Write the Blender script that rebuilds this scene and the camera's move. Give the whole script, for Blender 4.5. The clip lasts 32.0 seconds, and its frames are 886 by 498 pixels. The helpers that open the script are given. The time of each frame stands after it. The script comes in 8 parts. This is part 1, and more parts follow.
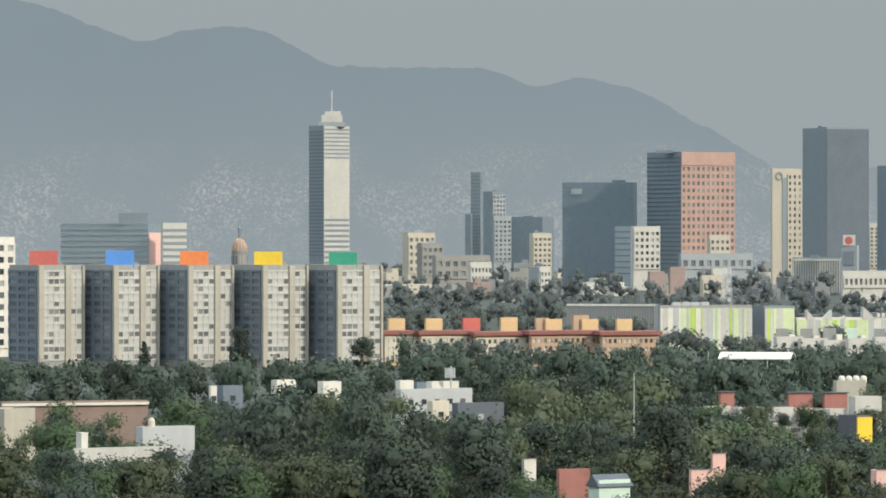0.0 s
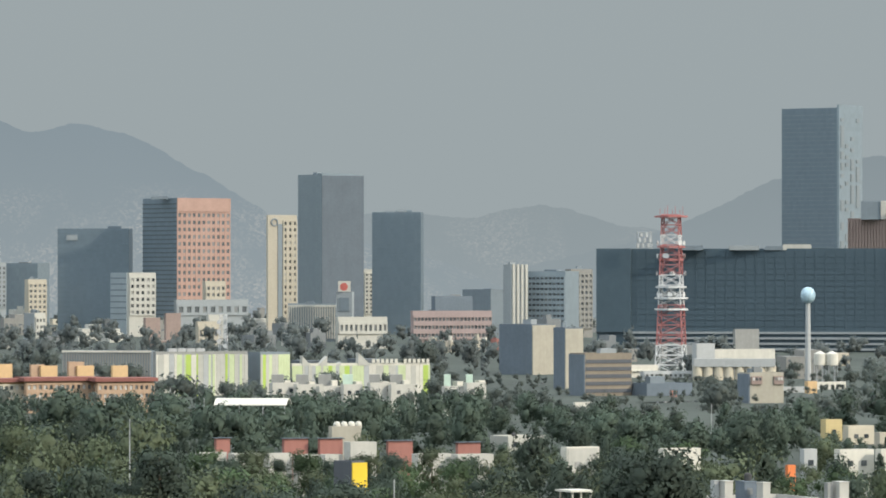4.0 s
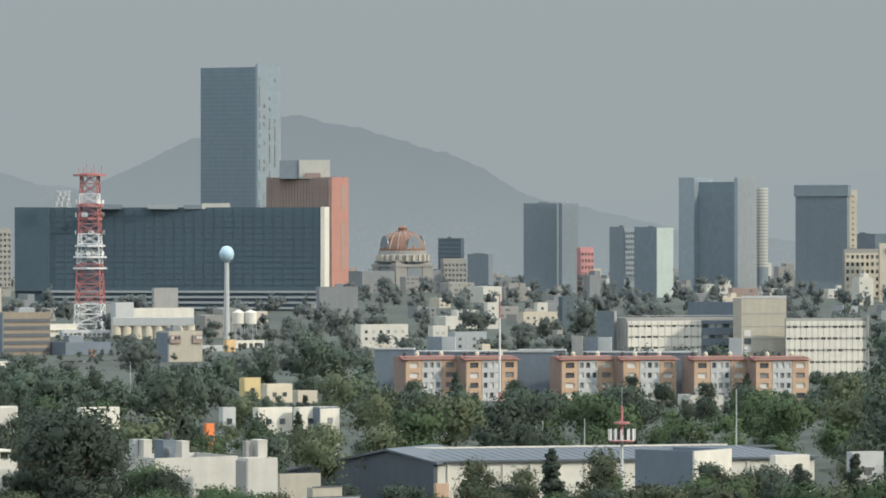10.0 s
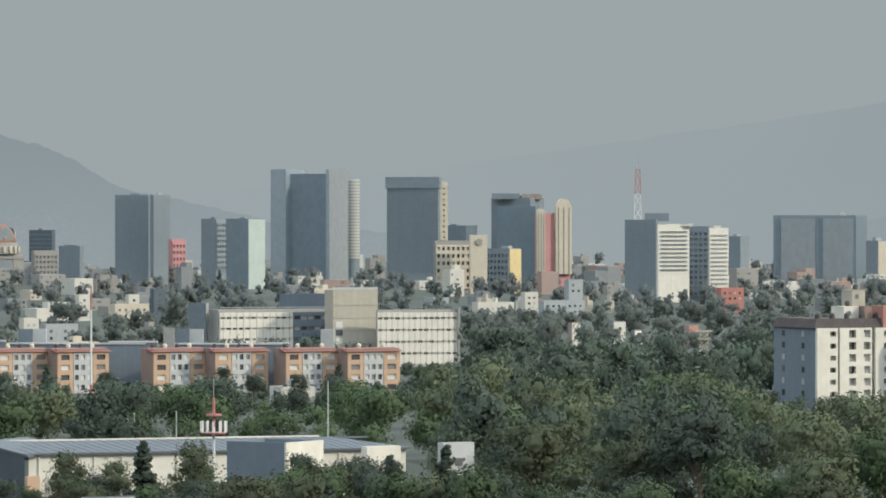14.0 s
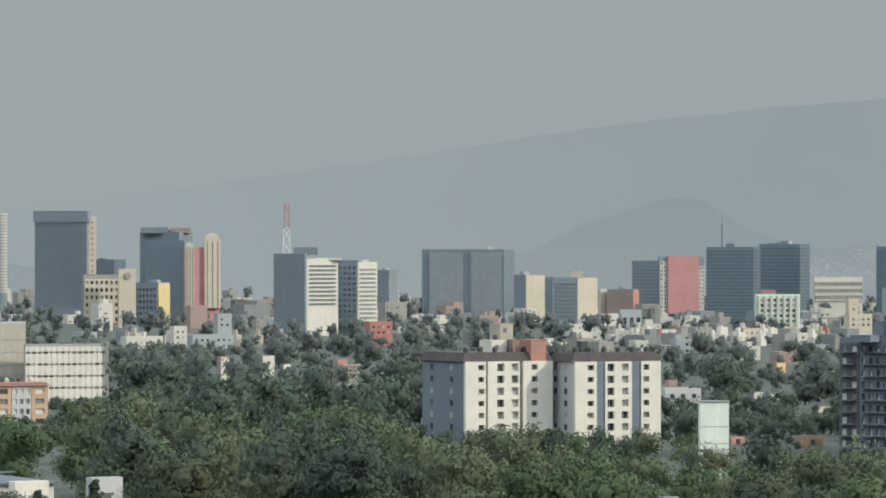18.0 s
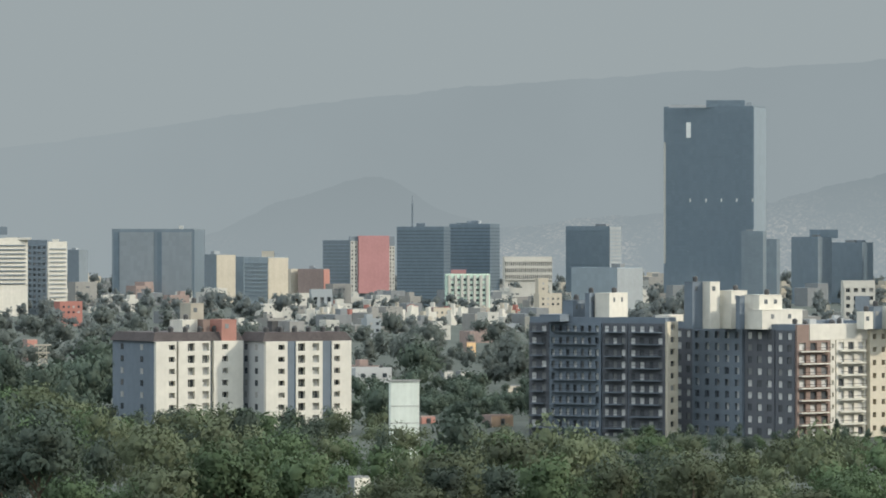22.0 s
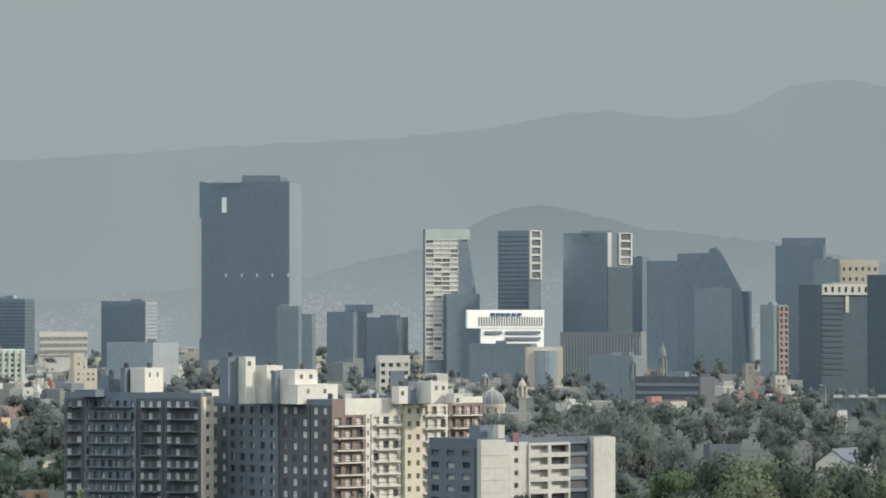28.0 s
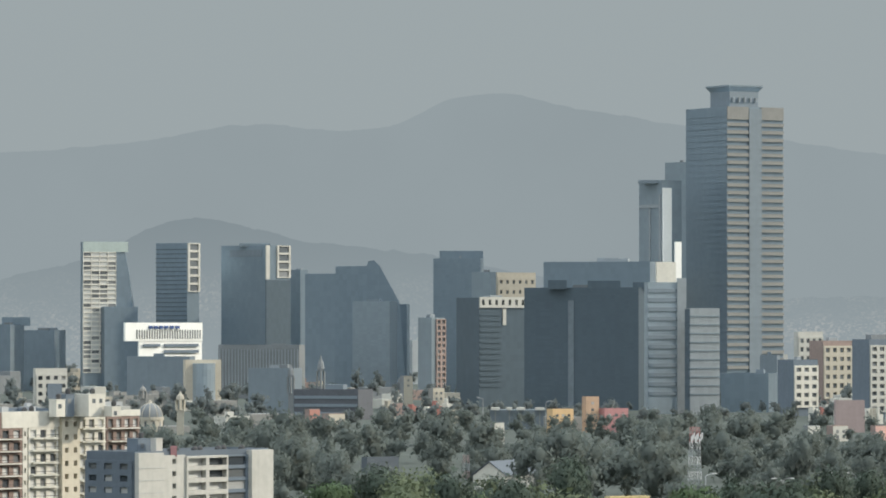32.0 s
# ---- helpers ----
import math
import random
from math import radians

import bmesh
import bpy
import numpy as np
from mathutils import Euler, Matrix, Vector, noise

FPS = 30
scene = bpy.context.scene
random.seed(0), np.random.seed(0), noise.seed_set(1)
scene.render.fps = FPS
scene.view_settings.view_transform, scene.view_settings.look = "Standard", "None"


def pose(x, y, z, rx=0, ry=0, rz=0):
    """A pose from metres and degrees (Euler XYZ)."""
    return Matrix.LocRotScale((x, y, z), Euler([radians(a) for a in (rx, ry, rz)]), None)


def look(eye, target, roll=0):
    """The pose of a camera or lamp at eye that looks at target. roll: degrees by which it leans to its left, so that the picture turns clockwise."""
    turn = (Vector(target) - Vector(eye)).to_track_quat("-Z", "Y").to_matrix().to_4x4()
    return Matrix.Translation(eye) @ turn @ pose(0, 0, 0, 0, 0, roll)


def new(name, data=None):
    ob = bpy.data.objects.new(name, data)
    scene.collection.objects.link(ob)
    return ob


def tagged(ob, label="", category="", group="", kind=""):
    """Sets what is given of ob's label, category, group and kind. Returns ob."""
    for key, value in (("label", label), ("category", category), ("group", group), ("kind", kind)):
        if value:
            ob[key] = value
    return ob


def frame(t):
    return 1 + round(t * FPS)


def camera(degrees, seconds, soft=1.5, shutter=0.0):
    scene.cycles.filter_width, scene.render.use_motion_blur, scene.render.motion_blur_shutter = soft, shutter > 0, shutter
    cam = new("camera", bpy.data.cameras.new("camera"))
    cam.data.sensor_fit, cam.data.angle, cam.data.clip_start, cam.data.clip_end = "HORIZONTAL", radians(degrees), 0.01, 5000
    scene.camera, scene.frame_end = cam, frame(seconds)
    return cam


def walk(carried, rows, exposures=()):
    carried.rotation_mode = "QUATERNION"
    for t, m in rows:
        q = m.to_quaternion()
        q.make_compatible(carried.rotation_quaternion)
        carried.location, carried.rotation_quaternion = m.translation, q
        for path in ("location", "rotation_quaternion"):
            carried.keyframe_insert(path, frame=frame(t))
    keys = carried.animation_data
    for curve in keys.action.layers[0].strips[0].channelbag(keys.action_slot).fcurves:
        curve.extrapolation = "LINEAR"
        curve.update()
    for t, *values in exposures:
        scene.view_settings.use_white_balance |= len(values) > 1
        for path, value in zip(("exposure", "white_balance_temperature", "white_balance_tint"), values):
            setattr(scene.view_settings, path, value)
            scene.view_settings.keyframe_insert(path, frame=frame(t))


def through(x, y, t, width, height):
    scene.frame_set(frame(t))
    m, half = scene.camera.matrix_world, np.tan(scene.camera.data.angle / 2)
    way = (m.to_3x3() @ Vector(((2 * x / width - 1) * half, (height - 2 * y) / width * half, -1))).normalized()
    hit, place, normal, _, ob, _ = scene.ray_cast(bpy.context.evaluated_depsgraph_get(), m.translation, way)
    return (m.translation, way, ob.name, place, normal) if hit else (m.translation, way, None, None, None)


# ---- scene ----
# The plan: the viewpoint stands 44 m above the plain. Places are given by bearing u (1/8000 radian, growing
# to the right) and distance; heights by elevation v in the same unit.
EYE_Z, MIL, MID_U, LEVEL_V = 44.0, 8000.0, 2617.0, 35.0

# ---- the camera and its turn ----
cam = camera(2 * math.degrees(math.atan(784 / MIL)), 32.0, soft=1.8)
# seconds, tilt and turn to the right in degrees
TURN = [
    (0, -0.2507, -18.7429), (0.5, -0.2238, -17.7658), (1, -0.2056, -16.7866), (1.5, -0.0504, -15.7770),
    (2, 0.2955, -14.9777), (2.5, 0.4637, -14.3194), (4.5, 0.2257, -11.4885), (5, 0.0695, -10.5090),
    (5.5, -0.1346, -9.6510), (6, -0.2998, -8.7436), (6.5, -0.3382, -8.2418), (7, -0.3742, -7.6055),
    (7.5, -0.3427, -7.4077), (8, -0.2643, -7.0357), (8.5, -0.2077, -6.6351), (9, -0.1839, -6.3987),
    (9.5, -0.1762, -5.8118), (10, -0.1859, -5.0025), (10.5, -0.2107, -4.2506), (11, -0.1942, -3.4693),
    (11.5, -0.2186, -2.8713), (12, -0.2582, -2.1910), (12.5, -0.3325, -1.6033), (13, -0.3978, -0.9838),
    (13.5, -0.3487, -0.4325), (14, -0.2901, 0.1682), (14.5, -0.2024, 0.6147), (16.5, 0.1673, 2.7874),
    (17, 0.1769, 3.4394), (17.5, 0.1660, 4.0112), (18, 0.1405, 4.6164), (18.5, 0.1418, 5.1252),
    (19, 0.0935, 5.7107), (19.5, 0.0803, 6.1653), (20, 0.1199, 6.6551), (20.5, 0.1451, 7.1068),
    (21, 0.1276, 7.6265), (21.5, -0.0108, 8.0567), (22, -0.1172, 8.5354), (22.5, -0.1580, 8.9326),
    (23, -0.1555, 9.4588), (23.5, -0.1761, 9.9928), (24, -0.1844, 10.5077), (24.5, -0.1774, 10.9613),
    (25, -0.1631, 11.5277), (25.5, -0.1317, 11.9991), (27.5, 0.6658, 13.8252), (28, 0.8331, 14.4149),
    (28.5, 0.9560, 14.9046), (29, 1.0883, 15.4829), (29.5, 1.1285, 15.9430), (30, 1.1598, 16.4926),
    (30.5, 1.2037, 17.0138), (31, 1.1408, 17.5846), (31.5, 1.0846, 18.1086), (32, 0.9946, 18.7442)]
walk(cam, [(t, pose(0, 0, EYE_Z, 90 + up, 0, -turn)) for t, up, turn in TURN])

# ---- world and sun ----
SUN_RIGHT, SUN_UP = 18.0, 28.0     # degrees: from +x towards -y, and above the horizon
world = bpy.data.worlds.new("hazy_sky")
scene.world = world
world.use_nodes = True
wt = world.node_tree
sky = wt.nodes.new("ShaderNodeTexSky")
sky.sky_type, sky.sun_disc = "NISHITA", False
sky.sun_elevation, sky.sun_rotation = radians(SUN_UP), radians(90 + SUN_RIGHT)
sky.dust_density, sky.air_density, sky.ozone_density = 6.0, 1.4, 1.0
dim = wt.nodes.new("ShaderNodeMix")
dim.data_type = "RGBA"
dim.blend_type = "MULTIPLY"
dim.inputs[0].default_value = 1.0
dim.inputs[7].default_value = (0.05, 0.05, 0.05, 1)
veil = wt.nodes.new("ShaderNodeMix")
veil.data_type = "RGBA"
veil.inputs[0].default_value = 0.92            # smog spreads the sky's light evenly
lift, where, tall, rise = (wt.nodes.new("ShaderNode" + k) for k in ("Mix", "TexCoord", "SeparateXYZ", "MapRange"))
lift.data_type = "RGBA"                        # the smog is dimmest along the skyline and brightens overhead
lift.inputs[6].default_value, lift.inputs[7].default_value = (0.360, 0.412, 0.430, 1), (1.84, 2.04, 2.20, 1)
rise.interpolation_type = "SMOOTHSTEP"
rise.inputs[1].default_value, rise.inputs[2].default_value = 0.065, 0.62
wt.links.new(where.outputs["Generated"], tall.inputs[0])
wt.links.new(tall.outputs[2], rise.inputs[0])
wt.links.new(rise.outputs[0], lift.inputs[0])
wt.links.new(lift.outputs[2], veil.inputs[7])
wt.links.new(sky.outputs[0], dim.inputs[6])
wt.links.new(dim.outputs[2], veil.inputs[6])
wt.links.new(veil.outputs[2], wt.nodes["Background"].inputs[0])
wt.nodes["Background"].inputs[1].default_value = 1.0

sun = new("sun", bpy.data.lights.new("sun", "SUN"))
sun.data.energy, sun.data.angle, sun.data.color = 3.15, radians(2.0), (1.0, 0.91, 0.76)
sr, su = radians(SUN_RIGHT), radians(SUN_UP)
sun.matrix_world = look((math.cos(sr) * math.cos(su) * 500, -math.sin(sr) * math.cos(su) * 500, math.sin(su) * 500), (0, 0, 0))

# ---- materials ----
def paint(name, colour, rough=0.85, metal=0.0, vary=0.14, grain=0.6, streak=0.0, bump=0.15, island=0.0, gloss=0.3, per_object=0.0, through=0.0):
    """A surface with fine grain, broad stains and, where wanted, vertical streaks."""
    m = bpy.data.materials.new(name)
    m.use_nodes = True
    t = m.node_tree
    n, l = t.nodes, t.links
    bsdf = n["Principled BSDF"]
    bsdf.inputs["Roughness"].default_value, bsdf.inputs["Metallic"].default_value = rough, metal
    bsdf.inputs["Specular IOR Level"].default_value = gloss
    place = n.new("ShaderNodeTexCoord")
    fine, broad = n.new("ShaderNodeTexNoise"), n.new("ShaderNodeTexNoise")
    fine.inputs["Scale"].default_value, broad.inputs["Scale"].default_value = grain, grain / 7
    fine.inputs["Detail"].default_value = 5
    l.new(place.outputs["Object"], fine.inputs["Vector"])
    l.new(place.outputs["Object"], broad.inputs["Vector"])
    total = n.new("ShaderNodeMath")
    total.operation = "ADD"
    l.new(fine.outputs[0], total.inputs[0])
    l.new(broad.outputs[0], total.inputs[1])
    last = total.outputs[0]
    if streak:
        run, band = n.new("ShaderNodeMapping"), n.new("ShaderNodeTexNoise")
        run.inputs["Scale"].default_value = (0.9, 0.9, 0.04)
        band.inputs["Scale"].default_value, band.inputs["Detail"].default_value = 1.0, 3
        l.new(place.outputs["Object"], run.inputs["Vector"])
        l.new(run.outputs[0], band.inputs["Vector"])
        add = n.new("ShaderNodeMath")
        add.operation, add.inputs[1].default_value = "MULTIPLY_ADD", streak
        l.new(band.outputs[0], add.inputs[0])
        l.new(last, add.inputs[2])
        last = add.outputs[0]
    spread = n.new("ShaderNodeMapRange")
    spread.inputs[1].default_value, spread.inputs[2].default_value = 0.6, 1.4 + streak
    spread.inputs[3].default_value, spread.inputs[4].default_value = 1 - vary, 1 + vary
    l.new(last, spread.inputs[0])
    last = spread.outputs[0]
    for amount, node, out in ((island, "ShaderNodeNewGeometry", "Random Per Island"), (per_object, "ShaderNodeObjectInfo", "Random")):
        if amount:
            rnd, rng, mul = n.new(node), n.new("ShaderNodeMapRange"), n.new("ShaderNodeMath")
            rng.inputs[3].default_value, rng.inputs[4].default_value = 1 - amount, 1 + amount
            mul.operation = "MULTIPLY"
            l.new(rnd.outputs[out], rng.inputs[0])
            l.new(rng.outputs[0], mul.inputs[0])
            l.new(last, mul.inputs[1])
            last = mul.outputs[0]
    col = n.new("ShaderNodeMix")
    col.data_type, col.blend_type = "RGBA", "MULTIPLY"
    col.inputs[0].default_value = 1.0
    col.inputs[6].default_value = (*colour, 1)
    l.new(last, col.inputs[7])
    l.new(col.outputs[2], bsdf.inputs["Base Color"])
    if bump:
        b = n.new("ShaderNodeBump")
        b.inputs["Strength"].default_value, b.inputs["Distance"].default_value = bump, 0.2
        l.new(fine.outputs[0], b.inputs["Height"])
        l.new(b.outputs[0], bsdf.inputs["Normal"])
    if through:                                    # leaves let light through
        thin, mix = n.new("ShaderNodeBsdfTranslucent"), n.new("ShaderNodeMixShader")
        l.new(col.outputs[2], thin.inputs[0])
        mix.inputs[0].default_value = through
        l.new(bsdf.outputs[0], mix.inputs[1])
        l.new(thin.outputs[0], mix.inputs[2])
        l.new(mix.outputs[0], n["Material Output"].inputs[0])
    return m


def pane_paint(name, dark, pale, share=0.3, rough=0.15, gloss=0.5):
    """Window glass; behind a share of the panes hangs a pale curtain."""
    m = bpy.data.materials.new(name)
    m.use_nodes = True
    n, l = m.node_tree.nodes, m.node_tree.links
    bsdf = n["Principled BSDF"]
    bsdf.inputs["Roughness"].default_value, bsdf.inputs["Specular IOR Level"].default_value = rough, gloss
    info, ramp = n.new("ShaderNodeObjectInfo"), n.new("ShaderNodeValToRGB")
    ramp.color_ramp.interpolation = "CONSTANT"
    ramp.color_ramp.elements[0].color = (*dark, 1)
    ramp.color_ramp.elements[1].position, ramp.color_ramp.elements[1].color = 1 - share, (*pale, 1)
    mid = ramp.color_ramp.elements.new((1 - share) * 0.55)
    mid.color = (*[d * 0.75 + p * 0.25 for d, p in zip(dark, pale)], 1)
    grain = n.new("ShaderNodeTexNoise")
    grain.inputs["Scale"].default_value = 1.5
    mul = n.new("ShaderNodeMix")
    mul.data_type, mul.blend_type = "RGBA", "MULTIPLY"
    mul.inputs[0].default_value = 0.35
    l.new(info.outputs["Random"], ramp.inputs[0])
    l.new(ramp.outputs[0], mul.inputs[6])
    l.new(grain.outputs[0], mul.inputs[7])
    l.new(mul.outputs[2], bsdf.inputs["Base Color"])
    return m


def sheen(name, colour, rough=0.3, metal=0.5, vary=0.05, grain=0.15, per_object=0.0):
    """Mirror-coated curtain wall, which shows the sky."""
    m = paint(name, colour, rough, metal, vary, grain, 0.3, 0.0, 0.0, 0.5, per_object)
    n, l = m.node_tree.nodes, m.node_tree.links
    bsdf = n["Principled BSDF"]
    base = bsdf.inputs["Base Color"].links[0].from_socket
    place, cell, whole, dice, spread, tint = (n.new("ShaderNode" + k) for k in ("TexCoord", "VectorMath", "VectorMath", "TexWhiteNoise", "MapRange", "Mix"))
    cell.operation, cell.inputs[1].default_value = "DIVIDE", (2.6, 2.6, 3.6)      # one pane a cell
    whole.operation = "FLOOR"
    spread.inputs[3].default_value, spread.inputs[4].default_value = 0.95, 1.05
    tint.data_type, tint.blend_type = "RGBA", "MULTIPLY"
    tint.inputs[0].default_value = 1.0
    l.new(place.outputs["Object"], cell.inputs[0])
    l.new(cell.outputs[0], whole.inputs[0])
    l.new(whole.outputs[0], dice.inputs[0])
    l.new(dice.outputs[0], spread.inputs[0])
    l.new(base, tint.inputs[6])
    l.new(spread.outputs[0], tint.inputs[7])
    l.new(tint.outputs[2], bsdf.inputs["Base Color"])
    return m


WHITE = paint("white_plaster", (0.585, 0.56, 0.49), streak=0.6, vary=0.2)
CREAM = paint("cream_plaster", (0.53, 0.48, 0.38), streak=0.5, vary=0.16)
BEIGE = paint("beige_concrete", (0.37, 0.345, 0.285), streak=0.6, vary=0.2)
CONCRETE = paint("grey_concrete", (0.285, 0.285, 0.27), streak=0.8, vary=0.24)
PALE_GREY = paint("pale_grey_cladding", (0.4, 0.41, 0.405), streak=0.4, vary=0.14)
SLATE = paint("slate_grey_cladding", (0.2, 0.236, 0.262), 0.5, 0.3, 0.16, 0.3, 0.5)
DEEP = paint("deep_blue_glass", (0.08, 0.115, 0.14), 0.35, 0.2, 0.12, 0.3, 0.3)
DUSK = sheen("dark_blue_curtain_wall", (0.213, 0.267, 0.308))
SMOKE = sheen("smoke_grey_curtain_wall", (0.262, 0.312, 0.343))
STEEL = sheen("steel_blue_curtain_wall", (0.345, 0.405, 0.442))
SILVER = sheen("silver_curtain_wall", (0.355, 0.385, 0.4))
NIGHT = sheen("black_curtain_wall", (0.118, 0.153, 0.18))
SEAM = paint("dark_band", (0.195, 0.228, 0.253), 0.4, 0.4, 0.15, 0.5)
DULL_RED = paint("dull_red_roofing", (0.33, 0.15, 0.125), vary=0.18, streak=0.4)
RED = paint("red_paint", (0.48, 0.13, 0.11), vary=0.18, streak=0.4)
ROSE = paint("faded_red_panel", (0.40, 0.205, 0.20), vary=0.14, streak=0.3)
BRICK = paint("orange_brick", (0.42, 0.295, 0.205), vary=0.2, streak=0.4)
ROSY_STONE = paint("rosy_stone", (0.385, 0.255, 0.21), vary=0.16, streak=0.3)
# Orange and yellow muted by haze put into the colour, for far walls.
DULL_ORANGE = paint("faded_hazed_orange", (0.36, 0.185, 0.15), vary=0.16, streak=0.4)
DULL_YELLOW = paint("faded_hazed_yellow", (0.52, 0.42, 0.22), vary=0.16, streak=0.4)
# Shed cladding darkened to hold the shade of its turned-away front.
SHED = paint("shade_darkened_shed_cladding", (0.07, 0.085, 0.10), 0.6, 0.1, 0.2, 0.5, 0.4)
# Brown darkened and blued by the shade of the fronts it covers.
BROWN = paint("brown_brick_and_shade", (0.104, 0.11, 0.122), vary=0.2, streak=0.4)
RUST = paint("rust_brown_brick", (0.225, 0.165, 0.14), vary=0.22, streak=0.4)
TERRACOTTA = paint("terracotta_roof", (0.24, 0.10, 0.085), vary=0.25, grain=1.2, streak=0.3)
YELLOW = paint("yellow_paint", (0.72, 0.50, 0.05), vary=0.14, streak=0.3)
OCHRE = paint("ochre_plaster", (0.58, 0.40, 0.22), vary=0.16, streak=0.4)
ORANGE = paint("orange_paint", (0.72, 0.22, 0.08), vary=0.14, streak=0.3)
BLUE = paint("blue_paint", (0.10, 0.26, 0.60), vary=0.14, streak=0.3)
GREEN = paint("green_paint", (0.05, 0.30, 0.19), vary=0.14, streak=0.3)
LIME = paint("lime_green_panel", (0.40, 0.52, 0.12), vary=0.12, streak=0.3)
PALE_LIME = paint("pale_lime_panel", (0.50, 0.56, 0.34), vary=0.12, streak=0.3)
MINT = paint("mint_panel", (0.50, 0.62, 0.52), vary=0.14, streak=0.3)
PINK = paint("pink_plaster", (0.66, 0.42, 0.36), vary=0.14, streak=0.4)
# Blue-grey walls; also used to paint shade on sides turned from the sun.
BLUE_GREY = paint("blue_grey_plaster_and_shade", (0.14, 0.17, 0.2), vary=0.18, streak=0.5)
DIM_PLASTER = paint("dim_blue_grey_plaster_and_shade", (0.115, 0.138, 0.162), vary=0.18, streak=0.5)
TAR = paint("dark_roofing", (0.07, 0.07, 0.07), vary=0.3, grain=1.2)
TIN = paint("grey_metal_roof", (0.1, 0.116, 0.132), 0.75, 0.0, 0.16, 0.4, 0.5)
IRON = paint("dark_iron", (0.06, 0.06, 0.06), 0.5, 0.5, 0.15, 2.0)
GALV = paint("galvanised_steel", (0.45, 0.46, 0.46), 0.45, 0.4, 0.12, 2.0)
SIGNAL_RED = paint("signal_red_steel", (0.40, 0.16, 0.15), 0.5, 0.1, 0.15, 1.5)
SIGNAL_WHITE = paint("signal_white_steel", (0.60, 0.60, 0.59), 0.5, 0.1, 0.1, 1.5)
GLASS = pane_paint("window_glass", (0.05, 0.06, 0.07), (0.42, 0.42, 0.40), 0.22)
DIM_GLASS = pane_paint("dim_window_glass", (0.14, 0.155, 0.165), (0.27, 0.28, 0.28), 0.3)
LIT_GLASS = pane_paint("curtained_window_glass", (0.09, 0.10, 0.11), (0.66, 0.66, 0.63), 0.55)
LIVING_GLASS = pane_paint("glazed_balcony_glass", (0.15, 0.16, 0.165), (0.55, 0.55, 0.52), 0.6)
# FAR_ paints here and below have distance haze mixed into their colour.
FAR_PINK = paint("hazed_pink_plaster", (0.33, 0.262, 0.25), vary=0.16, streak=0.4)
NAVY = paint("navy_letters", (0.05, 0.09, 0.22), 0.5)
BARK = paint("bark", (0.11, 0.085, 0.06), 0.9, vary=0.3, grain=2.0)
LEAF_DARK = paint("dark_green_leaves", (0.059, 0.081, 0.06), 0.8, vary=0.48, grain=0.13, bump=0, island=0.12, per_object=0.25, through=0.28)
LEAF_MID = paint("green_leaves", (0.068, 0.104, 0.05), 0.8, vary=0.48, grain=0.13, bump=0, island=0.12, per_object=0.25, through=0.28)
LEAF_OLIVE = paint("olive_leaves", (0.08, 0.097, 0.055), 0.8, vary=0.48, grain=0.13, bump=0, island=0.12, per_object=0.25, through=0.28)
# The next two leaf colours are greyed by haze painted in for distance.
LEAF_GREY = paint("hazed_grey_green_leaves", (0.142, 0.163, 0.147), 0.9, vary=0.2, grain=0.05, bump=0, island=0.14, through=0.5, gloss=0.1)
LEAF_FAR = paint("far_hazed_green_leaves", (0.165, 0.186, 0.18), 0.9, vary=0.18, grain=0.03, bump=0, island=0.12, through=0.5, gloss=0.1)
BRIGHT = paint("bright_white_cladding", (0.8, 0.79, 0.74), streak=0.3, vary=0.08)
FAR_MINT = paint("hazed_mint_panel", (0.35, 0.405, 0.38), vary=0.14, streak=0.3)
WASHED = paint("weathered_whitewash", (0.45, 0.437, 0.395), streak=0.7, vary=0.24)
FAR_WHITE = paint("hazed_white_plaster", (0.45, 0.44, 0.395), streak=0.5, vary=0.16)
FAR_CREAM = paint("hazed_cream_plaster", (0.43, 0.392, 0.318), streak=0.5, vary=0.16)
FAR_BEIGE = paint("hazed_beige_concrete", (0.242, 0.238, 0.221), streak=0.6, vary=0.18)
FAR_PALE = paint("hazed_pale_cladding", (0.281, 0.306, 0.315), streak=0.4, vary=0.14)
FAR_GREY = paint("hazed_grey_concrete", (0.188, 0.2, 0.204), streak=0.6, vary=0.2)
FAR_RUST = paint("hazed_brown_brick", (0.28, 0.215, 0.19), streak=0.4, vary=0.2)

# ---- building blocks ----
def spot(u, d, z=0.0):
    a = (u - MID_U) / MIL
    return Vector((d * math.sin(a), d * math.cos(a), z))


def height(v, d):
    return EYE_Z + (v - LEVEL_V) * d / MIL


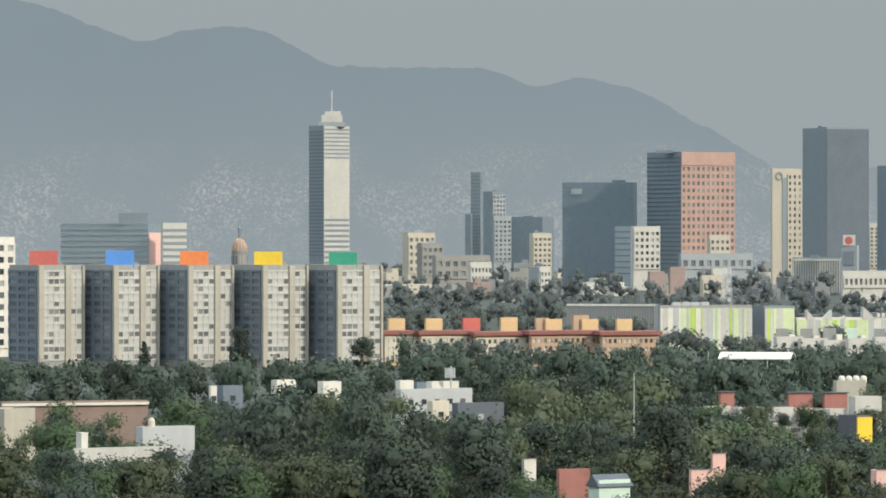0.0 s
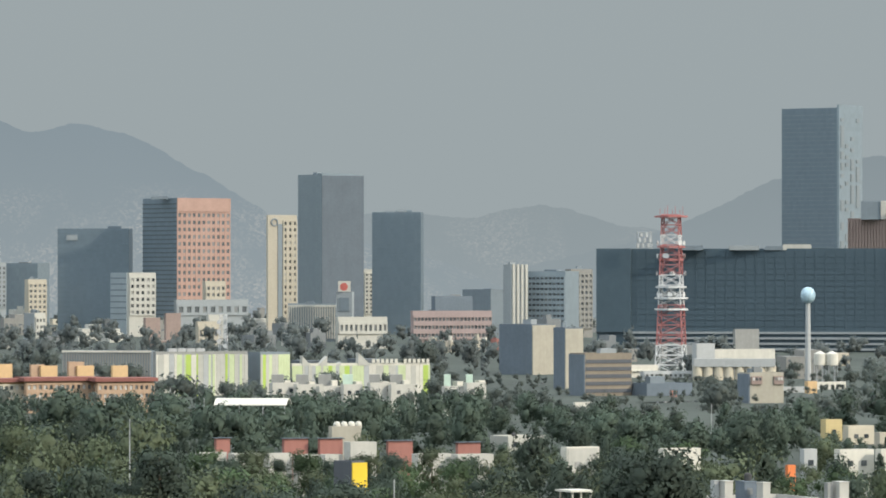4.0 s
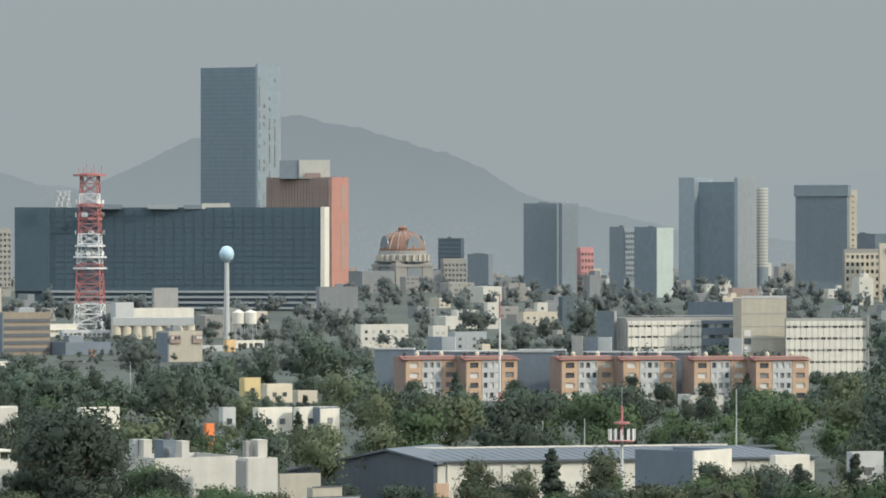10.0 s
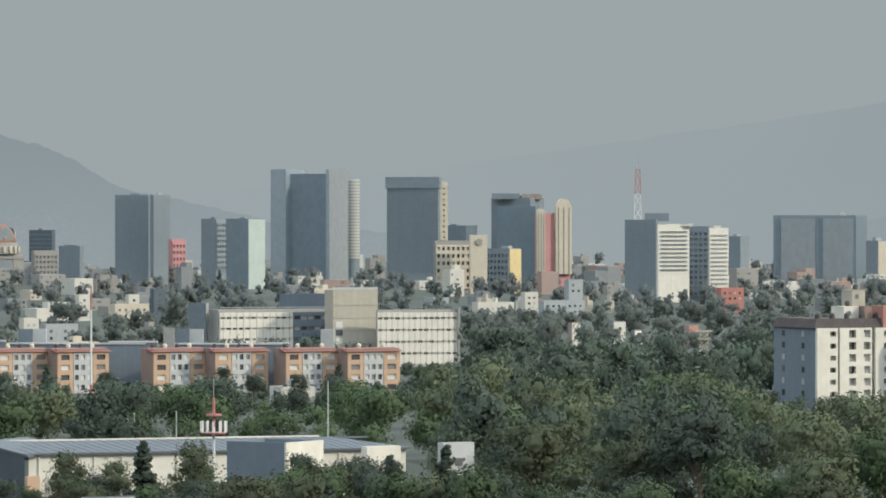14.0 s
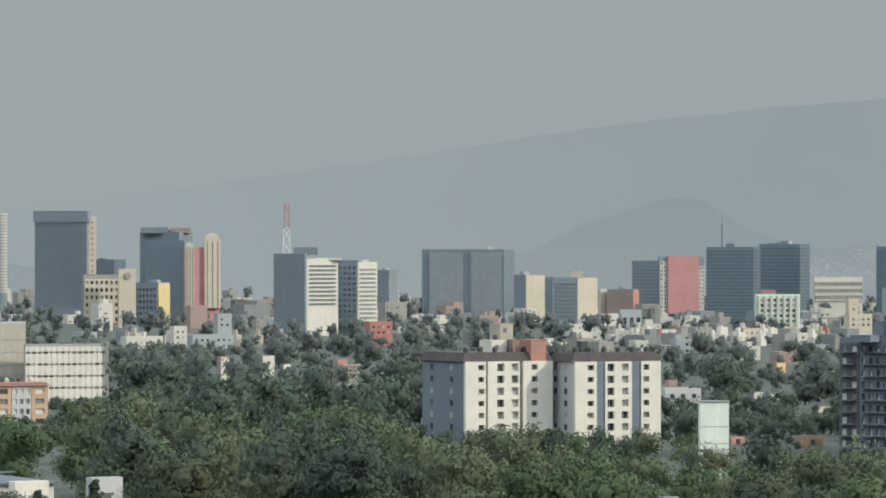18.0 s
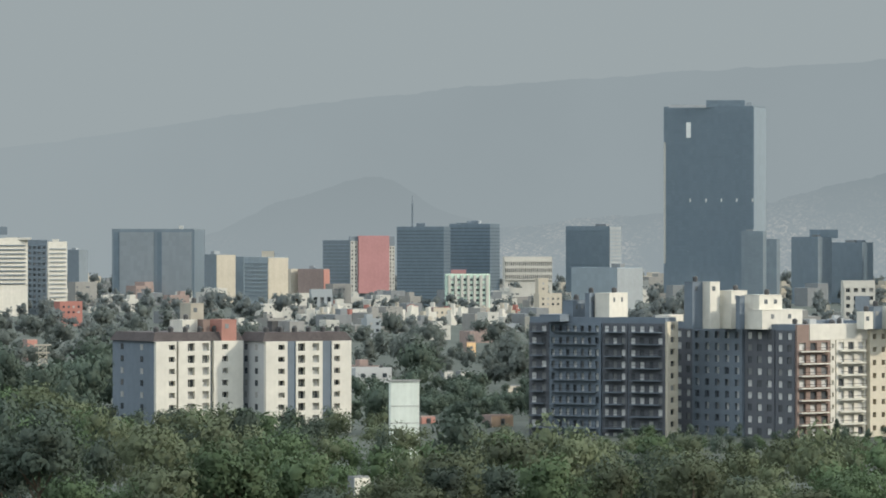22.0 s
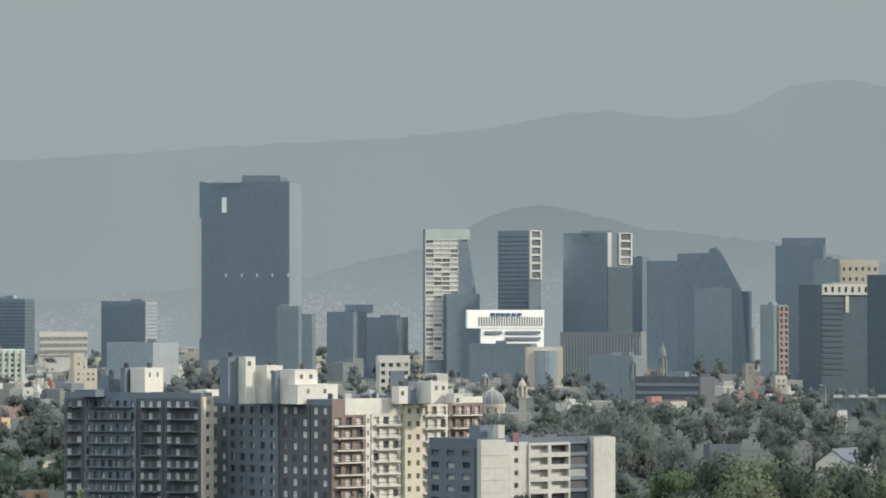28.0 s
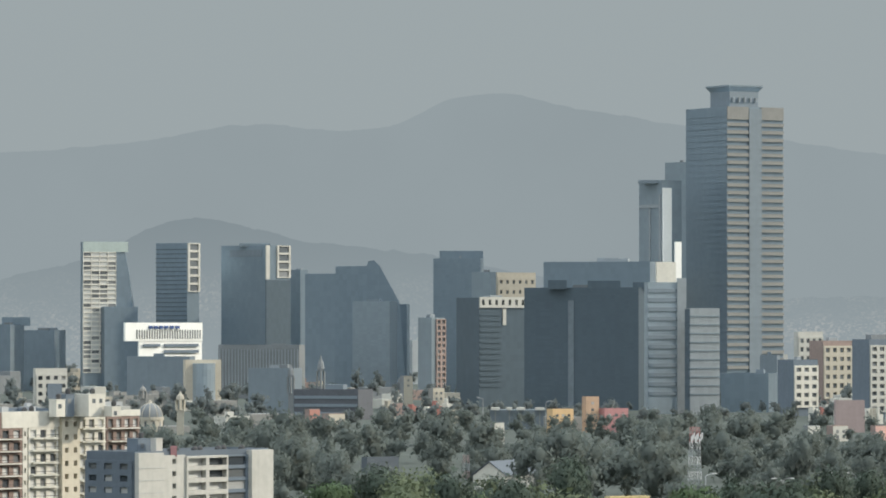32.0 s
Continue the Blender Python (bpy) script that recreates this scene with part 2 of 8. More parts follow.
class Shape:
    """Collects boxes, prisms and quads for one mesh."""

    def __init__(self):
        self.v, self.f = [], []

    def box(self, x0, x1, y0, y1, z0, z1):
        i = len(self.v)
        self.v += [(x0, y0, z0), (x1, y0, z0), (x1, y1, z0), (x0, y1, z0), (x0, y0, z1), (x1, y0, z1), (x1, y1, z1), (x0, y1, z1)]
        self.f += [(i, i + 3, i + 2, i + 1), (i + 4, i + 5, i + 6, i + 7), (i, i + 1, i + 5, i + 4), (i + 1, i + 2, i + 6, i + 5),
                   (i + 2, i + 3, i + 7, i + 6), (i + 3, i, i + 4, i + 7)]
        return self

    def ring(self, levels, sides=12, x=0.0, y=0.0, turn=0.0):
        """A turned body: levels are (radius, z)."""
        i = len(self.v)
        for r, z in levels:
            self.v += [(x + r * math.cos(turn + 2 * math.pi * k / sides), y + r * math.sin(turn + 2 * math.pi * k / sides), z) for k in range(sides)]
        for j in range(len(levels) - 1):
            for k in range(sides):
                a, b = i + j * sides + k, i + j * sides + (k + 1) % sides
                self.f.append((a, b, b + sides, a + sides))
        self.f.append(tuple(range(i + sides - 1, i - 1, -1)))
        self.f.append(tuple(range(i + (len(levels) - 1) * sides, i + len(levels) * sides)))
        return self

    def bar(self, a, b, w):
        """A square bar from a to b."""
        a, b = Vector(a), Vector(b)
        way = (b - a).normalized()
        side = way.cross(Vector((0.3, 0.2, 1)) if abs(way.z) < 0.9 else Vector((1, 0, 0))).normalized() * w / 2
        top = way.cross(side).normalized() * w / 2
        i = len(self.v)
        for p in (a, b):
            self.v += [tuple(p + side * s + top * t) for s, t in ((-1, -1), (1, -1), (1, 1), (-1, 1))]
        self.f += [(i, i + 1, i + 5, i + 4), (i + 1, i + 2, i + 6, i + 5), (i + 2, i + 3, i + 7, i + 6), (i + 3, i, i + 4, i + 7),
                   (i + 3, i + 2, i + 1, i), (i + 4, i + 5, i + 6, i + 7)]
        return self

    def prism(self, outline, z0, z1):
        """An upright body over an outline of (x, y), counter-clockwise."""
        i, n = len(self.v), len(outline)
        self.v += [(x, y, z0) for x, y in outline] + [(x, y, z1) for x, y in outline]
        self.f += [(i + k, i + (k + 1) % n, i + n + (k + 1) % n, i + n + k) for k in range(n)]
        self.f += [tuple(range(i + n - 1, i - 1, -1)), tuple(range(i + n, i + 2 * n))]
        return self

    def mesh(self, name, material):
        me = bpy.data.meshes.new(name)
        me.from_pydata(self.v, [], self.f)
        me.materials.append(material)
        return me


def part(name, shape, material, parent=None, label="", m=None):
    me = shape if isinstance(shape, bpy.types.Mesh) else shape.mesh(name, material)
    ob = new(name, me)
    ob.parent = parent
    if m is not None:
        ob.matrix_basis = m
    return tagged(ob, label)


def thing(name, label, category, m, group="", kind=""):
    ob = new(name)
    ob.empty_display_size = 2.0
    ob.matrix_basis = m
    if len(label.split()) < 5:
        label += " among the city trees" if category == "tree" else " in the hazy city"
    return tagged(ob, label, category, group, kind)


CLEAR = []      # sight lines over the trees: bearings, lowest elevation to stay open, distance
BLOCKS = []     # ground taken by buildings: x, y, radius


class Tower:
    """A block with its near corner at bearing uc. Its left face runs to ul, its right face to ur.
    lean: degrees by which the left face turns away. Local x runs along the right face, y along the left one."""

    def __init__(self, name, label, category, ul, uc, ur, vt, d, lean, body, vb=None, deep=18.0, group="", low=0.0, roof=True):
        self.d, self.a, self.uc = d, radians(lean), uc
        sa, ca = math.sin(self.a), math.cos(self.a)
        dl, dr = (uc - ul) / MIL, (ur - uc) / MIL
        self.ll = dl * d / (ca - dl * sa) if dl > 0 else deep
        self.lr = dr * d / (sa - dr * ca) if dr > 0 else deep
        self.h = height(vt, d)
        self.low = low
        bear = (uc - MID_U) / MIL
        at = spot(uc, d)
        self.ob = thing(name, label, category, Matrix.Translation(at) @ Matrix.Rotation(math.pi / 2 - self.a - bear, 4, "Z"), group)
        if body:
            part("body", Shape().box(0, self.lr, 0, self.ll, low, self.h), body, self.ob)
            if roof:
                lip = Shape()
                for b in ((0, self.lr, 0, 0.3), (0, self.lr, self.ll - 0.3, self.ll), (0, 0.3, 0.3, self.ll - 0.3), (self.lr - 0.3, self.lr, 0.3, self.ll - 0.3)):
                    lip.box(b[0], b[1], b[2], b[3], self.h, self.h + 0.9)
                part("parapet", lip, body, self.ob)
        CLEAR.append((min(ul, uc), max(ur, uc), vb if vb is not None else vt - 20, d))
        mid = self.ob.matrix_basis @ Vector((self.lr / 2, self.ll / 2, 0))
        BLOCKS.append((mid.x, mid.y, 0.6 * math.hypot(self.lr, self.ll)))

    def s(self, face, u):
        sa, ca = math.sin(self.a), math.cos(self.a)
        if face == "R":
            dr = (u - self.uc) / MIL
            return dr * self.d / (sa - dr * ca)
        dl = (self.uc - u) / MIL
        return dl * self.d / (ca - dl * sa)

    def z(self, v):
        return height(v, self.d)

    def slab(self, shape, face, s0, s1, z0, z1, out0, out1):
        if face == "R":
            return shape.box(s0, s1, -out1, -out0, z0, z1)
        return shape.box(-out1, -out0, s0, s1, z0, z1)

    def plate(self, name, face, s0, s1, z0, z1, material, out=0.4, label="", inner=0.0):
        return part(name, self.slab(Shape(), face, s0, s1, z0, z1, inner, out), material, self.ob, label)

    def box(self, name, x0, x1, y0, y1, z0, z1, material, label=""):
        return part(name, Shape().box(x0, x1, y0, y1, z0, z1), material, self.ob, label)

    def at(self, face, s, z, out=0.0):
        return Matrix.Translation((s, -out, z) if face == "R" else (-out, s, z))

    def panes(self, name, face, s0, s1, z0, z1, cols, rows, w, h, glass, out=0.12, under=None):
        """Single panes, one object each, in cols by rows even places."""
        me = self.slab(Shape(), face, -w / 2, w / 2, -h / 2, h / 2, 0, out).mesh(name, glass)
        for c in range(cols):
            for r in range(rows):
                part(name, me, glass, under or self.ob, m=self.at(face, s0 + (s1 - s0) * (c + 0.5) / cols, z0 + (z1 - z0) * (r + 0.5) / rows))

    def grid(self, face, s0, s1, z0, z1, cols, rows, fw, fh, wall, glass, out=0.45, label=""):
        """A wall layer with real openings; a pane sits back in each."""
        cw, ch = (s1 - s0) / cols, (z1 - z0) / rows
        ww, wh = cw * fw, ch * fh
        xs = [s0] + [v for c in range(cols) for v in (s0 + c * cw + (cw - ww) / 2, s0 + c * cw + (cw + ww) / 2)] + [s1]
        zs = [z0] + [v for r in range(rows) for v in (z0 + r * ch + (ch - wh) / 2, z0 + r * ch + (ch + wh) / 2)] + [z1]
        g, nx, nz = Shape(), len(xs), len(zs)
        for depth in (out, 0.0):
            g.v += [(x, -depth, z) if face == "R" else (-depth, x, z) for z in zs for x in xs]
        solid = lambda i, j: 0 <= i < nx - 1 and 0 <= j < nz - 1 and not (i % 2 and j % 2)
        flip = (lambda q: q) if face == "R" else (lambda q: q[::-1])
        for j in range(nz - 1):
            for i in range(nx - 1):
                if not solid(i, j):
                    continue
                a, b, c, d = j * nx + i, j * nx + i + 1, (j + 1) * nx + i + 1, (j + 1) * nx + i
                k = nx * nz
                g.f.append(flip((a, b, c, d)))
                for (p, q), (ni, nj) in (((a, b), (i, j - 1)), ((b, c), (i + 1, j)), ((c, d), (i, j + 1)), ((d, a), (i - 1, j))):
                    if not solid(ni, nj):
                        g.f.append(flip((q, p, p + k, q + k)))
        layer = part("window_wall", g, wall, self.ob, label)
        if glass:
            self.panes("pane", face, s0, s1, z0, z1, cols, rows, ww, wh, glass, under=layer)

    def bands(self, face, s0, s1, z0, z1, n, share, material, out=0.3, name="floor_band"):
        """n level bands, one object each."""
        step = (z1 - z0) / n
        me = self.slab(Shape(), face, s0, s1, 0, step * share, 0, out).mesh(name, material)
        for k in range(n):
            part(name, me, material, self.ob, m=Matrix.Translation((0, 0, z0 + k * step + step * (1 - share) / 2)))

    def fins(self, face, s0, s1, z0, z1, n, width, material, out=0.4, name="fin"):
        me = self.slab(Shape(), face, -width / 2, width / 2, z0, z1, 0, out).mesh(name, material)
        for k in range(n):
            part(name, me, material, self.ob, m=self.at(face, s0 + (s1 - s0) * (k + 0.5) / n, 0))

    def top_box(self, name, u0, u1, v0, v1, material, label="", back=0.5, deep=6.0, square=False):
        """A box on the roof that shows between the bearings u0 and u1, from v0 up to v1."""
        inv = self.ob.matrix_basis.inverted()
        if square:                       # set square to the building
            sa, ca = math.sin(self.a), math.cos(self.a)
            deep = min(deep, 0.45 * (u1 - u0) / MIL * self.d / ca)
            a = inv @ spot(u0 + deep * ca * MIL / self.d, self.d + 3 + back)
            run = ((u1 - u0) / MIL * self.d - deep * ca) / sa
            top = self.z(v1)
            room_ob = part(name, Shape().box(a.x, a.x + run, a.y, a.y + deep, min(self.h - 0.05, self.z(v0)), top).box(a.x - 0.08, a.x + run + 0.08, a.y - 0.08, a.y + deep, top, top + 0.14), material, self.ob, label)
            if self.d < 1200 and run > 2.0 and name in ("roof_room", "lift_tower"):
                for k in range(1 if run < 4 else 2):
                    x = a.x + run * (0.22 + 0.42 * k)
                    part("room_window", Shape().box(x, x + 0.9, a.y - 0.06, a.y + 0.02, top - 1.9, top - 0.9), DIM_GLASS, room_ob)
                if (int(u0) + int(u1)) % 3:
                    part("roof_tank", Shape().ring([(0.55, top + 0.14), (0.6, top + 1.0), (0.5, top + 1.25), (0.2, top + 1.4)], 10, a.x + run * 0.65, a.y + deep * 0.5), TAR, self.ob, "black plastic water tank")
            return room_ob
        a = inv @ spot(u0, self.d + 4)
        b = inv @ spot(u1, self.d + 4)
        n = (b - a).normalized()
        away = Vector((-n.y, n.x, 0))
        o = [a + away * back, b + away * back, b + away * (back + deep), a + away * (back + deep)]
        return part(name, Shape().prism([(p.x, p.y) for p in o], min(self.h - 0.05, self.z(v0)), self.z(v1)), material, self.ob, label)


def mast(name, label, u, d, v0, v1, wide0, wide1, steps, colours, z0=None, bar=0.0):
    """A four-legged lattice mast."""
    zb, zt = (height(v0, d) if z0 is None else z0), height(v1, d)
    ob = thing(name, label, "mast", Matrix.Translation(spot(u, d, zb)))
    for k in range(steps):
        g = Shape()
        za, zc = (zt - zb) * k / steps, (zt - zb) * (k + 1) / steps
        wa, wc = (wide0 + (wide1 - wide0) * (k / steps) ** 0.75) / 2, (wide0 + (wide1 - wide0) * ((k + 1) / steps) ** 0.75) / 2
        cs = ((-1, -1), (1, -1), (1, 1), (-1, 1))
        thick = bar or max(0.14, wide0 * 0.036)
        for i in range(4):
            (ax, ay), (bx, by) = cs[i], cs[(i + 1) % 4]
            g.bar((ax * wa, ay * wa, za), (ax * wc, ay * wc, zc), thick)
            g.bar((ax * wa, ay * wa, za), (bx * wc, by * wc, zc), thick * 0.6)
            g.bar((bx * wa, by * wa, za), (ax * wc, ay * wc, zc), thick * 0.6)
            g.bar((ax * wc, ay * wc, zc), (bx * wc, by * wc, zc), thick * 0.7)
        part("lattice_section", g, colours[k % len(colours)], ob)
    return ob, zt - zb

# ---- ground, hills ----
g = Shape()
steps = 60
g.v.append((0, 0, 0))
for r in (300, 900, 2000, 3400, 4960):
    g.v += [(r * math.sin(2 * math.pi * k / steps), r * math.cos(2 * math.pi * k / steps), 0) for k in range(steps)]
g.f += [(0, 1 + (k + 1) % steps, 1 + k) for k in range(steps)]
for j in range(4):
    g.f += [(1 + j * steps + k, 1 + j * steps + (k + 1) % steps, 1 + (j + 1) * steps + (k + 1) % steps, 1 + (j + 1) * steps + k) for k in range(steps)]
part("ground", g, paint("dusty_ground", (0.055, 0.065, 0.054), 0.95, vary=0.35, grain=0.05))
tagged(bpy.data.objects["ground"], "dusty green-brown plain under the city", "ground", kind="structure")


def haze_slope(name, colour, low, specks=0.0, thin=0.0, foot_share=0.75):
    """Glowing far slope, smog painted into its colour, pale houses scattered on its foot."""
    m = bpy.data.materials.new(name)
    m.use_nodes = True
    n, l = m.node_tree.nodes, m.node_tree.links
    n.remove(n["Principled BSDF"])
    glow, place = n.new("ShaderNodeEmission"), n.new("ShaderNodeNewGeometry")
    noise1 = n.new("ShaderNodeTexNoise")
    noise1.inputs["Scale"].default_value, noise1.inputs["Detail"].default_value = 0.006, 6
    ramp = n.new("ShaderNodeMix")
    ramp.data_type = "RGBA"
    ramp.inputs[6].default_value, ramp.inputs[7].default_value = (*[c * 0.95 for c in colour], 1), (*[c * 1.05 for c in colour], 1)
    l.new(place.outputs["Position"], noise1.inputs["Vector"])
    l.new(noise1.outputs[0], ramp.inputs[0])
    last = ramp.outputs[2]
    # The painted haze thickens towards the slope's foot.
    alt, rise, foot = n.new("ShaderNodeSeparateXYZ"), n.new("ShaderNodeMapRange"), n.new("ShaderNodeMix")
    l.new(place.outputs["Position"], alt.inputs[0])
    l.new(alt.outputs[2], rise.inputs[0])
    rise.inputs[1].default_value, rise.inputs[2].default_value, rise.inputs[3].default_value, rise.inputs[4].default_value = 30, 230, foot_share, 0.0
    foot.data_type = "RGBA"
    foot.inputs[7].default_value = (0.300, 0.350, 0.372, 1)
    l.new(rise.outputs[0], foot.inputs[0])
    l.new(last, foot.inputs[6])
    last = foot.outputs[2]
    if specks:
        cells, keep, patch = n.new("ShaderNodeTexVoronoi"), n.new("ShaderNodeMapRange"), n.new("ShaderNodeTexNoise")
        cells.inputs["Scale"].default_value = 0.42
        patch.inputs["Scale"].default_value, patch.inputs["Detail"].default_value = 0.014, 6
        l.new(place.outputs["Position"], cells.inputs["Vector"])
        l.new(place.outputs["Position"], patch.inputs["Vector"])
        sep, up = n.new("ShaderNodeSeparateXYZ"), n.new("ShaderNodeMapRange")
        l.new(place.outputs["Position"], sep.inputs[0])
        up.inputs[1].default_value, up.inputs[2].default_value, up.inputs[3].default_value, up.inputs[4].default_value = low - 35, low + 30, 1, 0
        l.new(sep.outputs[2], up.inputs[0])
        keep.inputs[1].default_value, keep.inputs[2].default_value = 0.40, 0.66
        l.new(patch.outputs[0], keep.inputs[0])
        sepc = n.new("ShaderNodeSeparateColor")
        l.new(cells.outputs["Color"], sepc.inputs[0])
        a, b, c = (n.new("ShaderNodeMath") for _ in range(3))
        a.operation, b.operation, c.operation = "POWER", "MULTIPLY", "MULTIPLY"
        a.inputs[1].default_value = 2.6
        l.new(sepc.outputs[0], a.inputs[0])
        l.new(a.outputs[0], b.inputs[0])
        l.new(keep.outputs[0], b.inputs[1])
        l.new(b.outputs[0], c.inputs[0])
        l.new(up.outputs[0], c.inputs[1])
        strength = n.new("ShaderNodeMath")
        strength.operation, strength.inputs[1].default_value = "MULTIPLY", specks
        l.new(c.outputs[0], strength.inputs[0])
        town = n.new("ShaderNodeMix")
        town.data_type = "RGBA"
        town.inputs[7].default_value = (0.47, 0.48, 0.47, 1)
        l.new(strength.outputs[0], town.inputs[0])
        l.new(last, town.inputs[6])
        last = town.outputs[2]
    if thin:                                       # smog colour painted over the slope towards its low eastern end
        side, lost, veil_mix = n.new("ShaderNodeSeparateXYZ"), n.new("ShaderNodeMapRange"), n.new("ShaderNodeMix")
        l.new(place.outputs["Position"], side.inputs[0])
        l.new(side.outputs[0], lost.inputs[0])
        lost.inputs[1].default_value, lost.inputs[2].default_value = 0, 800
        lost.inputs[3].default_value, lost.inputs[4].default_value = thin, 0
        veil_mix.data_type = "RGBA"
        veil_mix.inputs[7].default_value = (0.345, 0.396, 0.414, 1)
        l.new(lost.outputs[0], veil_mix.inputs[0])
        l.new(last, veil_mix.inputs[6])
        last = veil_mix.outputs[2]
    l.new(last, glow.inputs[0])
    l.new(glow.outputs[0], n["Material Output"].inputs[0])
    return m


def hill(name, label, d, line, material, rough=5.0):
    """A ridge at distance d along a skyline of (u, v) bends, roughened."""
    s, n = Shape(), 560
    us, vs = [p[0] for p in line], [p[1] for p in line]
    for k in range(n + 1):
        u = us[0] + (us[-1] - us[0]) * k / n
        v = sum(float(np.interp(u + o * 14, us, vs)) for o in (-2, -1, 0, 1, 2)) / 5
        v += rough * noise.fractal(Vector((u / 45, d / 500, 0)), 0.7, 2.0, 7)
        top = height(max(v, -40), d)
        s.v += [tuple(spot(u, d, -5)), tuple(spot(u, d + 40, top * 0.5)), tuple(spot(u, d + 90, top))]
    for k in range(n):
        for j in (0, 1):
            i = 3 * k + j
            s.f.append((i, i + 3, i + 4, i + 1))
    part(name, s, material)
    return tagged(bpy.data.objects[name], label, "hill", kind="structure")


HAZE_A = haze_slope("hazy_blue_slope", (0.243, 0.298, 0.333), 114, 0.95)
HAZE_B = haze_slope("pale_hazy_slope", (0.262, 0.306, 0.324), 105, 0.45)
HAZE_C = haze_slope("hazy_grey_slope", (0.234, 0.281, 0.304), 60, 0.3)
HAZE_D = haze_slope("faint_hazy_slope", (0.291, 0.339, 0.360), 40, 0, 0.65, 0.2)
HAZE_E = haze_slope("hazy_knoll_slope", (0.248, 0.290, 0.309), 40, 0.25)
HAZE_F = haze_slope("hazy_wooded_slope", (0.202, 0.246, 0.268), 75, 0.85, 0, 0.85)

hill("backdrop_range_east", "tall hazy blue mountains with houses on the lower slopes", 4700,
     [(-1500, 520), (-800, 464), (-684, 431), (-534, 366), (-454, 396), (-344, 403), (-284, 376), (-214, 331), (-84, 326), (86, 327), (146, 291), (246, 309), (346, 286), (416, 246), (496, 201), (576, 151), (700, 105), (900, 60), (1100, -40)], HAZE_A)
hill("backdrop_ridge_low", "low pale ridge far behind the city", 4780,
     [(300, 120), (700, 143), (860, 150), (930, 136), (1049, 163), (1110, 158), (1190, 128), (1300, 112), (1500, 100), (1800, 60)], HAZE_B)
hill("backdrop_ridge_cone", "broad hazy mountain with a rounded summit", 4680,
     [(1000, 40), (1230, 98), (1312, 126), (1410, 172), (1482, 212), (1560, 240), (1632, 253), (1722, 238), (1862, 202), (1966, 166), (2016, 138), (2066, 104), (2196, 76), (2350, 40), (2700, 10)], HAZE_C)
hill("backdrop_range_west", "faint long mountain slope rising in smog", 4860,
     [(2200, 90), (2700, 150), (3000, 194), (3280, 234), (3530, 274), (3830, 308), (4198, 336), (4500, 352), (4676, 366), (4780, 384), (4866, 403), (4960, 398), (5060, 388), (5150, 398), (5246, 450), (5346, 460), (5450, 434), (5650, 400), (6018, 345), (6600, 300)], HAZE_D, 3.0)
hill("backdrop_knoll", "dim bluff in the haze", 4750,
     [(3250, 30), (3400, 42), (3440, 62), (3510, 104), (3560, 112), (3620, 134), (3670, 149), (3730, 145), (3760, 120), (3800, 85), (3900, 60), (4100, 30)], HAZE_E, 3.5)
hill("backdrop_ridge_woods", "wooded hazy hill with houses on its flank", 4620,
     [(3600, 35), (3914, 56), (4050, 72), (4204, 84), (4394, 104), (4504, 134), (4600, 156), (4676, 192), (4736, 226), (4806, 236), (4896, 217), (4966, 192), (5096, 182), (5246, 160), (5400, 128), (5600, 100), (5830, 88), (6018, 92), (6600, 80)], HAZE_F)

# ---- the eastern stretch: five apartment towers and the old centre ----
CAPS = (("red", RED, 54, 104, 441), ("blue", BLUE, 188, 238, 443), ("orange", ORANGE, 319, 369, 445), ("yellow", YELLOW, 450, 500, 446), ("green", GREEN, 582, 630, 447))
for i, (tint, capmat, x0, x1, y) in enumerate(CAPS):
    shift = i * 131.6
    t = Tower("apartment_tower", "twelve-storey concrete apartment tower with a %s rooftop box" % tint, "apartment tower",
              -765 + shift, -715 + shift, -635 + shift, -33, 1440, 58, CONCRETE, -213, group="row of five apartment towers")
    cap_u = (-730, -596, -465, -334, -202)[i]
    t.top_box("rooftop_box", cap_u, cap_u + 50, -33, (-3, -3, -4, -5, -6)[i], capmat, "%s painted rooftop box" % tint, 0, 6)
    t.top_box("tank_room", cap_u + 12, cap_u + 58, -33, -24, CONCRETE, "", 3, 6)
    bottom = 2.2
    n = 12
    fh = (t.h - bottom) / n
    # bright face: two window bays between concrete piers
    for s0, s1, cols in ((0.10, 0.58, 4), (0.70, 0.96, 2)):
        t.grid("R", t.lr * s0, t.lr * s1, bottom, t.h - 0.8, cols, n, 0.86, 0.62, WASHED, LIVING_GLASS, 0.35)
    for s0, s1 in ((0, 0.10), (0.58, 0.70), (0.96, 1.0)):
        t.plate("pier", "R", t.lr * s0, t.lr * s1, 0, t.h + 0.6, BEIGE, 0.9)
    # shaded face, its shade also painted in with blue-grey walls
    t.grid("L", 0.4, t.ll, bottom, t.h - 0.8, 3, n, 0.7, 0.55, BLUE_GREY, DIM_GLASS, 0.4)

t = Tower("apartment_block", "white apartment block with dark square windows", "apartment block", -841, -821, -756, 17, 1560, 60, WHITE, -184)
t.grid("R", 0, t.lr, 3, t.h - 1, 4, 9, 0.6, 0.5, WHITE, GLASS)

t = Tower("office_block", "long blue-grey glass office block with level bands", "office block", -675, -521, -493, 43, 3300, 30, STEEL, -29)
t.bands("L", 0, t.ll, 10, t.h - 1, 9, 0.4, FAR_PALE)
t.top_box("plant_room", -573, -521, 43, 63, SLATE, "", 6, 12)
t.plate("poster", "R", 1, t.lr - 1, t.z(-29), t.z(29), PINK, 0.4, "faded pink poster hung on the end wall")
t = Tower("office_block", "white office block with dark window bands", "office block", -499, -495, -453, 44, 3280, 70, FAR_WHITE, -29)
t.bands("R", 0, t.lr, 8, t.h - 2, 8, 0.4, SLATE)

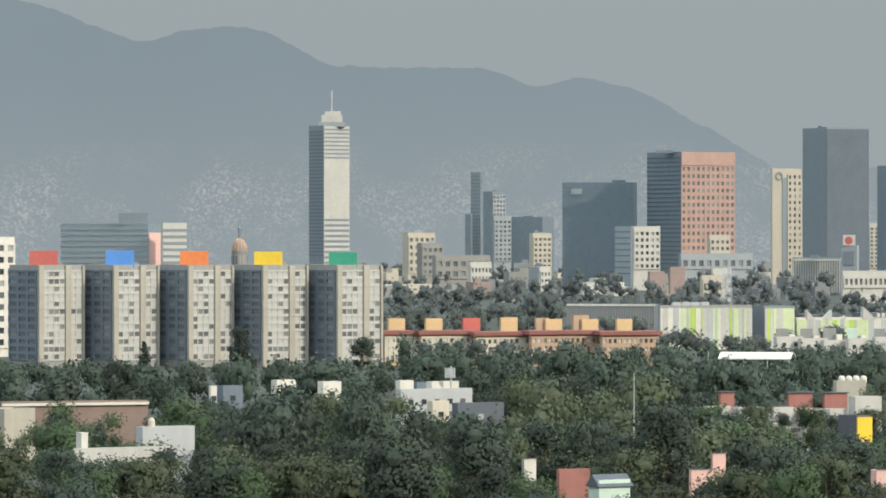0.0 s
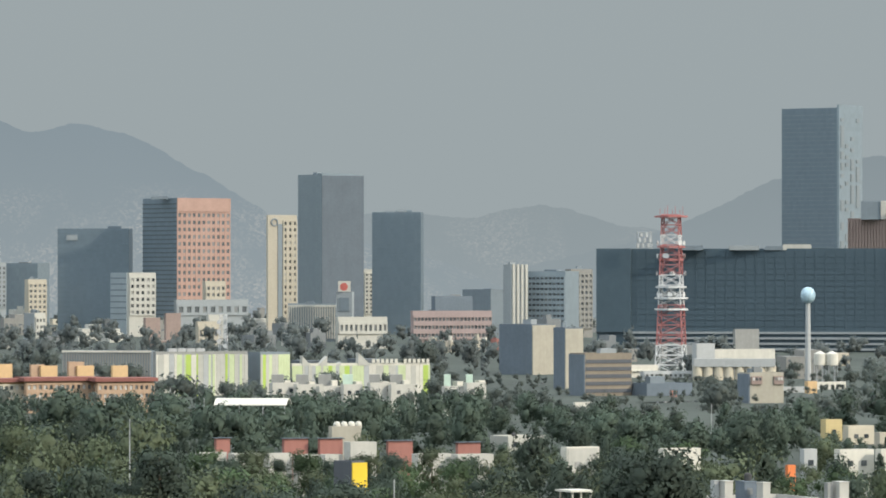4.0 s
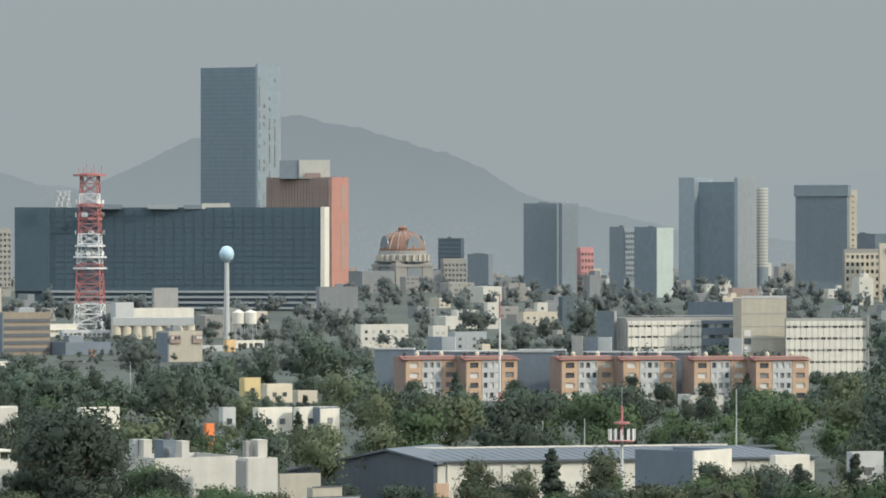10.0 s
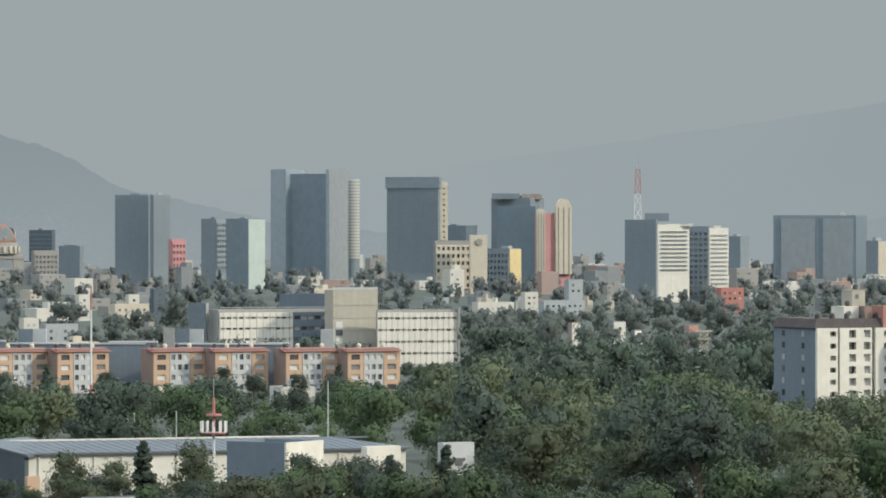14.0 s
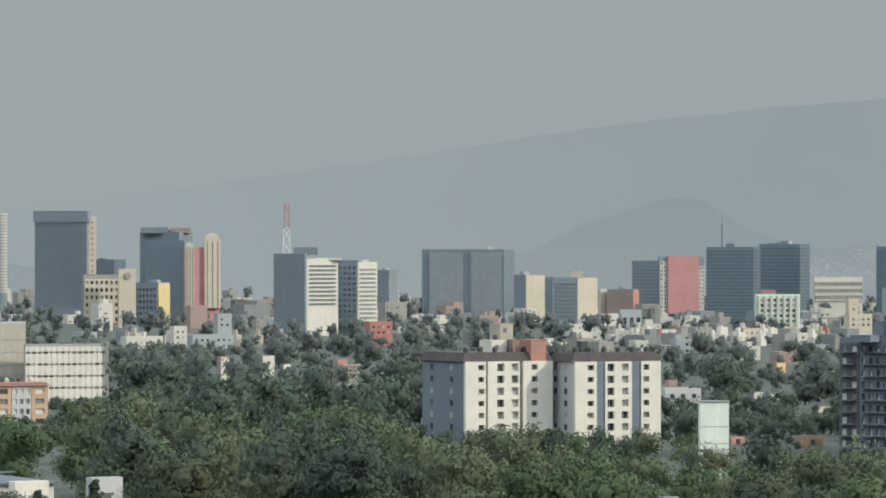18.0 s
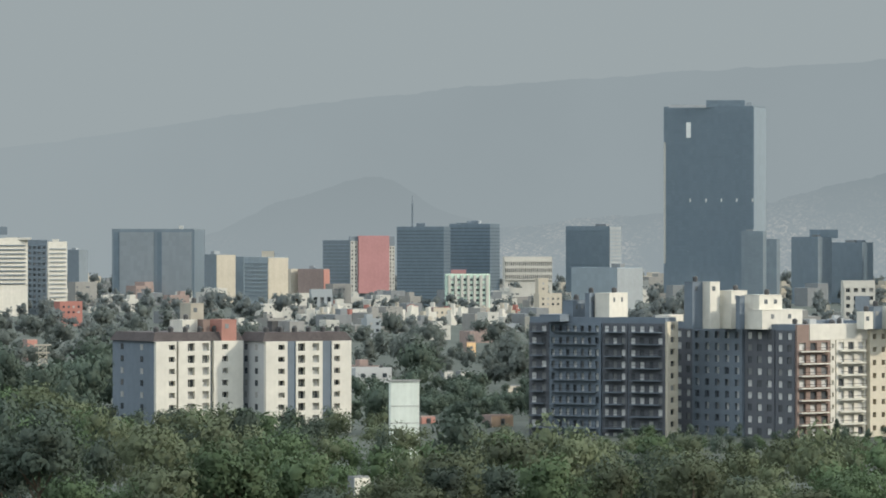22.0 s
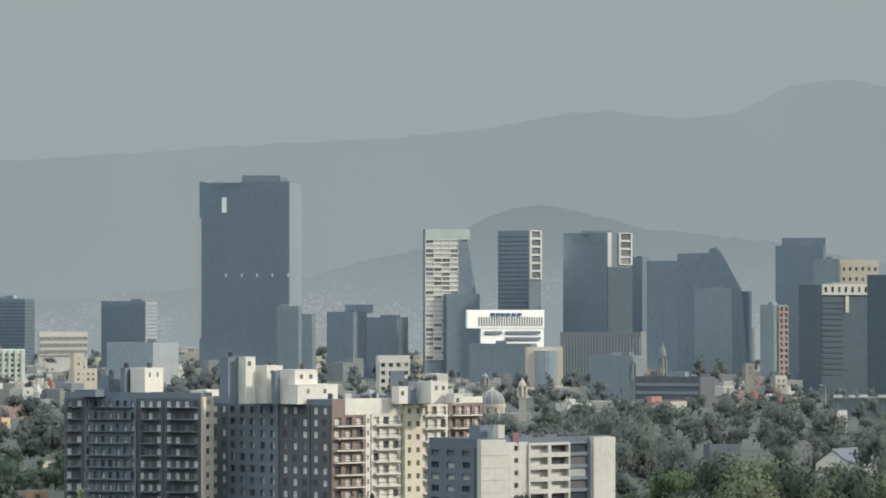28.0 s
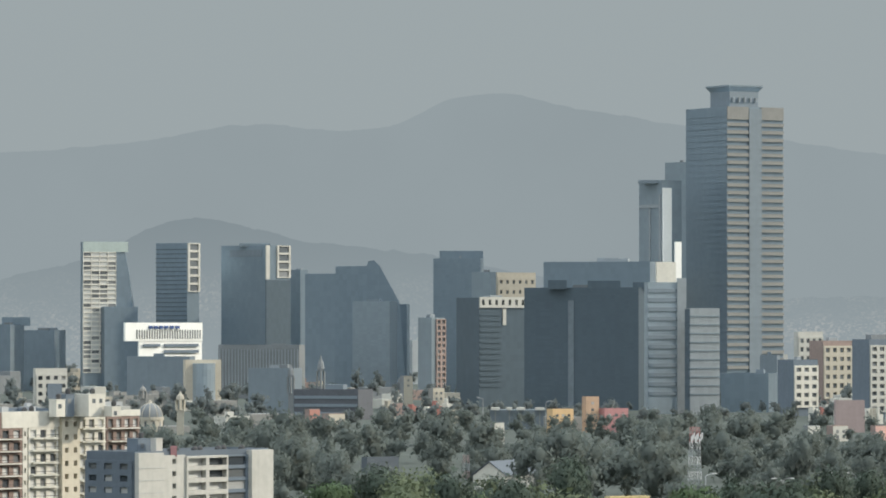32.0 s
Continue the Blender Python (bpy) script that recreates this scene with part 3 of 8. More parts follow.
# domed church
def dome(name, label, u, d, vtop, radius, drum_v, mat_dome, mat_wall, mat_top, ribs=12, mat_rib=None, round_share=0.8):
    zt = height(vtop, d)
    ob = thing(name, label, "church", Matrix.Translation(spot(u, d)))
    zd = height(drum_v, d)
    part("drum", Shape().ring([(radius, 0), (radius, zd), (radius * 1.06, zd), (radius * 1.06, zd + 1.2)], 24), mat_wall, ob)
    hh = (zt - zd) * round_share
    part("dome", Shape().ring([(radius * 1.0 * math.cos(k * math.pi / 18), zd + 1.2 + hh * math.sin(k * math.pi / 18)) for k in range(9)], 24), mat_dome, ob)
    part("lantern", Shape().ring([(radius * 0.2, zd + hh), (radius * 0.2, zt - 1), (radius * 0.24, zt - 1), (0.2, zt + 1)], 10), mat_top, ob)
    for k in range(ribs):
        a = 2 * math.pi * k / ribs
        r = Shape()
        for j in range(8):
            p, q = (Vector((radius * 1.01 * math.cos(b * math.pi / 18) * math.cos(a), radius * 1.01 * math.cos(b * math.pi / 18) * math.sin(a), zd + 1.2 + hh * math.sin(b * math.pi / 18))) for b in (j, j + 1))
            r.bar(p, q, radius * 0.05)
        part("rib", r, mat_rib or mat_wall, ob)
    me = Shape().box(-0.2, 0.2, -radius * 0.08, radius * 0.08, zd * 0.45, zd * 0.9).mesh("drum_window", GLASS)
    for k in range(ribs):
        a = 2 * math.pi * (k + 0.5) / ribs
        part("drum_window", me, GLASS, ob, m=Matrix.Rotation(a, 4, "Z") @ Matrix.Translation((radius, 0, 0)))
    BLOCKS.append((*ob.location[:2], radius * 1.3))
    CLEAR.append((u - radius * MIL / d, u + radius * MIL / d, drum_v - 20, d))
    return ob


dome("domed_church", "distant church with a ribbed dome and lantern", -360, 3500, 39, 6.0, -6, FAR_RUST, FAR_BEIGE, SLATE, 14, OCHRE, 0.5)

t = Tower("skyscraper", "slender old skyscraper with a stepped crown and white sunlit side", "skyscraper", -237, -211, -166, 217, 3900, 60, SMOKE, -19)
# Right face whitened: sunlight put into its colour.
t.plate("white_front", "R", 0, t.lr, 4, t.h, WASHED, 0.5, "front whitened as sunlit")
t.bands("R", 0.4, t.lr - 0.4, t.z(-29), t.z(56), 9, 0.45, SEAM, 0.6)
t.bands("R", 0.4, t.lr - 0.4, t.z(57), t.z(157), 24, 0.22, FAR_WHITE, 0.6)
t.bands("R", 0.4, t.lr - 0.4, t.z(158), t.z(215), 8, 0.42, SEAM, 0.6)
t.bands("L", 0.4, t.ll - 0.4, 20, t.h - 3, 36, 0.35, SEAM, 0.5)
t.top_box("crown", -219, -173, 217, 225, FAR_PALE, "", 1, 12)
t.top_box("crown", -215, -178, 217, 238, FAR_WHITE, "", 2, 9)
t.top_box("crown", -209, -181, 217, 244, FAR_WHITE, "", 3, 7)
t.top_box("antenna", -198, -195, 217, 281, GALV, "thin grey antenna", 6, 1)

def plain(name, label, cat, ul, uc, ur, vt, vb, d, lean, body, left=None, right=None, rows=0, cols=0, wall=None, glass=DIM_GLASS, face="R", fw=0.55, fh=0.5, seams=0, seam=SEAM, group=""):
    """A tower with, where asked, a window grid on one face and level seams on both."""
    t = Tower(name, label, cat, ul, uc, ur, vt, d, lean, body, vb, group=group)
    if right:
        t.plate("end_wall", "R", 0, t.lr, 0, t.h + 0.4, right, 0.5)
    if left:
        t.plate("side_wall", "L", 0.02, t.ll, 0, t.h + 0.4, left, 0.5)
    if rows:
        t.grid(face, 0.3, (t.lr if face == "R" else t.ll) - 0.3, max(3, t.z(vb) - 6), t.h - 2, cols, rows, fw, fh, wall or body, glass, 0.9)
    if t.lr > 6 and t.ll > 6 and d > 1500:
        q = random.Random(int(ul * 7 + d))
        for _ in range(q.choice((1, 1, 2))):
            x, y, w = q.uniform(0.1, 0.5) * t.lr, q.uniform(0.1, 0.5) * t.ll, q.uniform(0.15, 0.35)
            t.box("plant_room", x, x + w * t.lr, y, y + w * t.ll, t.h, t.h + q.uniform(1.4, 3.2), q.choice((FAR_GREY, FAR_PALE, SLATE)))
    if seams:
        for f, n in (("L", t.ll), ("R", t.lr)):
            if n > 8:
                t.bands(f, 0.2, n - 0.2, max(2, t.z(vb) - 8), t.h - 1, seams, 0.2, seam, 0.56 if left or right else 0.2)
    return t


plain("office_tower", "thin dark office slab seen edge-on", "office tower", 49, 66, 69, 134, -4, 3850, 20, SMOKE, seams=24)
plain("office_block", "lower dark office block against a thin tower", "office block", 39, 49, 52, 60, -4, 3840, 30, SMOKE)
plain("office_tower", "office tower with a pale balconied front", "office tower", 71, 87, 110, 100, -9, 3800, 55, SMOKE, rows=15, cols=4, wall=FAR_PALE)
plain("office_block", "pale office block with window bands", "office block", 87, 90, 121, 56, -9, 3780, 70, FAR_PALE, rows=9, cols=4)
plain("office_block", "flat grey office block", "office block", 121, 176, 197, 55, 1, 3850, 30, SMOKE)
plain("apartment_block", "beige stepped apartment block", "apartment block", 153, 159, 192, 26, -21, 3500, 65, FAR_CREAM, rows=6, cols=4)
plain("apartment_block", "pale small apartment block", "apartment block", 153, 171, 190, -33, -61, 3000, 55, FAR_WHITE, left=FAR_PALE, rows=3, cols=3)
t = plain("office_block", "broad dark blue glass office block", "office block", 211, 336, 343, 116, -49, 3550, 12, DUSK, seams=20, seam=DUSK)
t.plate("roof_sign", "L", t.s("L", 246), t.s("L", 227), t.z(97), t.z(107), FAR_PALE, 0.9, "pale square sign under the roof edge")
plain("office_block", "blue-grey low glass block", "office block", 304, 332, 336, 38, -29, 3300, 25, STEEL, seams=8)
plain("office_block", "white office block with dark strip windows", "office block", 333, 337, 384, 38, -21, 3250, 68, FAR_WHITE, rows=6, cols=5, glass=GLASS)
t = Tower("office_tower", "rosy stone tower with a deep window grid and dark flank", "office tower", 361, 421, 515, 170, 3500, 56, DUSK, -11)
t.plate("cornice", "R", 0, t.lr, t.z(148), t.h + 0.9, ROSY_STONE, 0.95, "plain rosy stone top band")
t.grid("R", 0, t.lr, t.z(-17), t.z(148), 11, 13, 0.55, 0.52, ROSY_STONE, DIM_GLASS, 0.5)
t.plate("podium", "R", 0, t.lr, 0, t.z(-17), ROSY_STONE, 0.6)
t.bands("L", 0.3, t.ll, 12, t.h - 2, 26, 0.25, NIGHT, 0.4)
t.top_box("plant_room", 376, 406, 170, 175, SLATE, "", 3, 8)
t = Tower("hotel_tower", "slim cream hotel tower with a round emblem", "hotel", 579, 582, 633, 140, 3400, 62, FAR_CREAM, 1)
# A flat dark plate paints the shade of the gap.
t.plate("recess", "R", t.s("R", 599), t.s("R", 607), 0, t.z(126), SLATE, 0.5, "dark plate for the shaded gap between the wings")
t.grid("R", t.s("R", 608), t.lr, 4, t.z(133), 3, 17, 0.42, 0.5, FAR_CREAM, GLASS, 0.8)
em, seg = Shape(), 18
em.v = [(r * math.cos(2 * math.pi * k / seg), y, r * math.sin(2 * math.pi * k / seg)) for r, y in ((2.1, -0.3), (3.1, -0.3), (3.1, 0.3), (2.1, 0.3)) for k in range(seg)]
em.f = [(j * seg + k, j * seg + (k + 1) % seg, ((j + 1) % 4) * seg + (k + 1) % seg, ((j + 1) % 4) * seg + k) for j in range(4) for k in range(seg)]
part("emblem", em, SLATE, t.ob, "round dark emblem", t.at("R", t.s("R", 593), t.z(129), 0.5))
t = plain("office_tower", "tall grey curtain-wall tower with two plain faces", "office tower", 635, 677, 751, 212, -29, 3300, 58, SMOKE, seams=34, seam=SMOKE)
t.plate("bright_face", "R", 0.05, t.lr - 0.05, 0, t.h, DIM_PLASTER, 0.35)
t.top_box("plant_room", 669, 734, 212, 216, SMOKE, "", 6, 8, square=True)
t = plain("office_tower", "dark curtain-wall tower", "office tower", 766, 852, 857, 145, -14, 3400, 14, DUSK, seams=26, seam=DUSK)
t.top_box("plant_room", 808, 836, 145, 151, SMOKE, "", 5, 8)
plain("apartment_tower", "narrow white apartment tower behind a dark tower", "apartment tower", 750, 752, 768, 44, -19, 3450, 70, FAR_WHITE, rows=10, cols=2)
t = plain("museum_block", "low building with a row of tall white columns", "public building", 617, 702, 706, -17, -56, 3000, 10, SLATE)
t.fins("L", 0, t.ll, 2, t.h - 1.5, 20, 0.8, FAR_WHITE, 0.9, "column")
t.plate("cornice", "L", 0, t.ll, t.h - 1.5, t.h, FAR_WHITE, 1.0)
t = Tower("sign_tower", "grey tower block carrying a square sign with a round red badge", "sign tower", 703, 731, 734, 4, 2980, 12, FAR_PALE, -39)
t.plate("dark_window", "L", 2, t.ll - 2, t.h - 12, t.h - 3, SLATE, 0.5)
t.top_box("sign_board", 706, 728, 4, 25, FAR_WHITE, "white square sign board", 1, 1.5)
badge = Shape().ring([(2.6, -0.3), (2.6, 0.3)], 20)
part("badge", badge, RED, t.ob, "round red badge", t.at("L", t.ll / 2, t.z(15), 1.5) @ Matrix.Rotation(math.pi / 2, 4, "Y"))
plain("office_block", "long pinkish low building with strip windows", "office block", 834, 838, 978, -30, -69, 2900, 72, FAR_PINK, rows=3, cols=22, fw=0.8, fh=0.42)
plain("office_block", "grey block with a white roof edge", "office block", 871, 878, 944, -4, -34, 3100, 65, BLUE_GREY)
plain("office_block", "slate-grey block between towers", "office block", 926, 976, 998, 8, -54, 3150, 40, SLATE)
t = plain("office_tower", "ornate grey tower with white vertical ribs", "office tower", 998, 1012, 1042, 52, -44, 3000, 60, FAR_PALE)
t.fins("R", 0, t.lr, 6, t.h + 1, 4, 1.6, FAR_WHITE, 1.0, "rib")
plain("office_block", "blue-grey glass office block", "office block", 1042, 1108, 1132, 40, -54, 3000, 35, STEEL, rows=11, cols=9, face="L", wall=STEEL, fw=0.8, fh=0.4)
plain("apartment_block", "beige apartment slab", "apartment block", 1108, 1118, 1156, 44, -44, 3200, 60, FAR_BEIGE, rows=10, cols=5)

def old_block(u0, uc, u1, v, vb, d, wall, rows, cols, lab):
    plain("old_centre_block", lab, "building", u0, uc, u1, v, vb, d, 64, wall, rows=rows, cols=cols)


for spec in ((-72, -62, -14, 27, -29, 3600, FAR_CREAM, 5, 5, "beige stepped stone office building"), (-46, -38, 0, 9, -33, 3500, FAR_BEIGE, 4, 4, "old beige stone building"), (-19, -14, 84, -13, -39, 3400, FAR_BEIGE, 2, 7, "long low stone building in the old centre"), (44, 48, 86, -25, -45, 3200, FAR_WHITE, 2, 6, "low white building in the old centre"),
             (362, 366, 392, -42, -57, 2800, FAR_RUST, 0, 0, "low red-painted hall"), (399, 402, 428, -34, -49, 2850, FAR_RUST, 0, 0, "red-roofed low hall"), (454, 458, 501, -49, -61, 2700, FAR_CREAM, 1, 6, "low cream building"), (473, 477, 503, -37, -51, 2750, FAR_WHITE, 2, 3, "small white building"),):
    old_block(*spec)
for spec in ((466, 471, 507, 23, -2, 3300, FAR_CREAM, 3, 4, "cream stepped block before a stone tower"), (416, 420, 547, -10, -21, 3250, FAR_PALE, 1, 9, "long low pale podium"), (702, 706, 793, -41, -51, 2700, FAR_WHITE, 1, 10, "long low white-roofed building"),):
    old_block(*spec)

# ---- the long ministry and its neighbours ----
t = Tower("ministry_building", "very long dark glass government building with a white end wall", "office building", 1163, 1702, 1710, 80, 2600, 7, DEEP, -66)
t.plate("plain_wing", "L", t.s("L", 1224), t.ll, t.z(-66), t.h + 1, DEEP, 2.0, "plain dark stair wing")
t.bands("L", 1, t.s("L", 1225), t.z(-59), t.h - 2, 13, 0.22, DEEP, 0.25)
t.fins("L", 1, t.s("L", 1225), t.z(-61), t.h, 27, 0.3, DEEP, 0.3, "mullion")
t.plate("white_end_wall", "R", -0.5, t.lr, t.z(-61), t.h + 1.2, WHITE, 2.4, "bright white end wall")
t.bands("L", 2, t.s("L", 1212), 0, t.z(-62), 4, 0.4, FAR_PALE, 1.5, "podium_band")
for u0, u1, v1, mt in ((1397, 1450, 88, FAR_PALE), (1492, 1542, 90, FAR_WHITE), (1312, 1352, 88, SLATE), (1460, 1492, 87, SLATE)):
    t.top_box("plant_room", u0, u1, 80, v1, mt, "", 5, 10)

t = Tower("glass_skyscraper", "tall dark glass skyscraper with glittering balconied edge", "skyscraper", 1490, 1587, 1628, 329, 3700, 30, DUSK, 89)
t.bands("L", 0.2, t.ll - 0.2, 30, t.h - 3, 42, 0.14, SMOKE, 0.3)
t.plate("edge_wing", "R", 0, t.lr, 0, t.z(336), STEEL, 2.0, "paler glass edge wing")
rr = random.Random(5)
me = t.slab(Shape(), "R", -2.4, 2.4, -1.5, 1.5, 0, 2.7).mesh("balcony_glass", SILVER)
for k in range(46):
    for s in (0.12, 0.32, 0.55, 0.78):
        if rr.random() < 0.5:
            part("balcony_glass", me, SILVER, t.ob, m=t.at("R", t.lr * s, 34 + k * (t.h - 40) / 46))
t = Tower("office_tower", "rust-red ribbed tower with orange end wall", "office tower", 1606, 1720, 1750, 134, 3200, 25, FAR_RUST, -34)
t.fins("L", 0, t.ll, 8, t.h, 22, 1.0, FAR_RUST, 0.7, "rib")
t.plate("end_wall", "R", 0, t.lr, 0, t.h + 1, DULL_ORANGE, 0.6, "orange-red end wall")
for z0, z1 in ((79, 122), (-26, 56)):
    t.plate("slot_window", "R", t.lr * 0.55, t.lr * 0.75, t.z(z0), t.z(z1), FAR_RUST, 0.8)
t.top_box("rooftop_box", 1664, 1719, 134, 167, FAR_WHITE, "white rooftop box", 4, 14)
t.top_box("rooftop_box", 1629, 1664, 134, 166, SLATE, "grey rooftop box", 5, 12)
t.top_box("rooftop_box", 1674, 1702, 134, 144, FAR_RUST, "brown rooftop box", 2, 3)
plain("grey_block", "plain grey windowless block among trees", "storehouse", 1694, 1700, 1768, -61, -104, 2350, 75, FAR_GREY)

# triumphal domed monument: a copper dome on four great arches
COPPER = paint("weathered_copper", (0.205, 0.115, 0.082), 0.6, 0.1, 0.18, 0.3, 0.5)
dm = 3400
mz = lambda v: height(v, dm)
ob = thing("domed_monument", "domed stone monument with arches and a tall copper-brown cupola", "monument", Matrix.Translation(spot(1847, dm + 24)) @ Matrix.Rotation(radians(38), 4, "Z"))
curve = [(17.0, mz(9)), (16.4, mz(14)), (15.4, mz(19)), (14.0, mz(25)), (12.2, mz(31)), (9.6, mz(36)), (6.4, mz(39.5))]
part("dome", Shape().ring([(17.8, mz(6)), (17.8, mz(9))] + curve, 28), COPPER, ob, "copper-brown tall dome")
for k in range(16):
    a, r = 2 * math.pi * k / 16, Shape()
    for p, q in zip(curve, curve[1:]):
        r.bar((p[0] * 1.01 * math.cos(a), p[0] * 1.01 * math.sin(a), p[1]), (q[0] * 1.01 * math.cos(a), q[0] * 1.01 * math.sin(a), q[1]), 0.8)
    part("rib", r, FAR_RUST, ob)
part("lantern", Shape().ring([(5.2, mz(38)), (5.2, mz(41)), (3.4, mz(41.5)), (3.4, mz(46)), (4.0, mz(46.4)), (2.2, mz(49)), (0.3, mz(51))], 12), COPPER, ob, "stepped lantern on the dome")
part("drum", Shape().ring([(19.6, mz(-14)), (19.2, mz(-2)), (18.6, mz(0)), (18.2, mz(6))], 28), FAR_BEIGE, ob, "round stone drum")
me = Shape().box(-0.9, 0.9, -0.9, 0.9, mz(-12), mz(-1)).mesh("drum_column", FAR_CREAM)
for k in range(24):
    part("drum_column", me, FAR_CREAM, ob, m=Matrix.Rotation(2 * math.pi * (k + 0.5) / 24, 4, "Z") @ Matrix.Translation((19.8, 0, 0)))
for sx in (-1, 1):
    for sy in (-1, 1):
        part("corner_pier", Shape().box(sx * 12 - 4.6, sx * 12 + 4.6, sy * 12 - 4.6, sy * 12 + 4.6, 0, mz(-18)), FAR_BEIGE, ob, "square stone corner pier")
        part("pier_cap", Shape().ring([(5.5, mz(-18)), (4, mz(-11)), (2, mz(-9))], 4, sx * 12, sy * 12, math.pi / 4), FAR_BEIGE, ob, "sloping stone cap")
part("attic", Shape().box(-17.2, 17.2, -17.2, 17.2, mz(-23), mz(-18)).box(-15.5, 15.5, -15.5, 15.5, mz(-18), mz(-13)), FAR_BEIGE, ob, "stepped stone attic")
part("arch_block", Shape().box(-16, 16, -16, 16, 0, mz(-23)), FAR_BEIGE, ob, "solid stone block of the arches")
# Flat dark panels stand in for the shade inside the arches.
niche = Shape().prism([(-6, 0), (6, 0)] + [(6 * math.cos(math.pi * k / 10), 34 + 9 * math.sin(math.pi * k / 10)) for k in range(11)], 0, 0.4).mesh("arch_niche", SEAM)
for turn in range(4):
    part("arch_niche", niche, SEAM, ob, "dark panel for the shaded arch opening", Matrix.Rotation(turn * math.pi / 2, 4, "Z") @ Matrix.Translation((0, -16, 0)) @ Matrix.Rotation(math.pi / 2, 4, "X"))
for x0, x1 in ((-46, -17), (17, 48)):
    part("low_wing", Shape().box(x0, x1, -16, 10, 0, mz(-30)), FAR_GREY, ob, "low stone wing")
BLOCKS.append((*ob.location[:2], 34))
CLEAR.append((1792, 1904, -34, dm))

plain("office_block", "dark green glass block", "office block", 1910, 1950, 1956, 26, -12, 3500, 20, NIGHT, seams=7)
plain("office_block", "beige block with strip windows", "office block", 1914, 1919, 1960, -10, -36, 3200, 70, FAR_BEIGE, rows=4, cols=6)
plain("office_block", "slate block among low roofs", "office block", 1962, 1999, 2007, -2, -36, 3300, 25, SLATE)
t = plain("office_tower", "dull grey office tower", "office tower", 2061, 2120, 2123, 88, -20, 3400, 20, SLATE, seams=20, seam=SLATE)
t.top_box("plant_room", 2087, 2105, 88, 93, SLATE, "", 3, 8)
plain("office_tower", "dull brownish-grey office tower", "office tower", 2123, 2129, 2158, 88, -20, 3380, 68, SLATE, seams=20, seam=SLATE)
plain("office_block", "red-painted block", "office block", 2155, 2161, 2185, 10, -26, 3300, 60, ROSE, rows=4, cols=4, wall=ROSE)
plain("office_block", "dark office block with pale upper floors", "office block", 2213, 2239, 2261, 46, -28, 3200, 45, SLATE, rows=9, cols=5, wall=SLATE)
plain("office_block", "steel-blue glass block with a mint end wall", "office block", 2257, 2296, 2325, 46, -28, 3150, 45, DUSK, right=FAR_MINT)
t = Tower("office_tower", "tall blue-grey tower with a hollow curved front and two pylons", "office tower", 2336, 2438, 2471, 128, 3400, 28, None, -25)
n = 14
front = [(3.5 + 5.0 * math.sin(math.pi * k / n) * 0.9, t.ll * (0.02 + 0.96 * k / n)) for k in range(n + 1)]
out = [(t.lr, t.ll * 0.02)] + [(t.lr, t.ll * 0.98)] + front[::-1]
part("hollow_front", Shape().prism(out, 0, t.h), DUSK, t.ob)
part("pylon", Shape().box(-0.5, t.lr, t.s("L", 2363), t.ll, 0, t.z(136)), STEEL, t.ob, "blue-grey pylon")
part("pylon", Shape().box(-0.5, t.lr, -0.5, t.s("L", 2437) + 1.5, 0, t.z(135)), STEEL, t.ob, "blue-grey pylon")
t.plate("end_face", "R", 0, t.lr, 0, t.z(135), SILVER, 0.8)
t = Tower("balcony_tower", "pale rounded tower ringed by white balconies", "apartment tower", 2468, 2472, 2493, 118, 3450, 60, SMOKE, -25, roof=False)
ring = Shape().ring([(t.lr * 0.62, -0.7), (t.lr * 0.62, 0.7)], 18).mesh("balcony", FAR_WHITE)
for k in range(26):
    part("balcony", ring, FAR_WHITE, t.ob, m=Matrix.Translation((t.lr * 0.5, t.lr * 0.35, 20 + k * (t.h - 21) / 25)))
part("core", Shape().ring([(t.lr * 0.55, 0), (t.lr * 0.55, t.h)], 18, t.lr * 0.5, t.lr * 0.35), SMOKE, t.ob)
t = Tower("office_tower", "dark bronze tower with an overhanging crown", "office tower", 2541, 2632, 2636, 102, 3300, 12, SLATE, -58, roof=False)
t.box("crown", -1, t.lr + 1, -1, t.ll + 1, t.z(102), t.z(122), SLATE, "overhanging dark crown")
t.bands("L", 0.3, t.ll - 0.3, 10, t.z(100), 28, 0.22, SEAM, 0.3)
t = plain("office_tower", "cream sunlit stair tower", "office tower", 2632, 2634, 2649, 111, 25, 3310, 70, FAR_CREAM, rows=10, cols=1, fw=0.25, fh=0.3)
plain("office_block", "dark blue stepped block", "office block", 2636, 2681, 2701, 34, -60, 3350, 35, DUSK)
plain("office_block", "beige block with a deep square window grid", "office block", 2624, 2627, 2689, 7, -67, 2950, 70, FAR_BEIGE, rows=6, cols=7, wall=FAR_CREAM, glass=GLASS)
t = plain("office_block", "blank beige stair block with an emblem", "office block", 2687, 2689, 2719, 17, -66, 2940, 72, FAR_CREAM)
part("emblem", Shape().ring([(2.2, -0.3), (2.2, 0.3)], 16), FAR_BEIGE, t.ob, "round emblem", t.at("R", t.lr * 0.5, t.z(7), 0.6) @ Matrix.Rotation(math.pi / 2, 4, "X"))
plain("office_block", "grey block with a yellow painted edge", "office block", 2718, 2758, 2778, -7, -66, 2960, 45, SLATE, right=DULL_YELLOW, rows=6, cols=6, face="L", wall=SLATE)
t = plain("office_tower", "brown-grey tower with a framed roof deck", "office tower", 2726, 2795, 2819, 83, -60, 3350, 30, SLATE, seams=22, seam=SLATE)
t.top_box("roof_deck", 2727, 2776, 83, 93, SLATE, "open roof deck", 2, 8)
t.top_box("roof_deck", 2780, 2815, 83, 92, FAR_RUST, "brown roof deck", 2, 8)
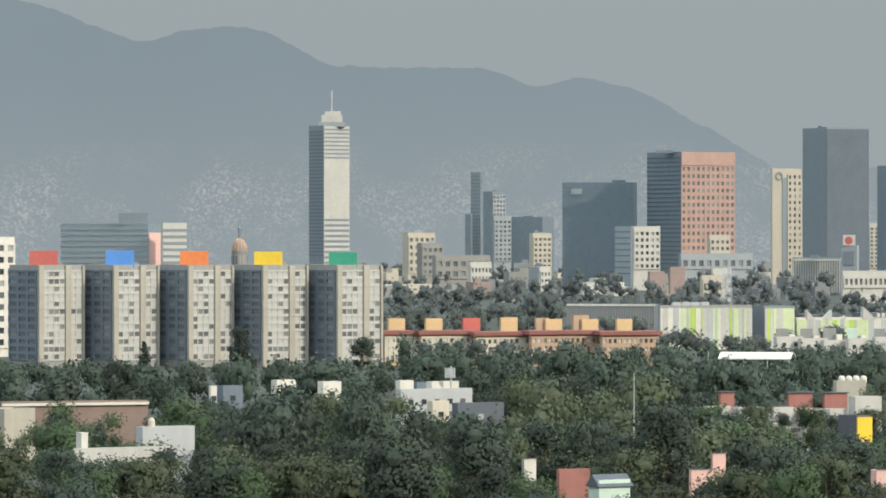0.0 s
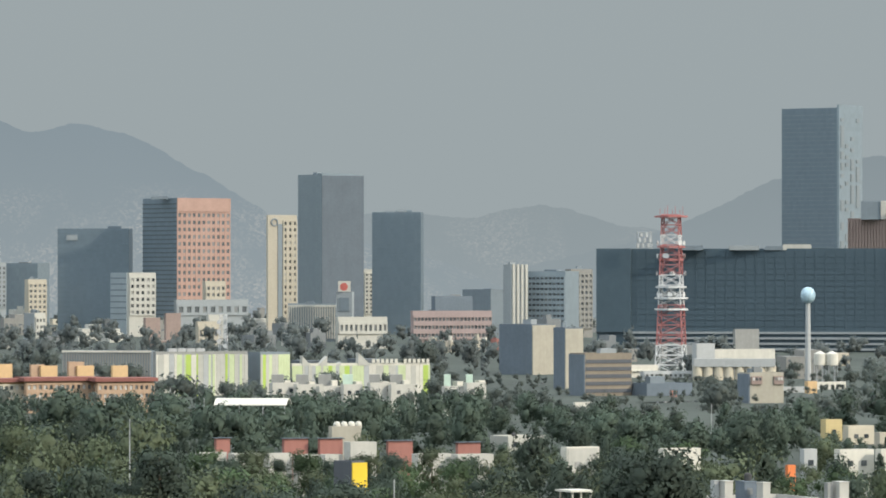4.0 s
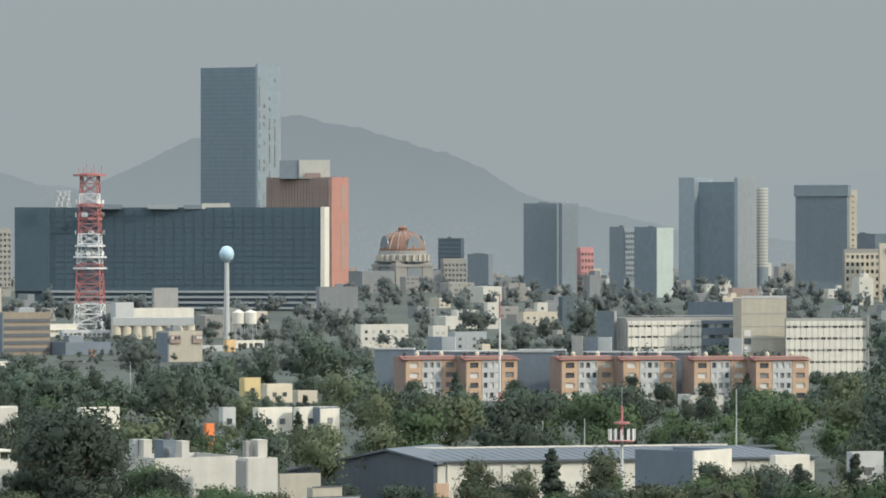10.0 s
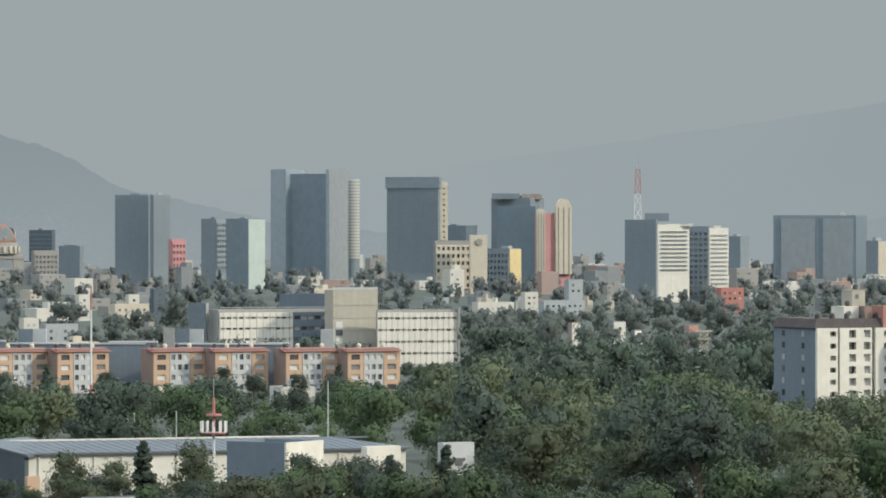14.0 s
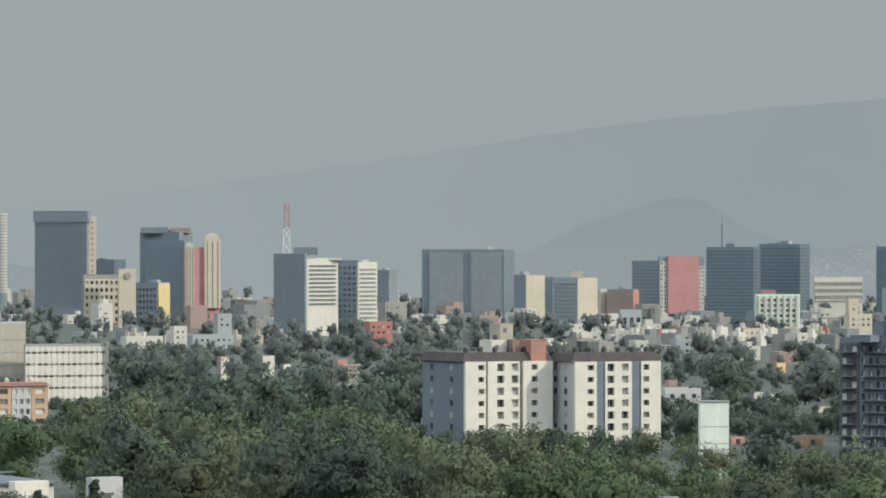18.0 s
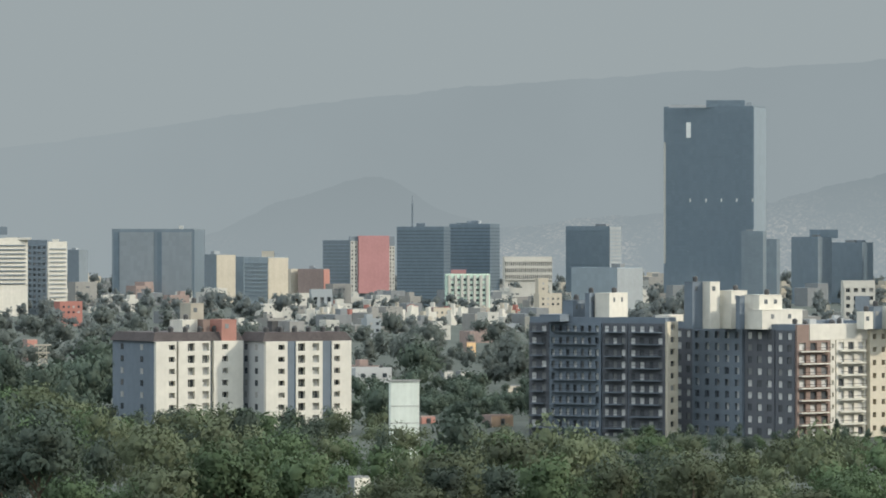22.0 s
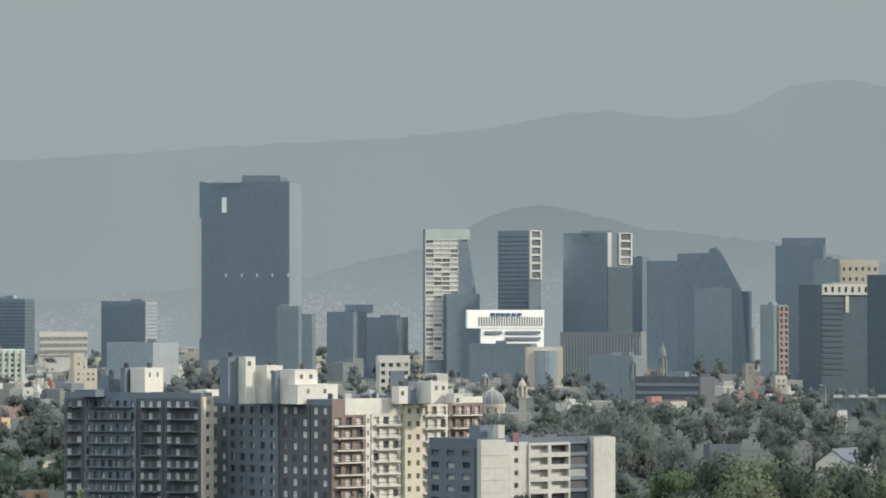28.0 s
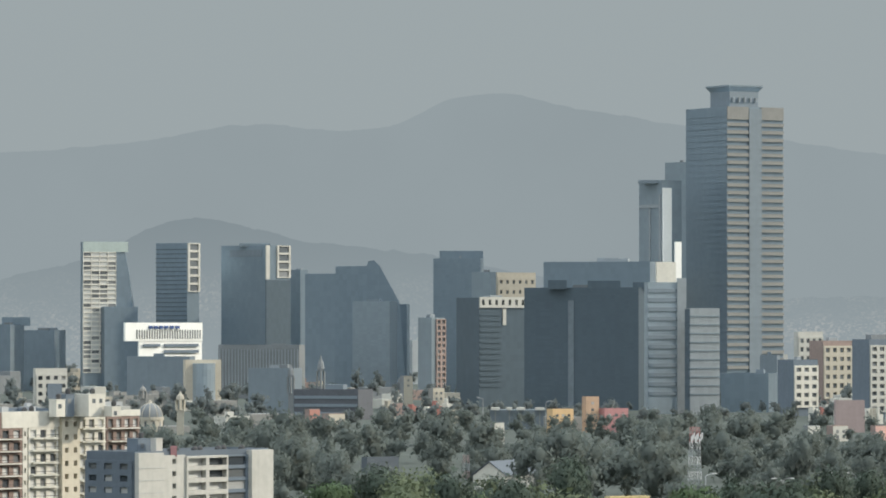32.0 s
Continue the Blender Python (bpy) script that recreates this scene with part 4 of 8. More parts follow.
t = plain("office_tower", "dark glass tower wing", "office tower", 2736, 2804, 2807, 68, -65, 3200, 15, DUSK, seams=24, seam=DUSK)
t = Tower("office_tower", "tower front of cream piers and a red strip", "office tower", 2803, 2805, 2866, 58, 3190, 68, ROSE, -65, roof=False)
for u0, u1, v in ((2805, 2819, 58), (2838, 2866, 68)):
    s0, s1 = t.s("R", u0), t.s("R", u1)
    w = (s1 - s0) / 2
    t.plate("pier", "R", s0, s1, t.z(-50), t.z(v), FAR_CREAM, 2.5, "cream pier")
    part("rounded_top", Shape().ring([(w, 0), (w, 2.4)], 20), FAR_CREAM, t.ob, "rounded pier top", t.at("R", (s0 + s1) / 2, t.z(v), 0) @ Matrix.Rotation(math.pi / 2, 4, "X"))
    t.fins("R", s0, s1, t.z(-50), t.z(v), 3, 0.5, FAR_BEIGE, 2.9)
plain("office_block", "red-brown low block", "office block", 2807, 2815, 2845, -48, -68, 2900, 60, FAR_RUST)

# white twin blocks
t = plain("office_tower", "dark grey tower wing", "office tower", 2962, 3017, 3021, 44, -80, 2700, 15, SLATE, seams=18, seam=SLATE)
t.top_box("plant_room", 2997, 3040, 44, 58, SLATE, "", 8, 12)
t = plain("apartment_tower", "white apartment tower with deep balcony bands", "apartment tower", 3019, 3021, 3076, 35, -90, 2600, 68, WHITE)
t.bands("R", 1.5, t.lr - 1.5, t.z(-46), t.h - 2, 10, 0.30, SEAM, 0.6, "window_band")
t.top_box("roof_canopy", 3035, 3082, 35, 39, WHITE, "", 1, 5)
t = plain("apartment_tower", "grey recessed tower side with window rows", "apartment tower", 3075, 3110, 3113, 32, -75, 2640, 15, SLATE, rows=12, cols=4, face="L", wall=SLATE)
t = plain("apartment_tower", "white apartment tower with balcony bands", "apartment tower", 3110, 3112, 3145, 29, -74, 2610, 68, WHITE)
t.bands("R", 1.0, t.lr - 1.0, t.z(-70), t.h - 2, 12, 0.26, FAR_PALE, 0.6, "window_band")
t.top_box("plant_room", 3119, 3131, 29, 36, WHITE, "", 2, 4)
plain("office_block", "dark small block", "office block", 3146, 3166, 3182, 15, -46, 3100, 45, SLATE)

# ---- the middle skyline ----
t = Tower("office_tower", "broad pale grey panelled tower with dark slots", "office tower", 3224, 3368, 3387, 52, 3300, 10, SMOKE, -63)
for u0, u1 in ((3238, 3298), (3312, 3364)):
    t.plate("panel_front", "L", t.s("L", u1), t.s("L", u0), 4, t.h - 1.5, SILVER, 1.2, "plain silver-grey panel front")
for u in (3228, 3304):
    t.plate("dark_slot", "L", t.s("L", u + 8), t.s("L", u), 4, t.h - 1.5, DUSK, 0.5)
t.plate("blue_slot", "R", 0, t.lr, 0, t.h, DUSK, 0.5)
t.top_box("roof_light", 3342, 3350, 52, 60, FAR_WHITE, "small white roof hut", 1, 3)
plain("office_block", "grey block with a cream stair wall", "office block", 3387, 3408, 3441, 7, -56, 3150, 50, SLATE, right=FAR_CREAM)
plain("office_block", "grey panelled block", "office block", 3430, 3456, 3462, 3, -59, 3180, 30, SMOKE)
t = plain("office_block", "cream stepped office block with a glass flank", "office block", 3457, 3499, 3534, 2, -71, 2950, 45, STEEL, right=FAR_CREAM)
t.bands("L", 0.3, t.ll - 1, 6, t.h - 2, 9, 0.3, SMOKE, 0.6)
t.top_box("roof_frame", 3488, 3510, 2, 15, FAR_CREAM, "cream roof frame", 2, 5)
plain("office_block", "brown block with an orange end", "office block", 3552, 3597, 3607, -19, -63, 3050, 25, FAR_RUST, right=DULL_ORANGE)
plain("office_block", "pale low block", "office block", 3532, 3540, 3556, -19, -56, 3060, 55, FAR_CREAM)
plain("gateway_block", "pale block with a dark gateway", "office block", 3572, 3575, 3613, -55, -79, 2750, 65, FAR_PALE, rows=1, cols=3, glass=GLASS)
plain("office_tower", "dark grey tower", "office tower", 3596, 3643, 3646, 32, -61, 3230, 15, SLATE, seams=16, seam=SMOKE)
t = Tower("office_tower", "faded red panelled tower framed by white window strips", "office tower", 3642, 3644, 3723, 41, 3200, 70, SLATE, -61, roof=False)
t.grid("R", t.s("R", 3645), t.s("R", 3657), 4, t.z(33), 2, 14, 0.45, 0.5, FAR_WHITE, GLASS, 0.6)
t.plate("red_front", "R", t.s("R", 3658), t.s("R", 3712), t.z(-60), t.h + 0.5, ROSE, 2.0, "faded red panel front")
t.grid("R", t.s("R", 3713), t.s("R", 3723), 4, t.z(24), 2, 13, 0.45, 0.5, FAR_WHITE, GLASS, 0.6)
t = plain("office_tower", "dark blue office tower with a thin spire", "office tower", 3727, 3810, 3822, 56, -77, 2950, 18, DUSK, seams=22, seam=NIGHT)
t.top_box("spire", 3753, 3756, 56, 99, SLATE, "dark spire", 3, 1.1)
t.top_box("spire_tip", 3754, 3755, 56, 113, SLATE, "", 3.3, 0.4)
t = plain("office_tower", "dark blue office tower", "office tower", 3820, 3892, 3909, 61, -77, 3000, 22, DUSK, seams=22, seam=NIGHT)
t.top_box("plant_room", 3833, 3870, 61, 65, DUSK, "", 4, 8)
t = Tower("apartment_block", "white block with green balcony fronts", "apartment block", 3812, 3814, 3892, -28, 2700, 68, MINT, -76)
t.fins("R", 0, t.lr, 2, t.h, 7, 1.6, FAR_WHITE, 0.9, "white_pier")
t.panes("pane", "R", t.lr / 14, t.lr - t.lr / 14, 3, t.h - 1, 6, 6, 1.6, 1.4, GLASS, 0.3)
t.top_box("rooftop_box", 3823, 3850, -28, -18, ROSE, "red rooftop box", 2, 5)
t = plain("office_block", "long white block with a fine window grid", "office block", 3914, 3917, 4002, 3, -23, 3450, 70, FAR_WHITE, rows=3, cols=24, fw=0.6, fh=0.6)
t = plain("office_tower", "blue glass tower with a pale end wall", "office tower", 4026, 4103, 4123, 57, -66, 3000, 28, DUSK, right=FAR_PALE, seams=20, seam=DUSK)
plain("office_block", "low blue glass block with pale end", "office block", 4036, 4116, 4161, -17, -71, 2500, 38, STEEL, right=FAR_PALE)

# ---- the western skyline ----
t = Tower("glass_skyscraper", "huge dark blue glass skyscraper with rounded corners and a helipad", "skyscraper", 4199, 4357, 4378, 269, 3200, 14, DUSK, -12)
t.bands("L", 0.5, t.ll - 0.5, 24, t.h - 2, 44, 0.2, DUSK, 0.3)
t.plate("pale_corner", "R", 0, t.lr, 0, t.h, STEEL, 0.6)
# Pale strip paints the light caught along the left edge.
t.plate("white_edge", "L", t.ll - 1.6, t.ll - 0.2, t.z(-7), t.z(208), FAR_WHITE, 0.5, "bright vertical edge strip")
t.plate("emblem", "L", t.s("L", 4247), t.s("L", 4239), t.z(216), t.z(243), BRIGHT, 0.6, "pale upright emblem")
for u in (4246, 4274, 4301, 4328, 4356):
    t.plate("vent_light", "L", t.s("L", u + 1), t.s("L", u - 1), t.z(102), t.z(108), BRIGHT, 0.6)
t.top_box("helipad", 4274, 4342, 269, 282, DUSK, "dark roof drum under the helipad", 3, 16)
t.top_box("roof_rail", 4208, 4274, 269, 274, GALV, "", 2, 0.5)
t.top_box("roof_fin", 4344, 4354, 248, 278, SILVER, "", 0, 1)
plain("office_tower", "plain grey tower at the foot of a skyscraper", "office tower", 4336, 4374, 4380, 48, -22, 3000, 20, SMOKE, seams=9, seam=SMOKE)
plain("office_block", "grey stepped block", "office block", 4376, 4398, 4404, 34, -27, 3050, 25, SMOKE)
t = plain("office_tower", "dark tower with a grey stair core", "office tower", 4424, 4470, 4494, 38, -42, 3100, 40, DUSK, right=SMOKE)
t.top_box("roof_slab", 4456, 4506, 38, 53, DUSK, "flat roof slab", 6, 8)
plain("office_block", "dark blue low block", "office block", 4494, 4548, 4568, 28, -42, 3150, 35, DUSK)
t = plain("hotel_block", "small white office block with square windows", "office block", 4511, 4515, 4571, -40, -82, 2300, 68, FAR_WHITE, rows=4, cols=4, glass=GLASS)
t.plate("glass_bay", "R", t.lr * 0.35, t.lr * 0.8, 0, t.z(-64), BLUE_GREY, 1.3, "blue-grey glass bay")
# tapering lattice-fronted tower
t = Tower("glass_skyscraper", "glass skyscraper with a white lattice front and a curved dark flank", "skyscraper", 4594, 4598, 4656, 184, 3100, 66, SMOKE, -75)
zb = t.z(-45)
t.grid("R", 0, t.lr, zb, t.h - 6, 4, 26, 0.93, 0.70, WHITE, None, 0.8)
t.panes("pane", "R", 0, t.lr, zb, t.h - 6, 4, 26, t.lr / 4.3, (t.h - zb) / 34, LIVING_GLASS, 0.3)
t.plate("crown", "R", 0, t.lr + 9, t.h - 6, t.h + 1, FAR_MINT, 0.8, "open pale-green crown")
flank = [(t.lr, -0.5), (t.lr + 10, 0), (t.lr + 14, 8), (t.lr + 12, 22), (t.lr, 22)]
s = Shape()
for z, grow in ((0, 1.5), (t.h * 0.5, 1.35), (t.h * 0.8, 1.0), (t.h - 4, 0.65)):
    s.v += [(t.lr + (x - t.lr) * grow, y, z) for x, y in flank]
for j in range(3):
    s.f += [(j * 5 + k, j * 5 + (k + 1) % 5, j * 5 + 5 + (k + 1) % 5, j * 5 + 5 + k) for k in range(5)]
s.f += [(15, 16, 17, 18, 19), (4, 3, 2, 1, 0)]
part("curved_flank", s, DUSK, t.ob, "dark curved glass flank")
part("lower_block", Shape().box(t.lr * 0.55, t.lr + 14, -6, 10, 0, t.z(72)), DUSK, t.ob, "dark lower block")
t = Tower("glass_skyscraper", "dark glass skyscraper with white framed loggias at its corner", "skyscraper", 4727, 4782, 4803, 182, 3150, 35, DUSK, 55)
t.bands("L", 0.3, t.ll, 20, t.h - 2, 26, 0.22, NIGHT, 0.3)
t.grid("R", 0, t.lr, t.z(98), t.h + 1, 1, 6, 0.72, 0.72, FAR_WHITE, DIM_GLASS, 1.0)
t = Tower("office_block", "bright white modern block with a cut-out front and a blue sign", "office block", 4670, 4673, 4809, 41, 2700, 52, BRIGHT, -17, low=height(11, 2700))
z1 = t.z(11)
t.box("lower_body", t.s("R", 4698), t.lr, 0.5, t.ll, 0, z1, BRIGHT)
t.fins("R", t.s("R", 4691), t.lr - 1, t.z(15), t.z(31), 26, 0.5, FAR_BEIGE, 0.5, "louvre")
for k, u in enumerate((4714, 4723, 4732, 4741, 4751, 4761)):
    t.plate("sign_bar", "R", t.s("R", u), t.s("R", u + 6), t.z(33), t.z(38), NAVY, 1.0, "dark blue sign bar")
for v0, v1, u0, u1 in ((1, 6, 4704, 4733), (1, 6, 4741, 4801), (-10, -5, 4741, 4801)):
    t.plate("window_strip", "R", t.s("R", u0), t.s("R", u1), t.z(v0), t.z(v1), BLUE_GREY, 0.9, "dark window strip")
plain("office_block", "dark block under the white building", "office block", 4676, 4786, 4796, -19, -75, 2650, 15, SLATE)
t = plain("office_block", "round-fronted glass block between cream piers", "office block", 4775, 4779, 4842, -25, -75, 2400, 68, FAR_CREAM, wall=FAR_CREAM)
part("glass_drum", Shape().ring([(t.lr * 0.33, 2), (t.lr * 0.33, t.h - 1)], 20, t.lr * 0.52, 2), STEEL, t.ob, "curved glass front")
t = Tower("glass_skyscraper", "broad dark tower with a white-framed corner crown", "skyscraper", 4842, 4920, 4963, 178, 3100, 40, DUSK, 5)
t.bands("L", 0.3, t.ll - 0.3, 24, t.h - 8, 34, 0.25, DUSK, 0.3)
t.plate("roof_recess", "L", 3, t.ll - 8, t.h - 7, t.h - 2, SEAM, 0.4)
t.grid("R", t.lr * 0.45, t.lr, t.z(123), t.h + 1, 1, 4, 0.75, 0.75, FAR_WHITE, DIM_GLASS, 1.0)
t.plate("white_corner", "R", 0, t.lr * 0.14, t.z(120), t.h + 1, FAR_WHITE, 0.9, "white corner post")
t.plate("dark_face", "R", 0, t.lr, 0, t.z(119), NIGHT, 0.8)
t.top_box("plant_room", 4874, 4928, 178, 184, SMOKE, "", 6, 12)
t = plain("office_block", "long low grey block with close vertical ribs", "office block", 4837, 4980, 4990, 2, -60, 2800, 15, FAR_GREY)
t.fins("L", 0, t.ll, 4, t.h - 2, 26, 0.7, FAR_PALE, 0.6, "rib")
plain("office_block", "dark low block among trees", "office block", 4890, 4970, 4985, -40, -80, 2300, 20, SLATE)
plain("office_tower", "plain slate tower", "office tower", 4962, 4982, 4995, 135, -45, 3150, 50, DUSK)
# stepped tower with a slanting shoulder
d = 3000
t = Tower("office_tower", "dark stepped tower with a slanting shoulder", "office tower", 4990, 5050, 5056, 128, d, 12, DUSK, -55)
s = Shape()
pts = [(5044, -105), (5172, -105), (5157, 80), (5122, 144), (5112, 154), (5102, 152), (5099, 144), (5044, 143)]
inv = t.ob.matrix_basis.inverted()
s.v = [tuple(inv @ spot(u, d + k, height(v, d))) for k in (0, 30) for u, v in pts]
s.f = [tuple(range(8))[::-1], tuple(range(8, 16))] + [(k, (k + 1) % 8, 8 + (k + 1) % 8, 8 + k) for k in range(8)]
part("slanting_wing", s, DUSK, t.ob, "dark wing with a slanting shoulder")
plain("office_block", "paler grey glass block", "office block", 5074, 5140, 5153, 79, -50, 2900, 18, SMOKE, seams=14, seam=SMOKE)
plain("office_tower", "narrow dark slab", "office tower", 5152, 5170, 5175, 74, -55, 3050, 25, DUSK)
plain("office_block", "hazy distant block with pale side", "office block", 5174, 5180, 5192, 10, -50, 3500, 55, FAR_PALE)
t = plain("office_tower", "grey tower with a red framed edge", "office tower", 5190, 5214, 5238, 50, -75, 2750, 45, SMOKE)
t.grid("R", t.lr * 0.3, t.lr, 6, t.h, 2, 12, 0.62, 0.6, FAR_RUST, DIM_GLASS, 0.9, "red framed edge")
t = plain("office_tower", "tall dark tower with set-back top", "office tower", 5217, 5300, 5306, 155, -75, 2950, 14, DUSK, seams=26, seam=DUSK)
t.top_box("set_back_top", 5228, 5305, 155, 171, DUSK, "set-back top storey", 3, 14)
plain("office_tower", "slate tower shoulder", "office tower", 5285, 5318, 5328, 131, -65, 2900, 30, SMOKE)
plain("office_block", "beige block with small windows", "office block", 5326, 5330, 5398, 130, 87, 2980, 68, FAR_CREAM, rows=3, cols=6, fw=0.4, fh=0.35)
t = plain("office_tower", "dark tower with a white window frieze", "office tower", 5258, 5298, 5380, 85, -105, 2500, 55, NIGHT)
t.grid("R", 0, t.lr, t.z(70), t.z(89), 7, 1, 0.4, 0.5, FAR_WHITE, GLASS, 1.0, "white window frieze")
t.bands("R", 0.5, t.lr * 0.45, 10, t.z(63), 14, 0.4, NIGHT, 0.5)
t.plate("sign_bar", "R", t.lr * 0.5, t.lr * 0.57, t.z(39), t.z(68), FAR_WHITE, 0.7, "upright white sign bar")
t = plain("office_tower", "massive dark block with notched roof", "office tower", 5378, 5580, 5600, 103, -107, 2400, 16, NIGHT, seams=20, seam=NIGHT)
for u0, u1, v in ((5420, 5453, 119), (5490, 5548, 118), (5570, 5598, 115)):
    t.top_box("plant_room", u0, u1, 103, v, NIGHT, "", 3, 12)
t.plate("slot", "L", t.s("L", 5466), t.s("L", 5456), 0, t.h - 6, SEAM, 0.5)
plain("office_tower", "dark slab behind a block", "office tower", 5412, 5600, 5613, 149, 95, 2650, 12, DUSK)
t = plain("office_tower", "pale glass tower with level bands", "office tower", 5590, 5596, 5663, 112, -120, 2300, 66, STEEL)
t.bands("R", 0.3, t.lr - 5, 8, t.h - 1, 12, 0.42, SLATE, 0.5)
t.plate("stair_core", "R", t.lr - 5, t.lr, 0, t.h + 3, SILVER, 1.0)
t = plain("office_tower", "pale glass tower front", "office tower", 5663, 5671, 5723, 66, -120, 2290, 60, SILVER, left=NIGHT)
t.bands("R", 0.3, t.lr - 0.3, 8, t.h - 1, 10, 0.12, SMOKE, 0.5)
t = plain("office_block", "white upper hall above a dark block", "office block", 5610, 5612, 5646, 148, 113, 2450, 60, WHITE)
t = Tower("office_tower", "slim framed tower with white pylons", "office tower", 5581, 5622, 5656, 293, 2900, 50, SMOKE, 150)
t.plate("frame", "L", 1, 3, 20, t.h - 8, FAR_PALE, 0.6)
t.plate("frame", "L", t.ll * 0.5, t.ll * 0.56, 20, t.z(250), FAR_PALE, 0.6)
t.plate("frame", "L", 1, t.ll - 1, t.z(247), t.z(253), FAR_PALE, 0.7)
t.plate("pylon", "R", 0, t.s("R", 5637), t.z(135), t.z(282), BRIGHT, 1.0, "white sunlit pylon")
t.top_box("roof_slab", 5580, 5628, 290, 296, SLATE, "", -1, 10)
plain("office_tower", "slim white pylon block", "office tower", 5643, 5645, 5656, 184, 110, 2700, 55, BRIGHT)
plain("office_tower", "grey tower behind the tallest one", "office tower", 5627, 5664, 5676, 325, 285, 3050, 35, SMOKE)
# the tallest tower
t = Tower("oil_tower", "tallest tower, bronze level bands and a flared helipad crown", "skyscraper", 5664, 5736, 5835, 423, 2900, 56, DUSK, -85)
t.bands("L", 0.3, t.ll - 0.3, 20, t.h - 3, 42, 0.2, DUSK, 0.3)
s1, s2 = t.s("R", 5774), t.s("R", 5796)
for a, b in ((0, s1), (s2, t.lr)):
    t.plate("top_band", "R", a, b, t.z(403), t.h + 1, FAR_BEIGE, 0.9, "plain bronze top band")
    t.bands("R", a, b, 16, t.z(401), 33, 0.46, FAR_BEIGE, 0.9)
t.plate("centre_strip", "R", s1, s2, 0, t.h, SLATE, 1.2, "grey central shaft")
cx, cy = t.lr * 0.5, t.ll * 0.5
zt, z0 = t.z(466), t.h
part("crown_drum", Shape().ring([(t.lr * 0.36, z0), (t.lr * 0.36, z0 + (zt - z0) * 0.74)], 4, cx, cy, math.pi / 4), SLATE, t.ob, "dark crown storey")
part("helipad", Shape().ring([(t.lr * 0.36, z0 + (zt - z0) * 0.74), (t.lr * 0.43, zt - 1), (t.lr * 0.43, zt)], 4, cx, cy, math.pi / 4), SMOKE, t.ob, "flared helipad rim")
for k in range(5):
    part("crown_light", Shape().ring([(0.9, -1.4), (0.9, 1.4)], 8), SILVER, t.ob, m=Matrix.Translation((cx - t.lr * 0.2 + k * t.lr * 0.1, cy - t.lr * 0.27, z0 + (zt - z0) * 0.4)))
# low blocks on the western edge
plain("office_block", "dark slab beside the tallest tower", "office block", 5725, 5809, 5827, -49, -107, 2350, 15, DUSK)
plain("office_block", "slate office block", "office block", 5794, 5824, 5829, -17, -100, 2500, 15, SLATE)
t = plain("office_block", "white block with mint glass bays and an open stair", "office block", 5825, 5853, 5896, -25, -85, 2250, 55, BLUE_GREY, rows=5, cols=3, wall=WHITE, fw=0.6)
plain("apartment_block", "brick and plaster apartment block", "apartment block", 5881, 5905, 5968, 9, -75, 2600, 55, FAR_RUST, rows=6, cols=5, wall=FAR_CREAM)
plain("apartment_block", "white stepped apartment block", "apartment block", 5854, 5861, 5905, 25, -25, 2800, 60, FAR_WHITE, rows=4, cols=4)
t = plain("apartment_tower", "grey apartment tower with white balcony stacks", "apartment tower", 5956, 5986, 6067, 11, -115, 2200, 55, BLUE_GREY, rows=9, cols=6, wall=FAR_WHITE, fw=0.62, fh=0.55)
plain("billboard_house", "pinkish billboard on a low roof", "billboard", 5924, 5927, 5978, -97, -127, 1900, 72, FAR_PINK)

# ---- nearer housing: middle distance ----
def flats(label, ul, uc, ur, vt, vb, d, lean, wall, flank, n, bays, group="", name="apartment_block"):
    """Housing block; bays are (from, to, columns, width share, height share, wall, glass) along the bright face."""
    t = Tower(name, label, "apartment block", ul, uc, ur, vt, d, lean, wall, vb, group=group)
    z0 = max(1.5, t.h - n * 2.75)
    for a, b, cols, fw, fh, w, gl in bays:
        t.grid("R", t.lr * a, t.lr * b, z0, t.h - 0.5, cols, n, fw, fh, w, gl, 0.5)
    if flank:
        t.plate("shaded_wall", "L", 0, t.ll, 0, t.h + 0.5, flank, 0.35)
    return t


PALE_TANK = paint("pale_green_stained_concrete", (0.60, 0.64, 0.58), vary=0.25, streak=1.2)

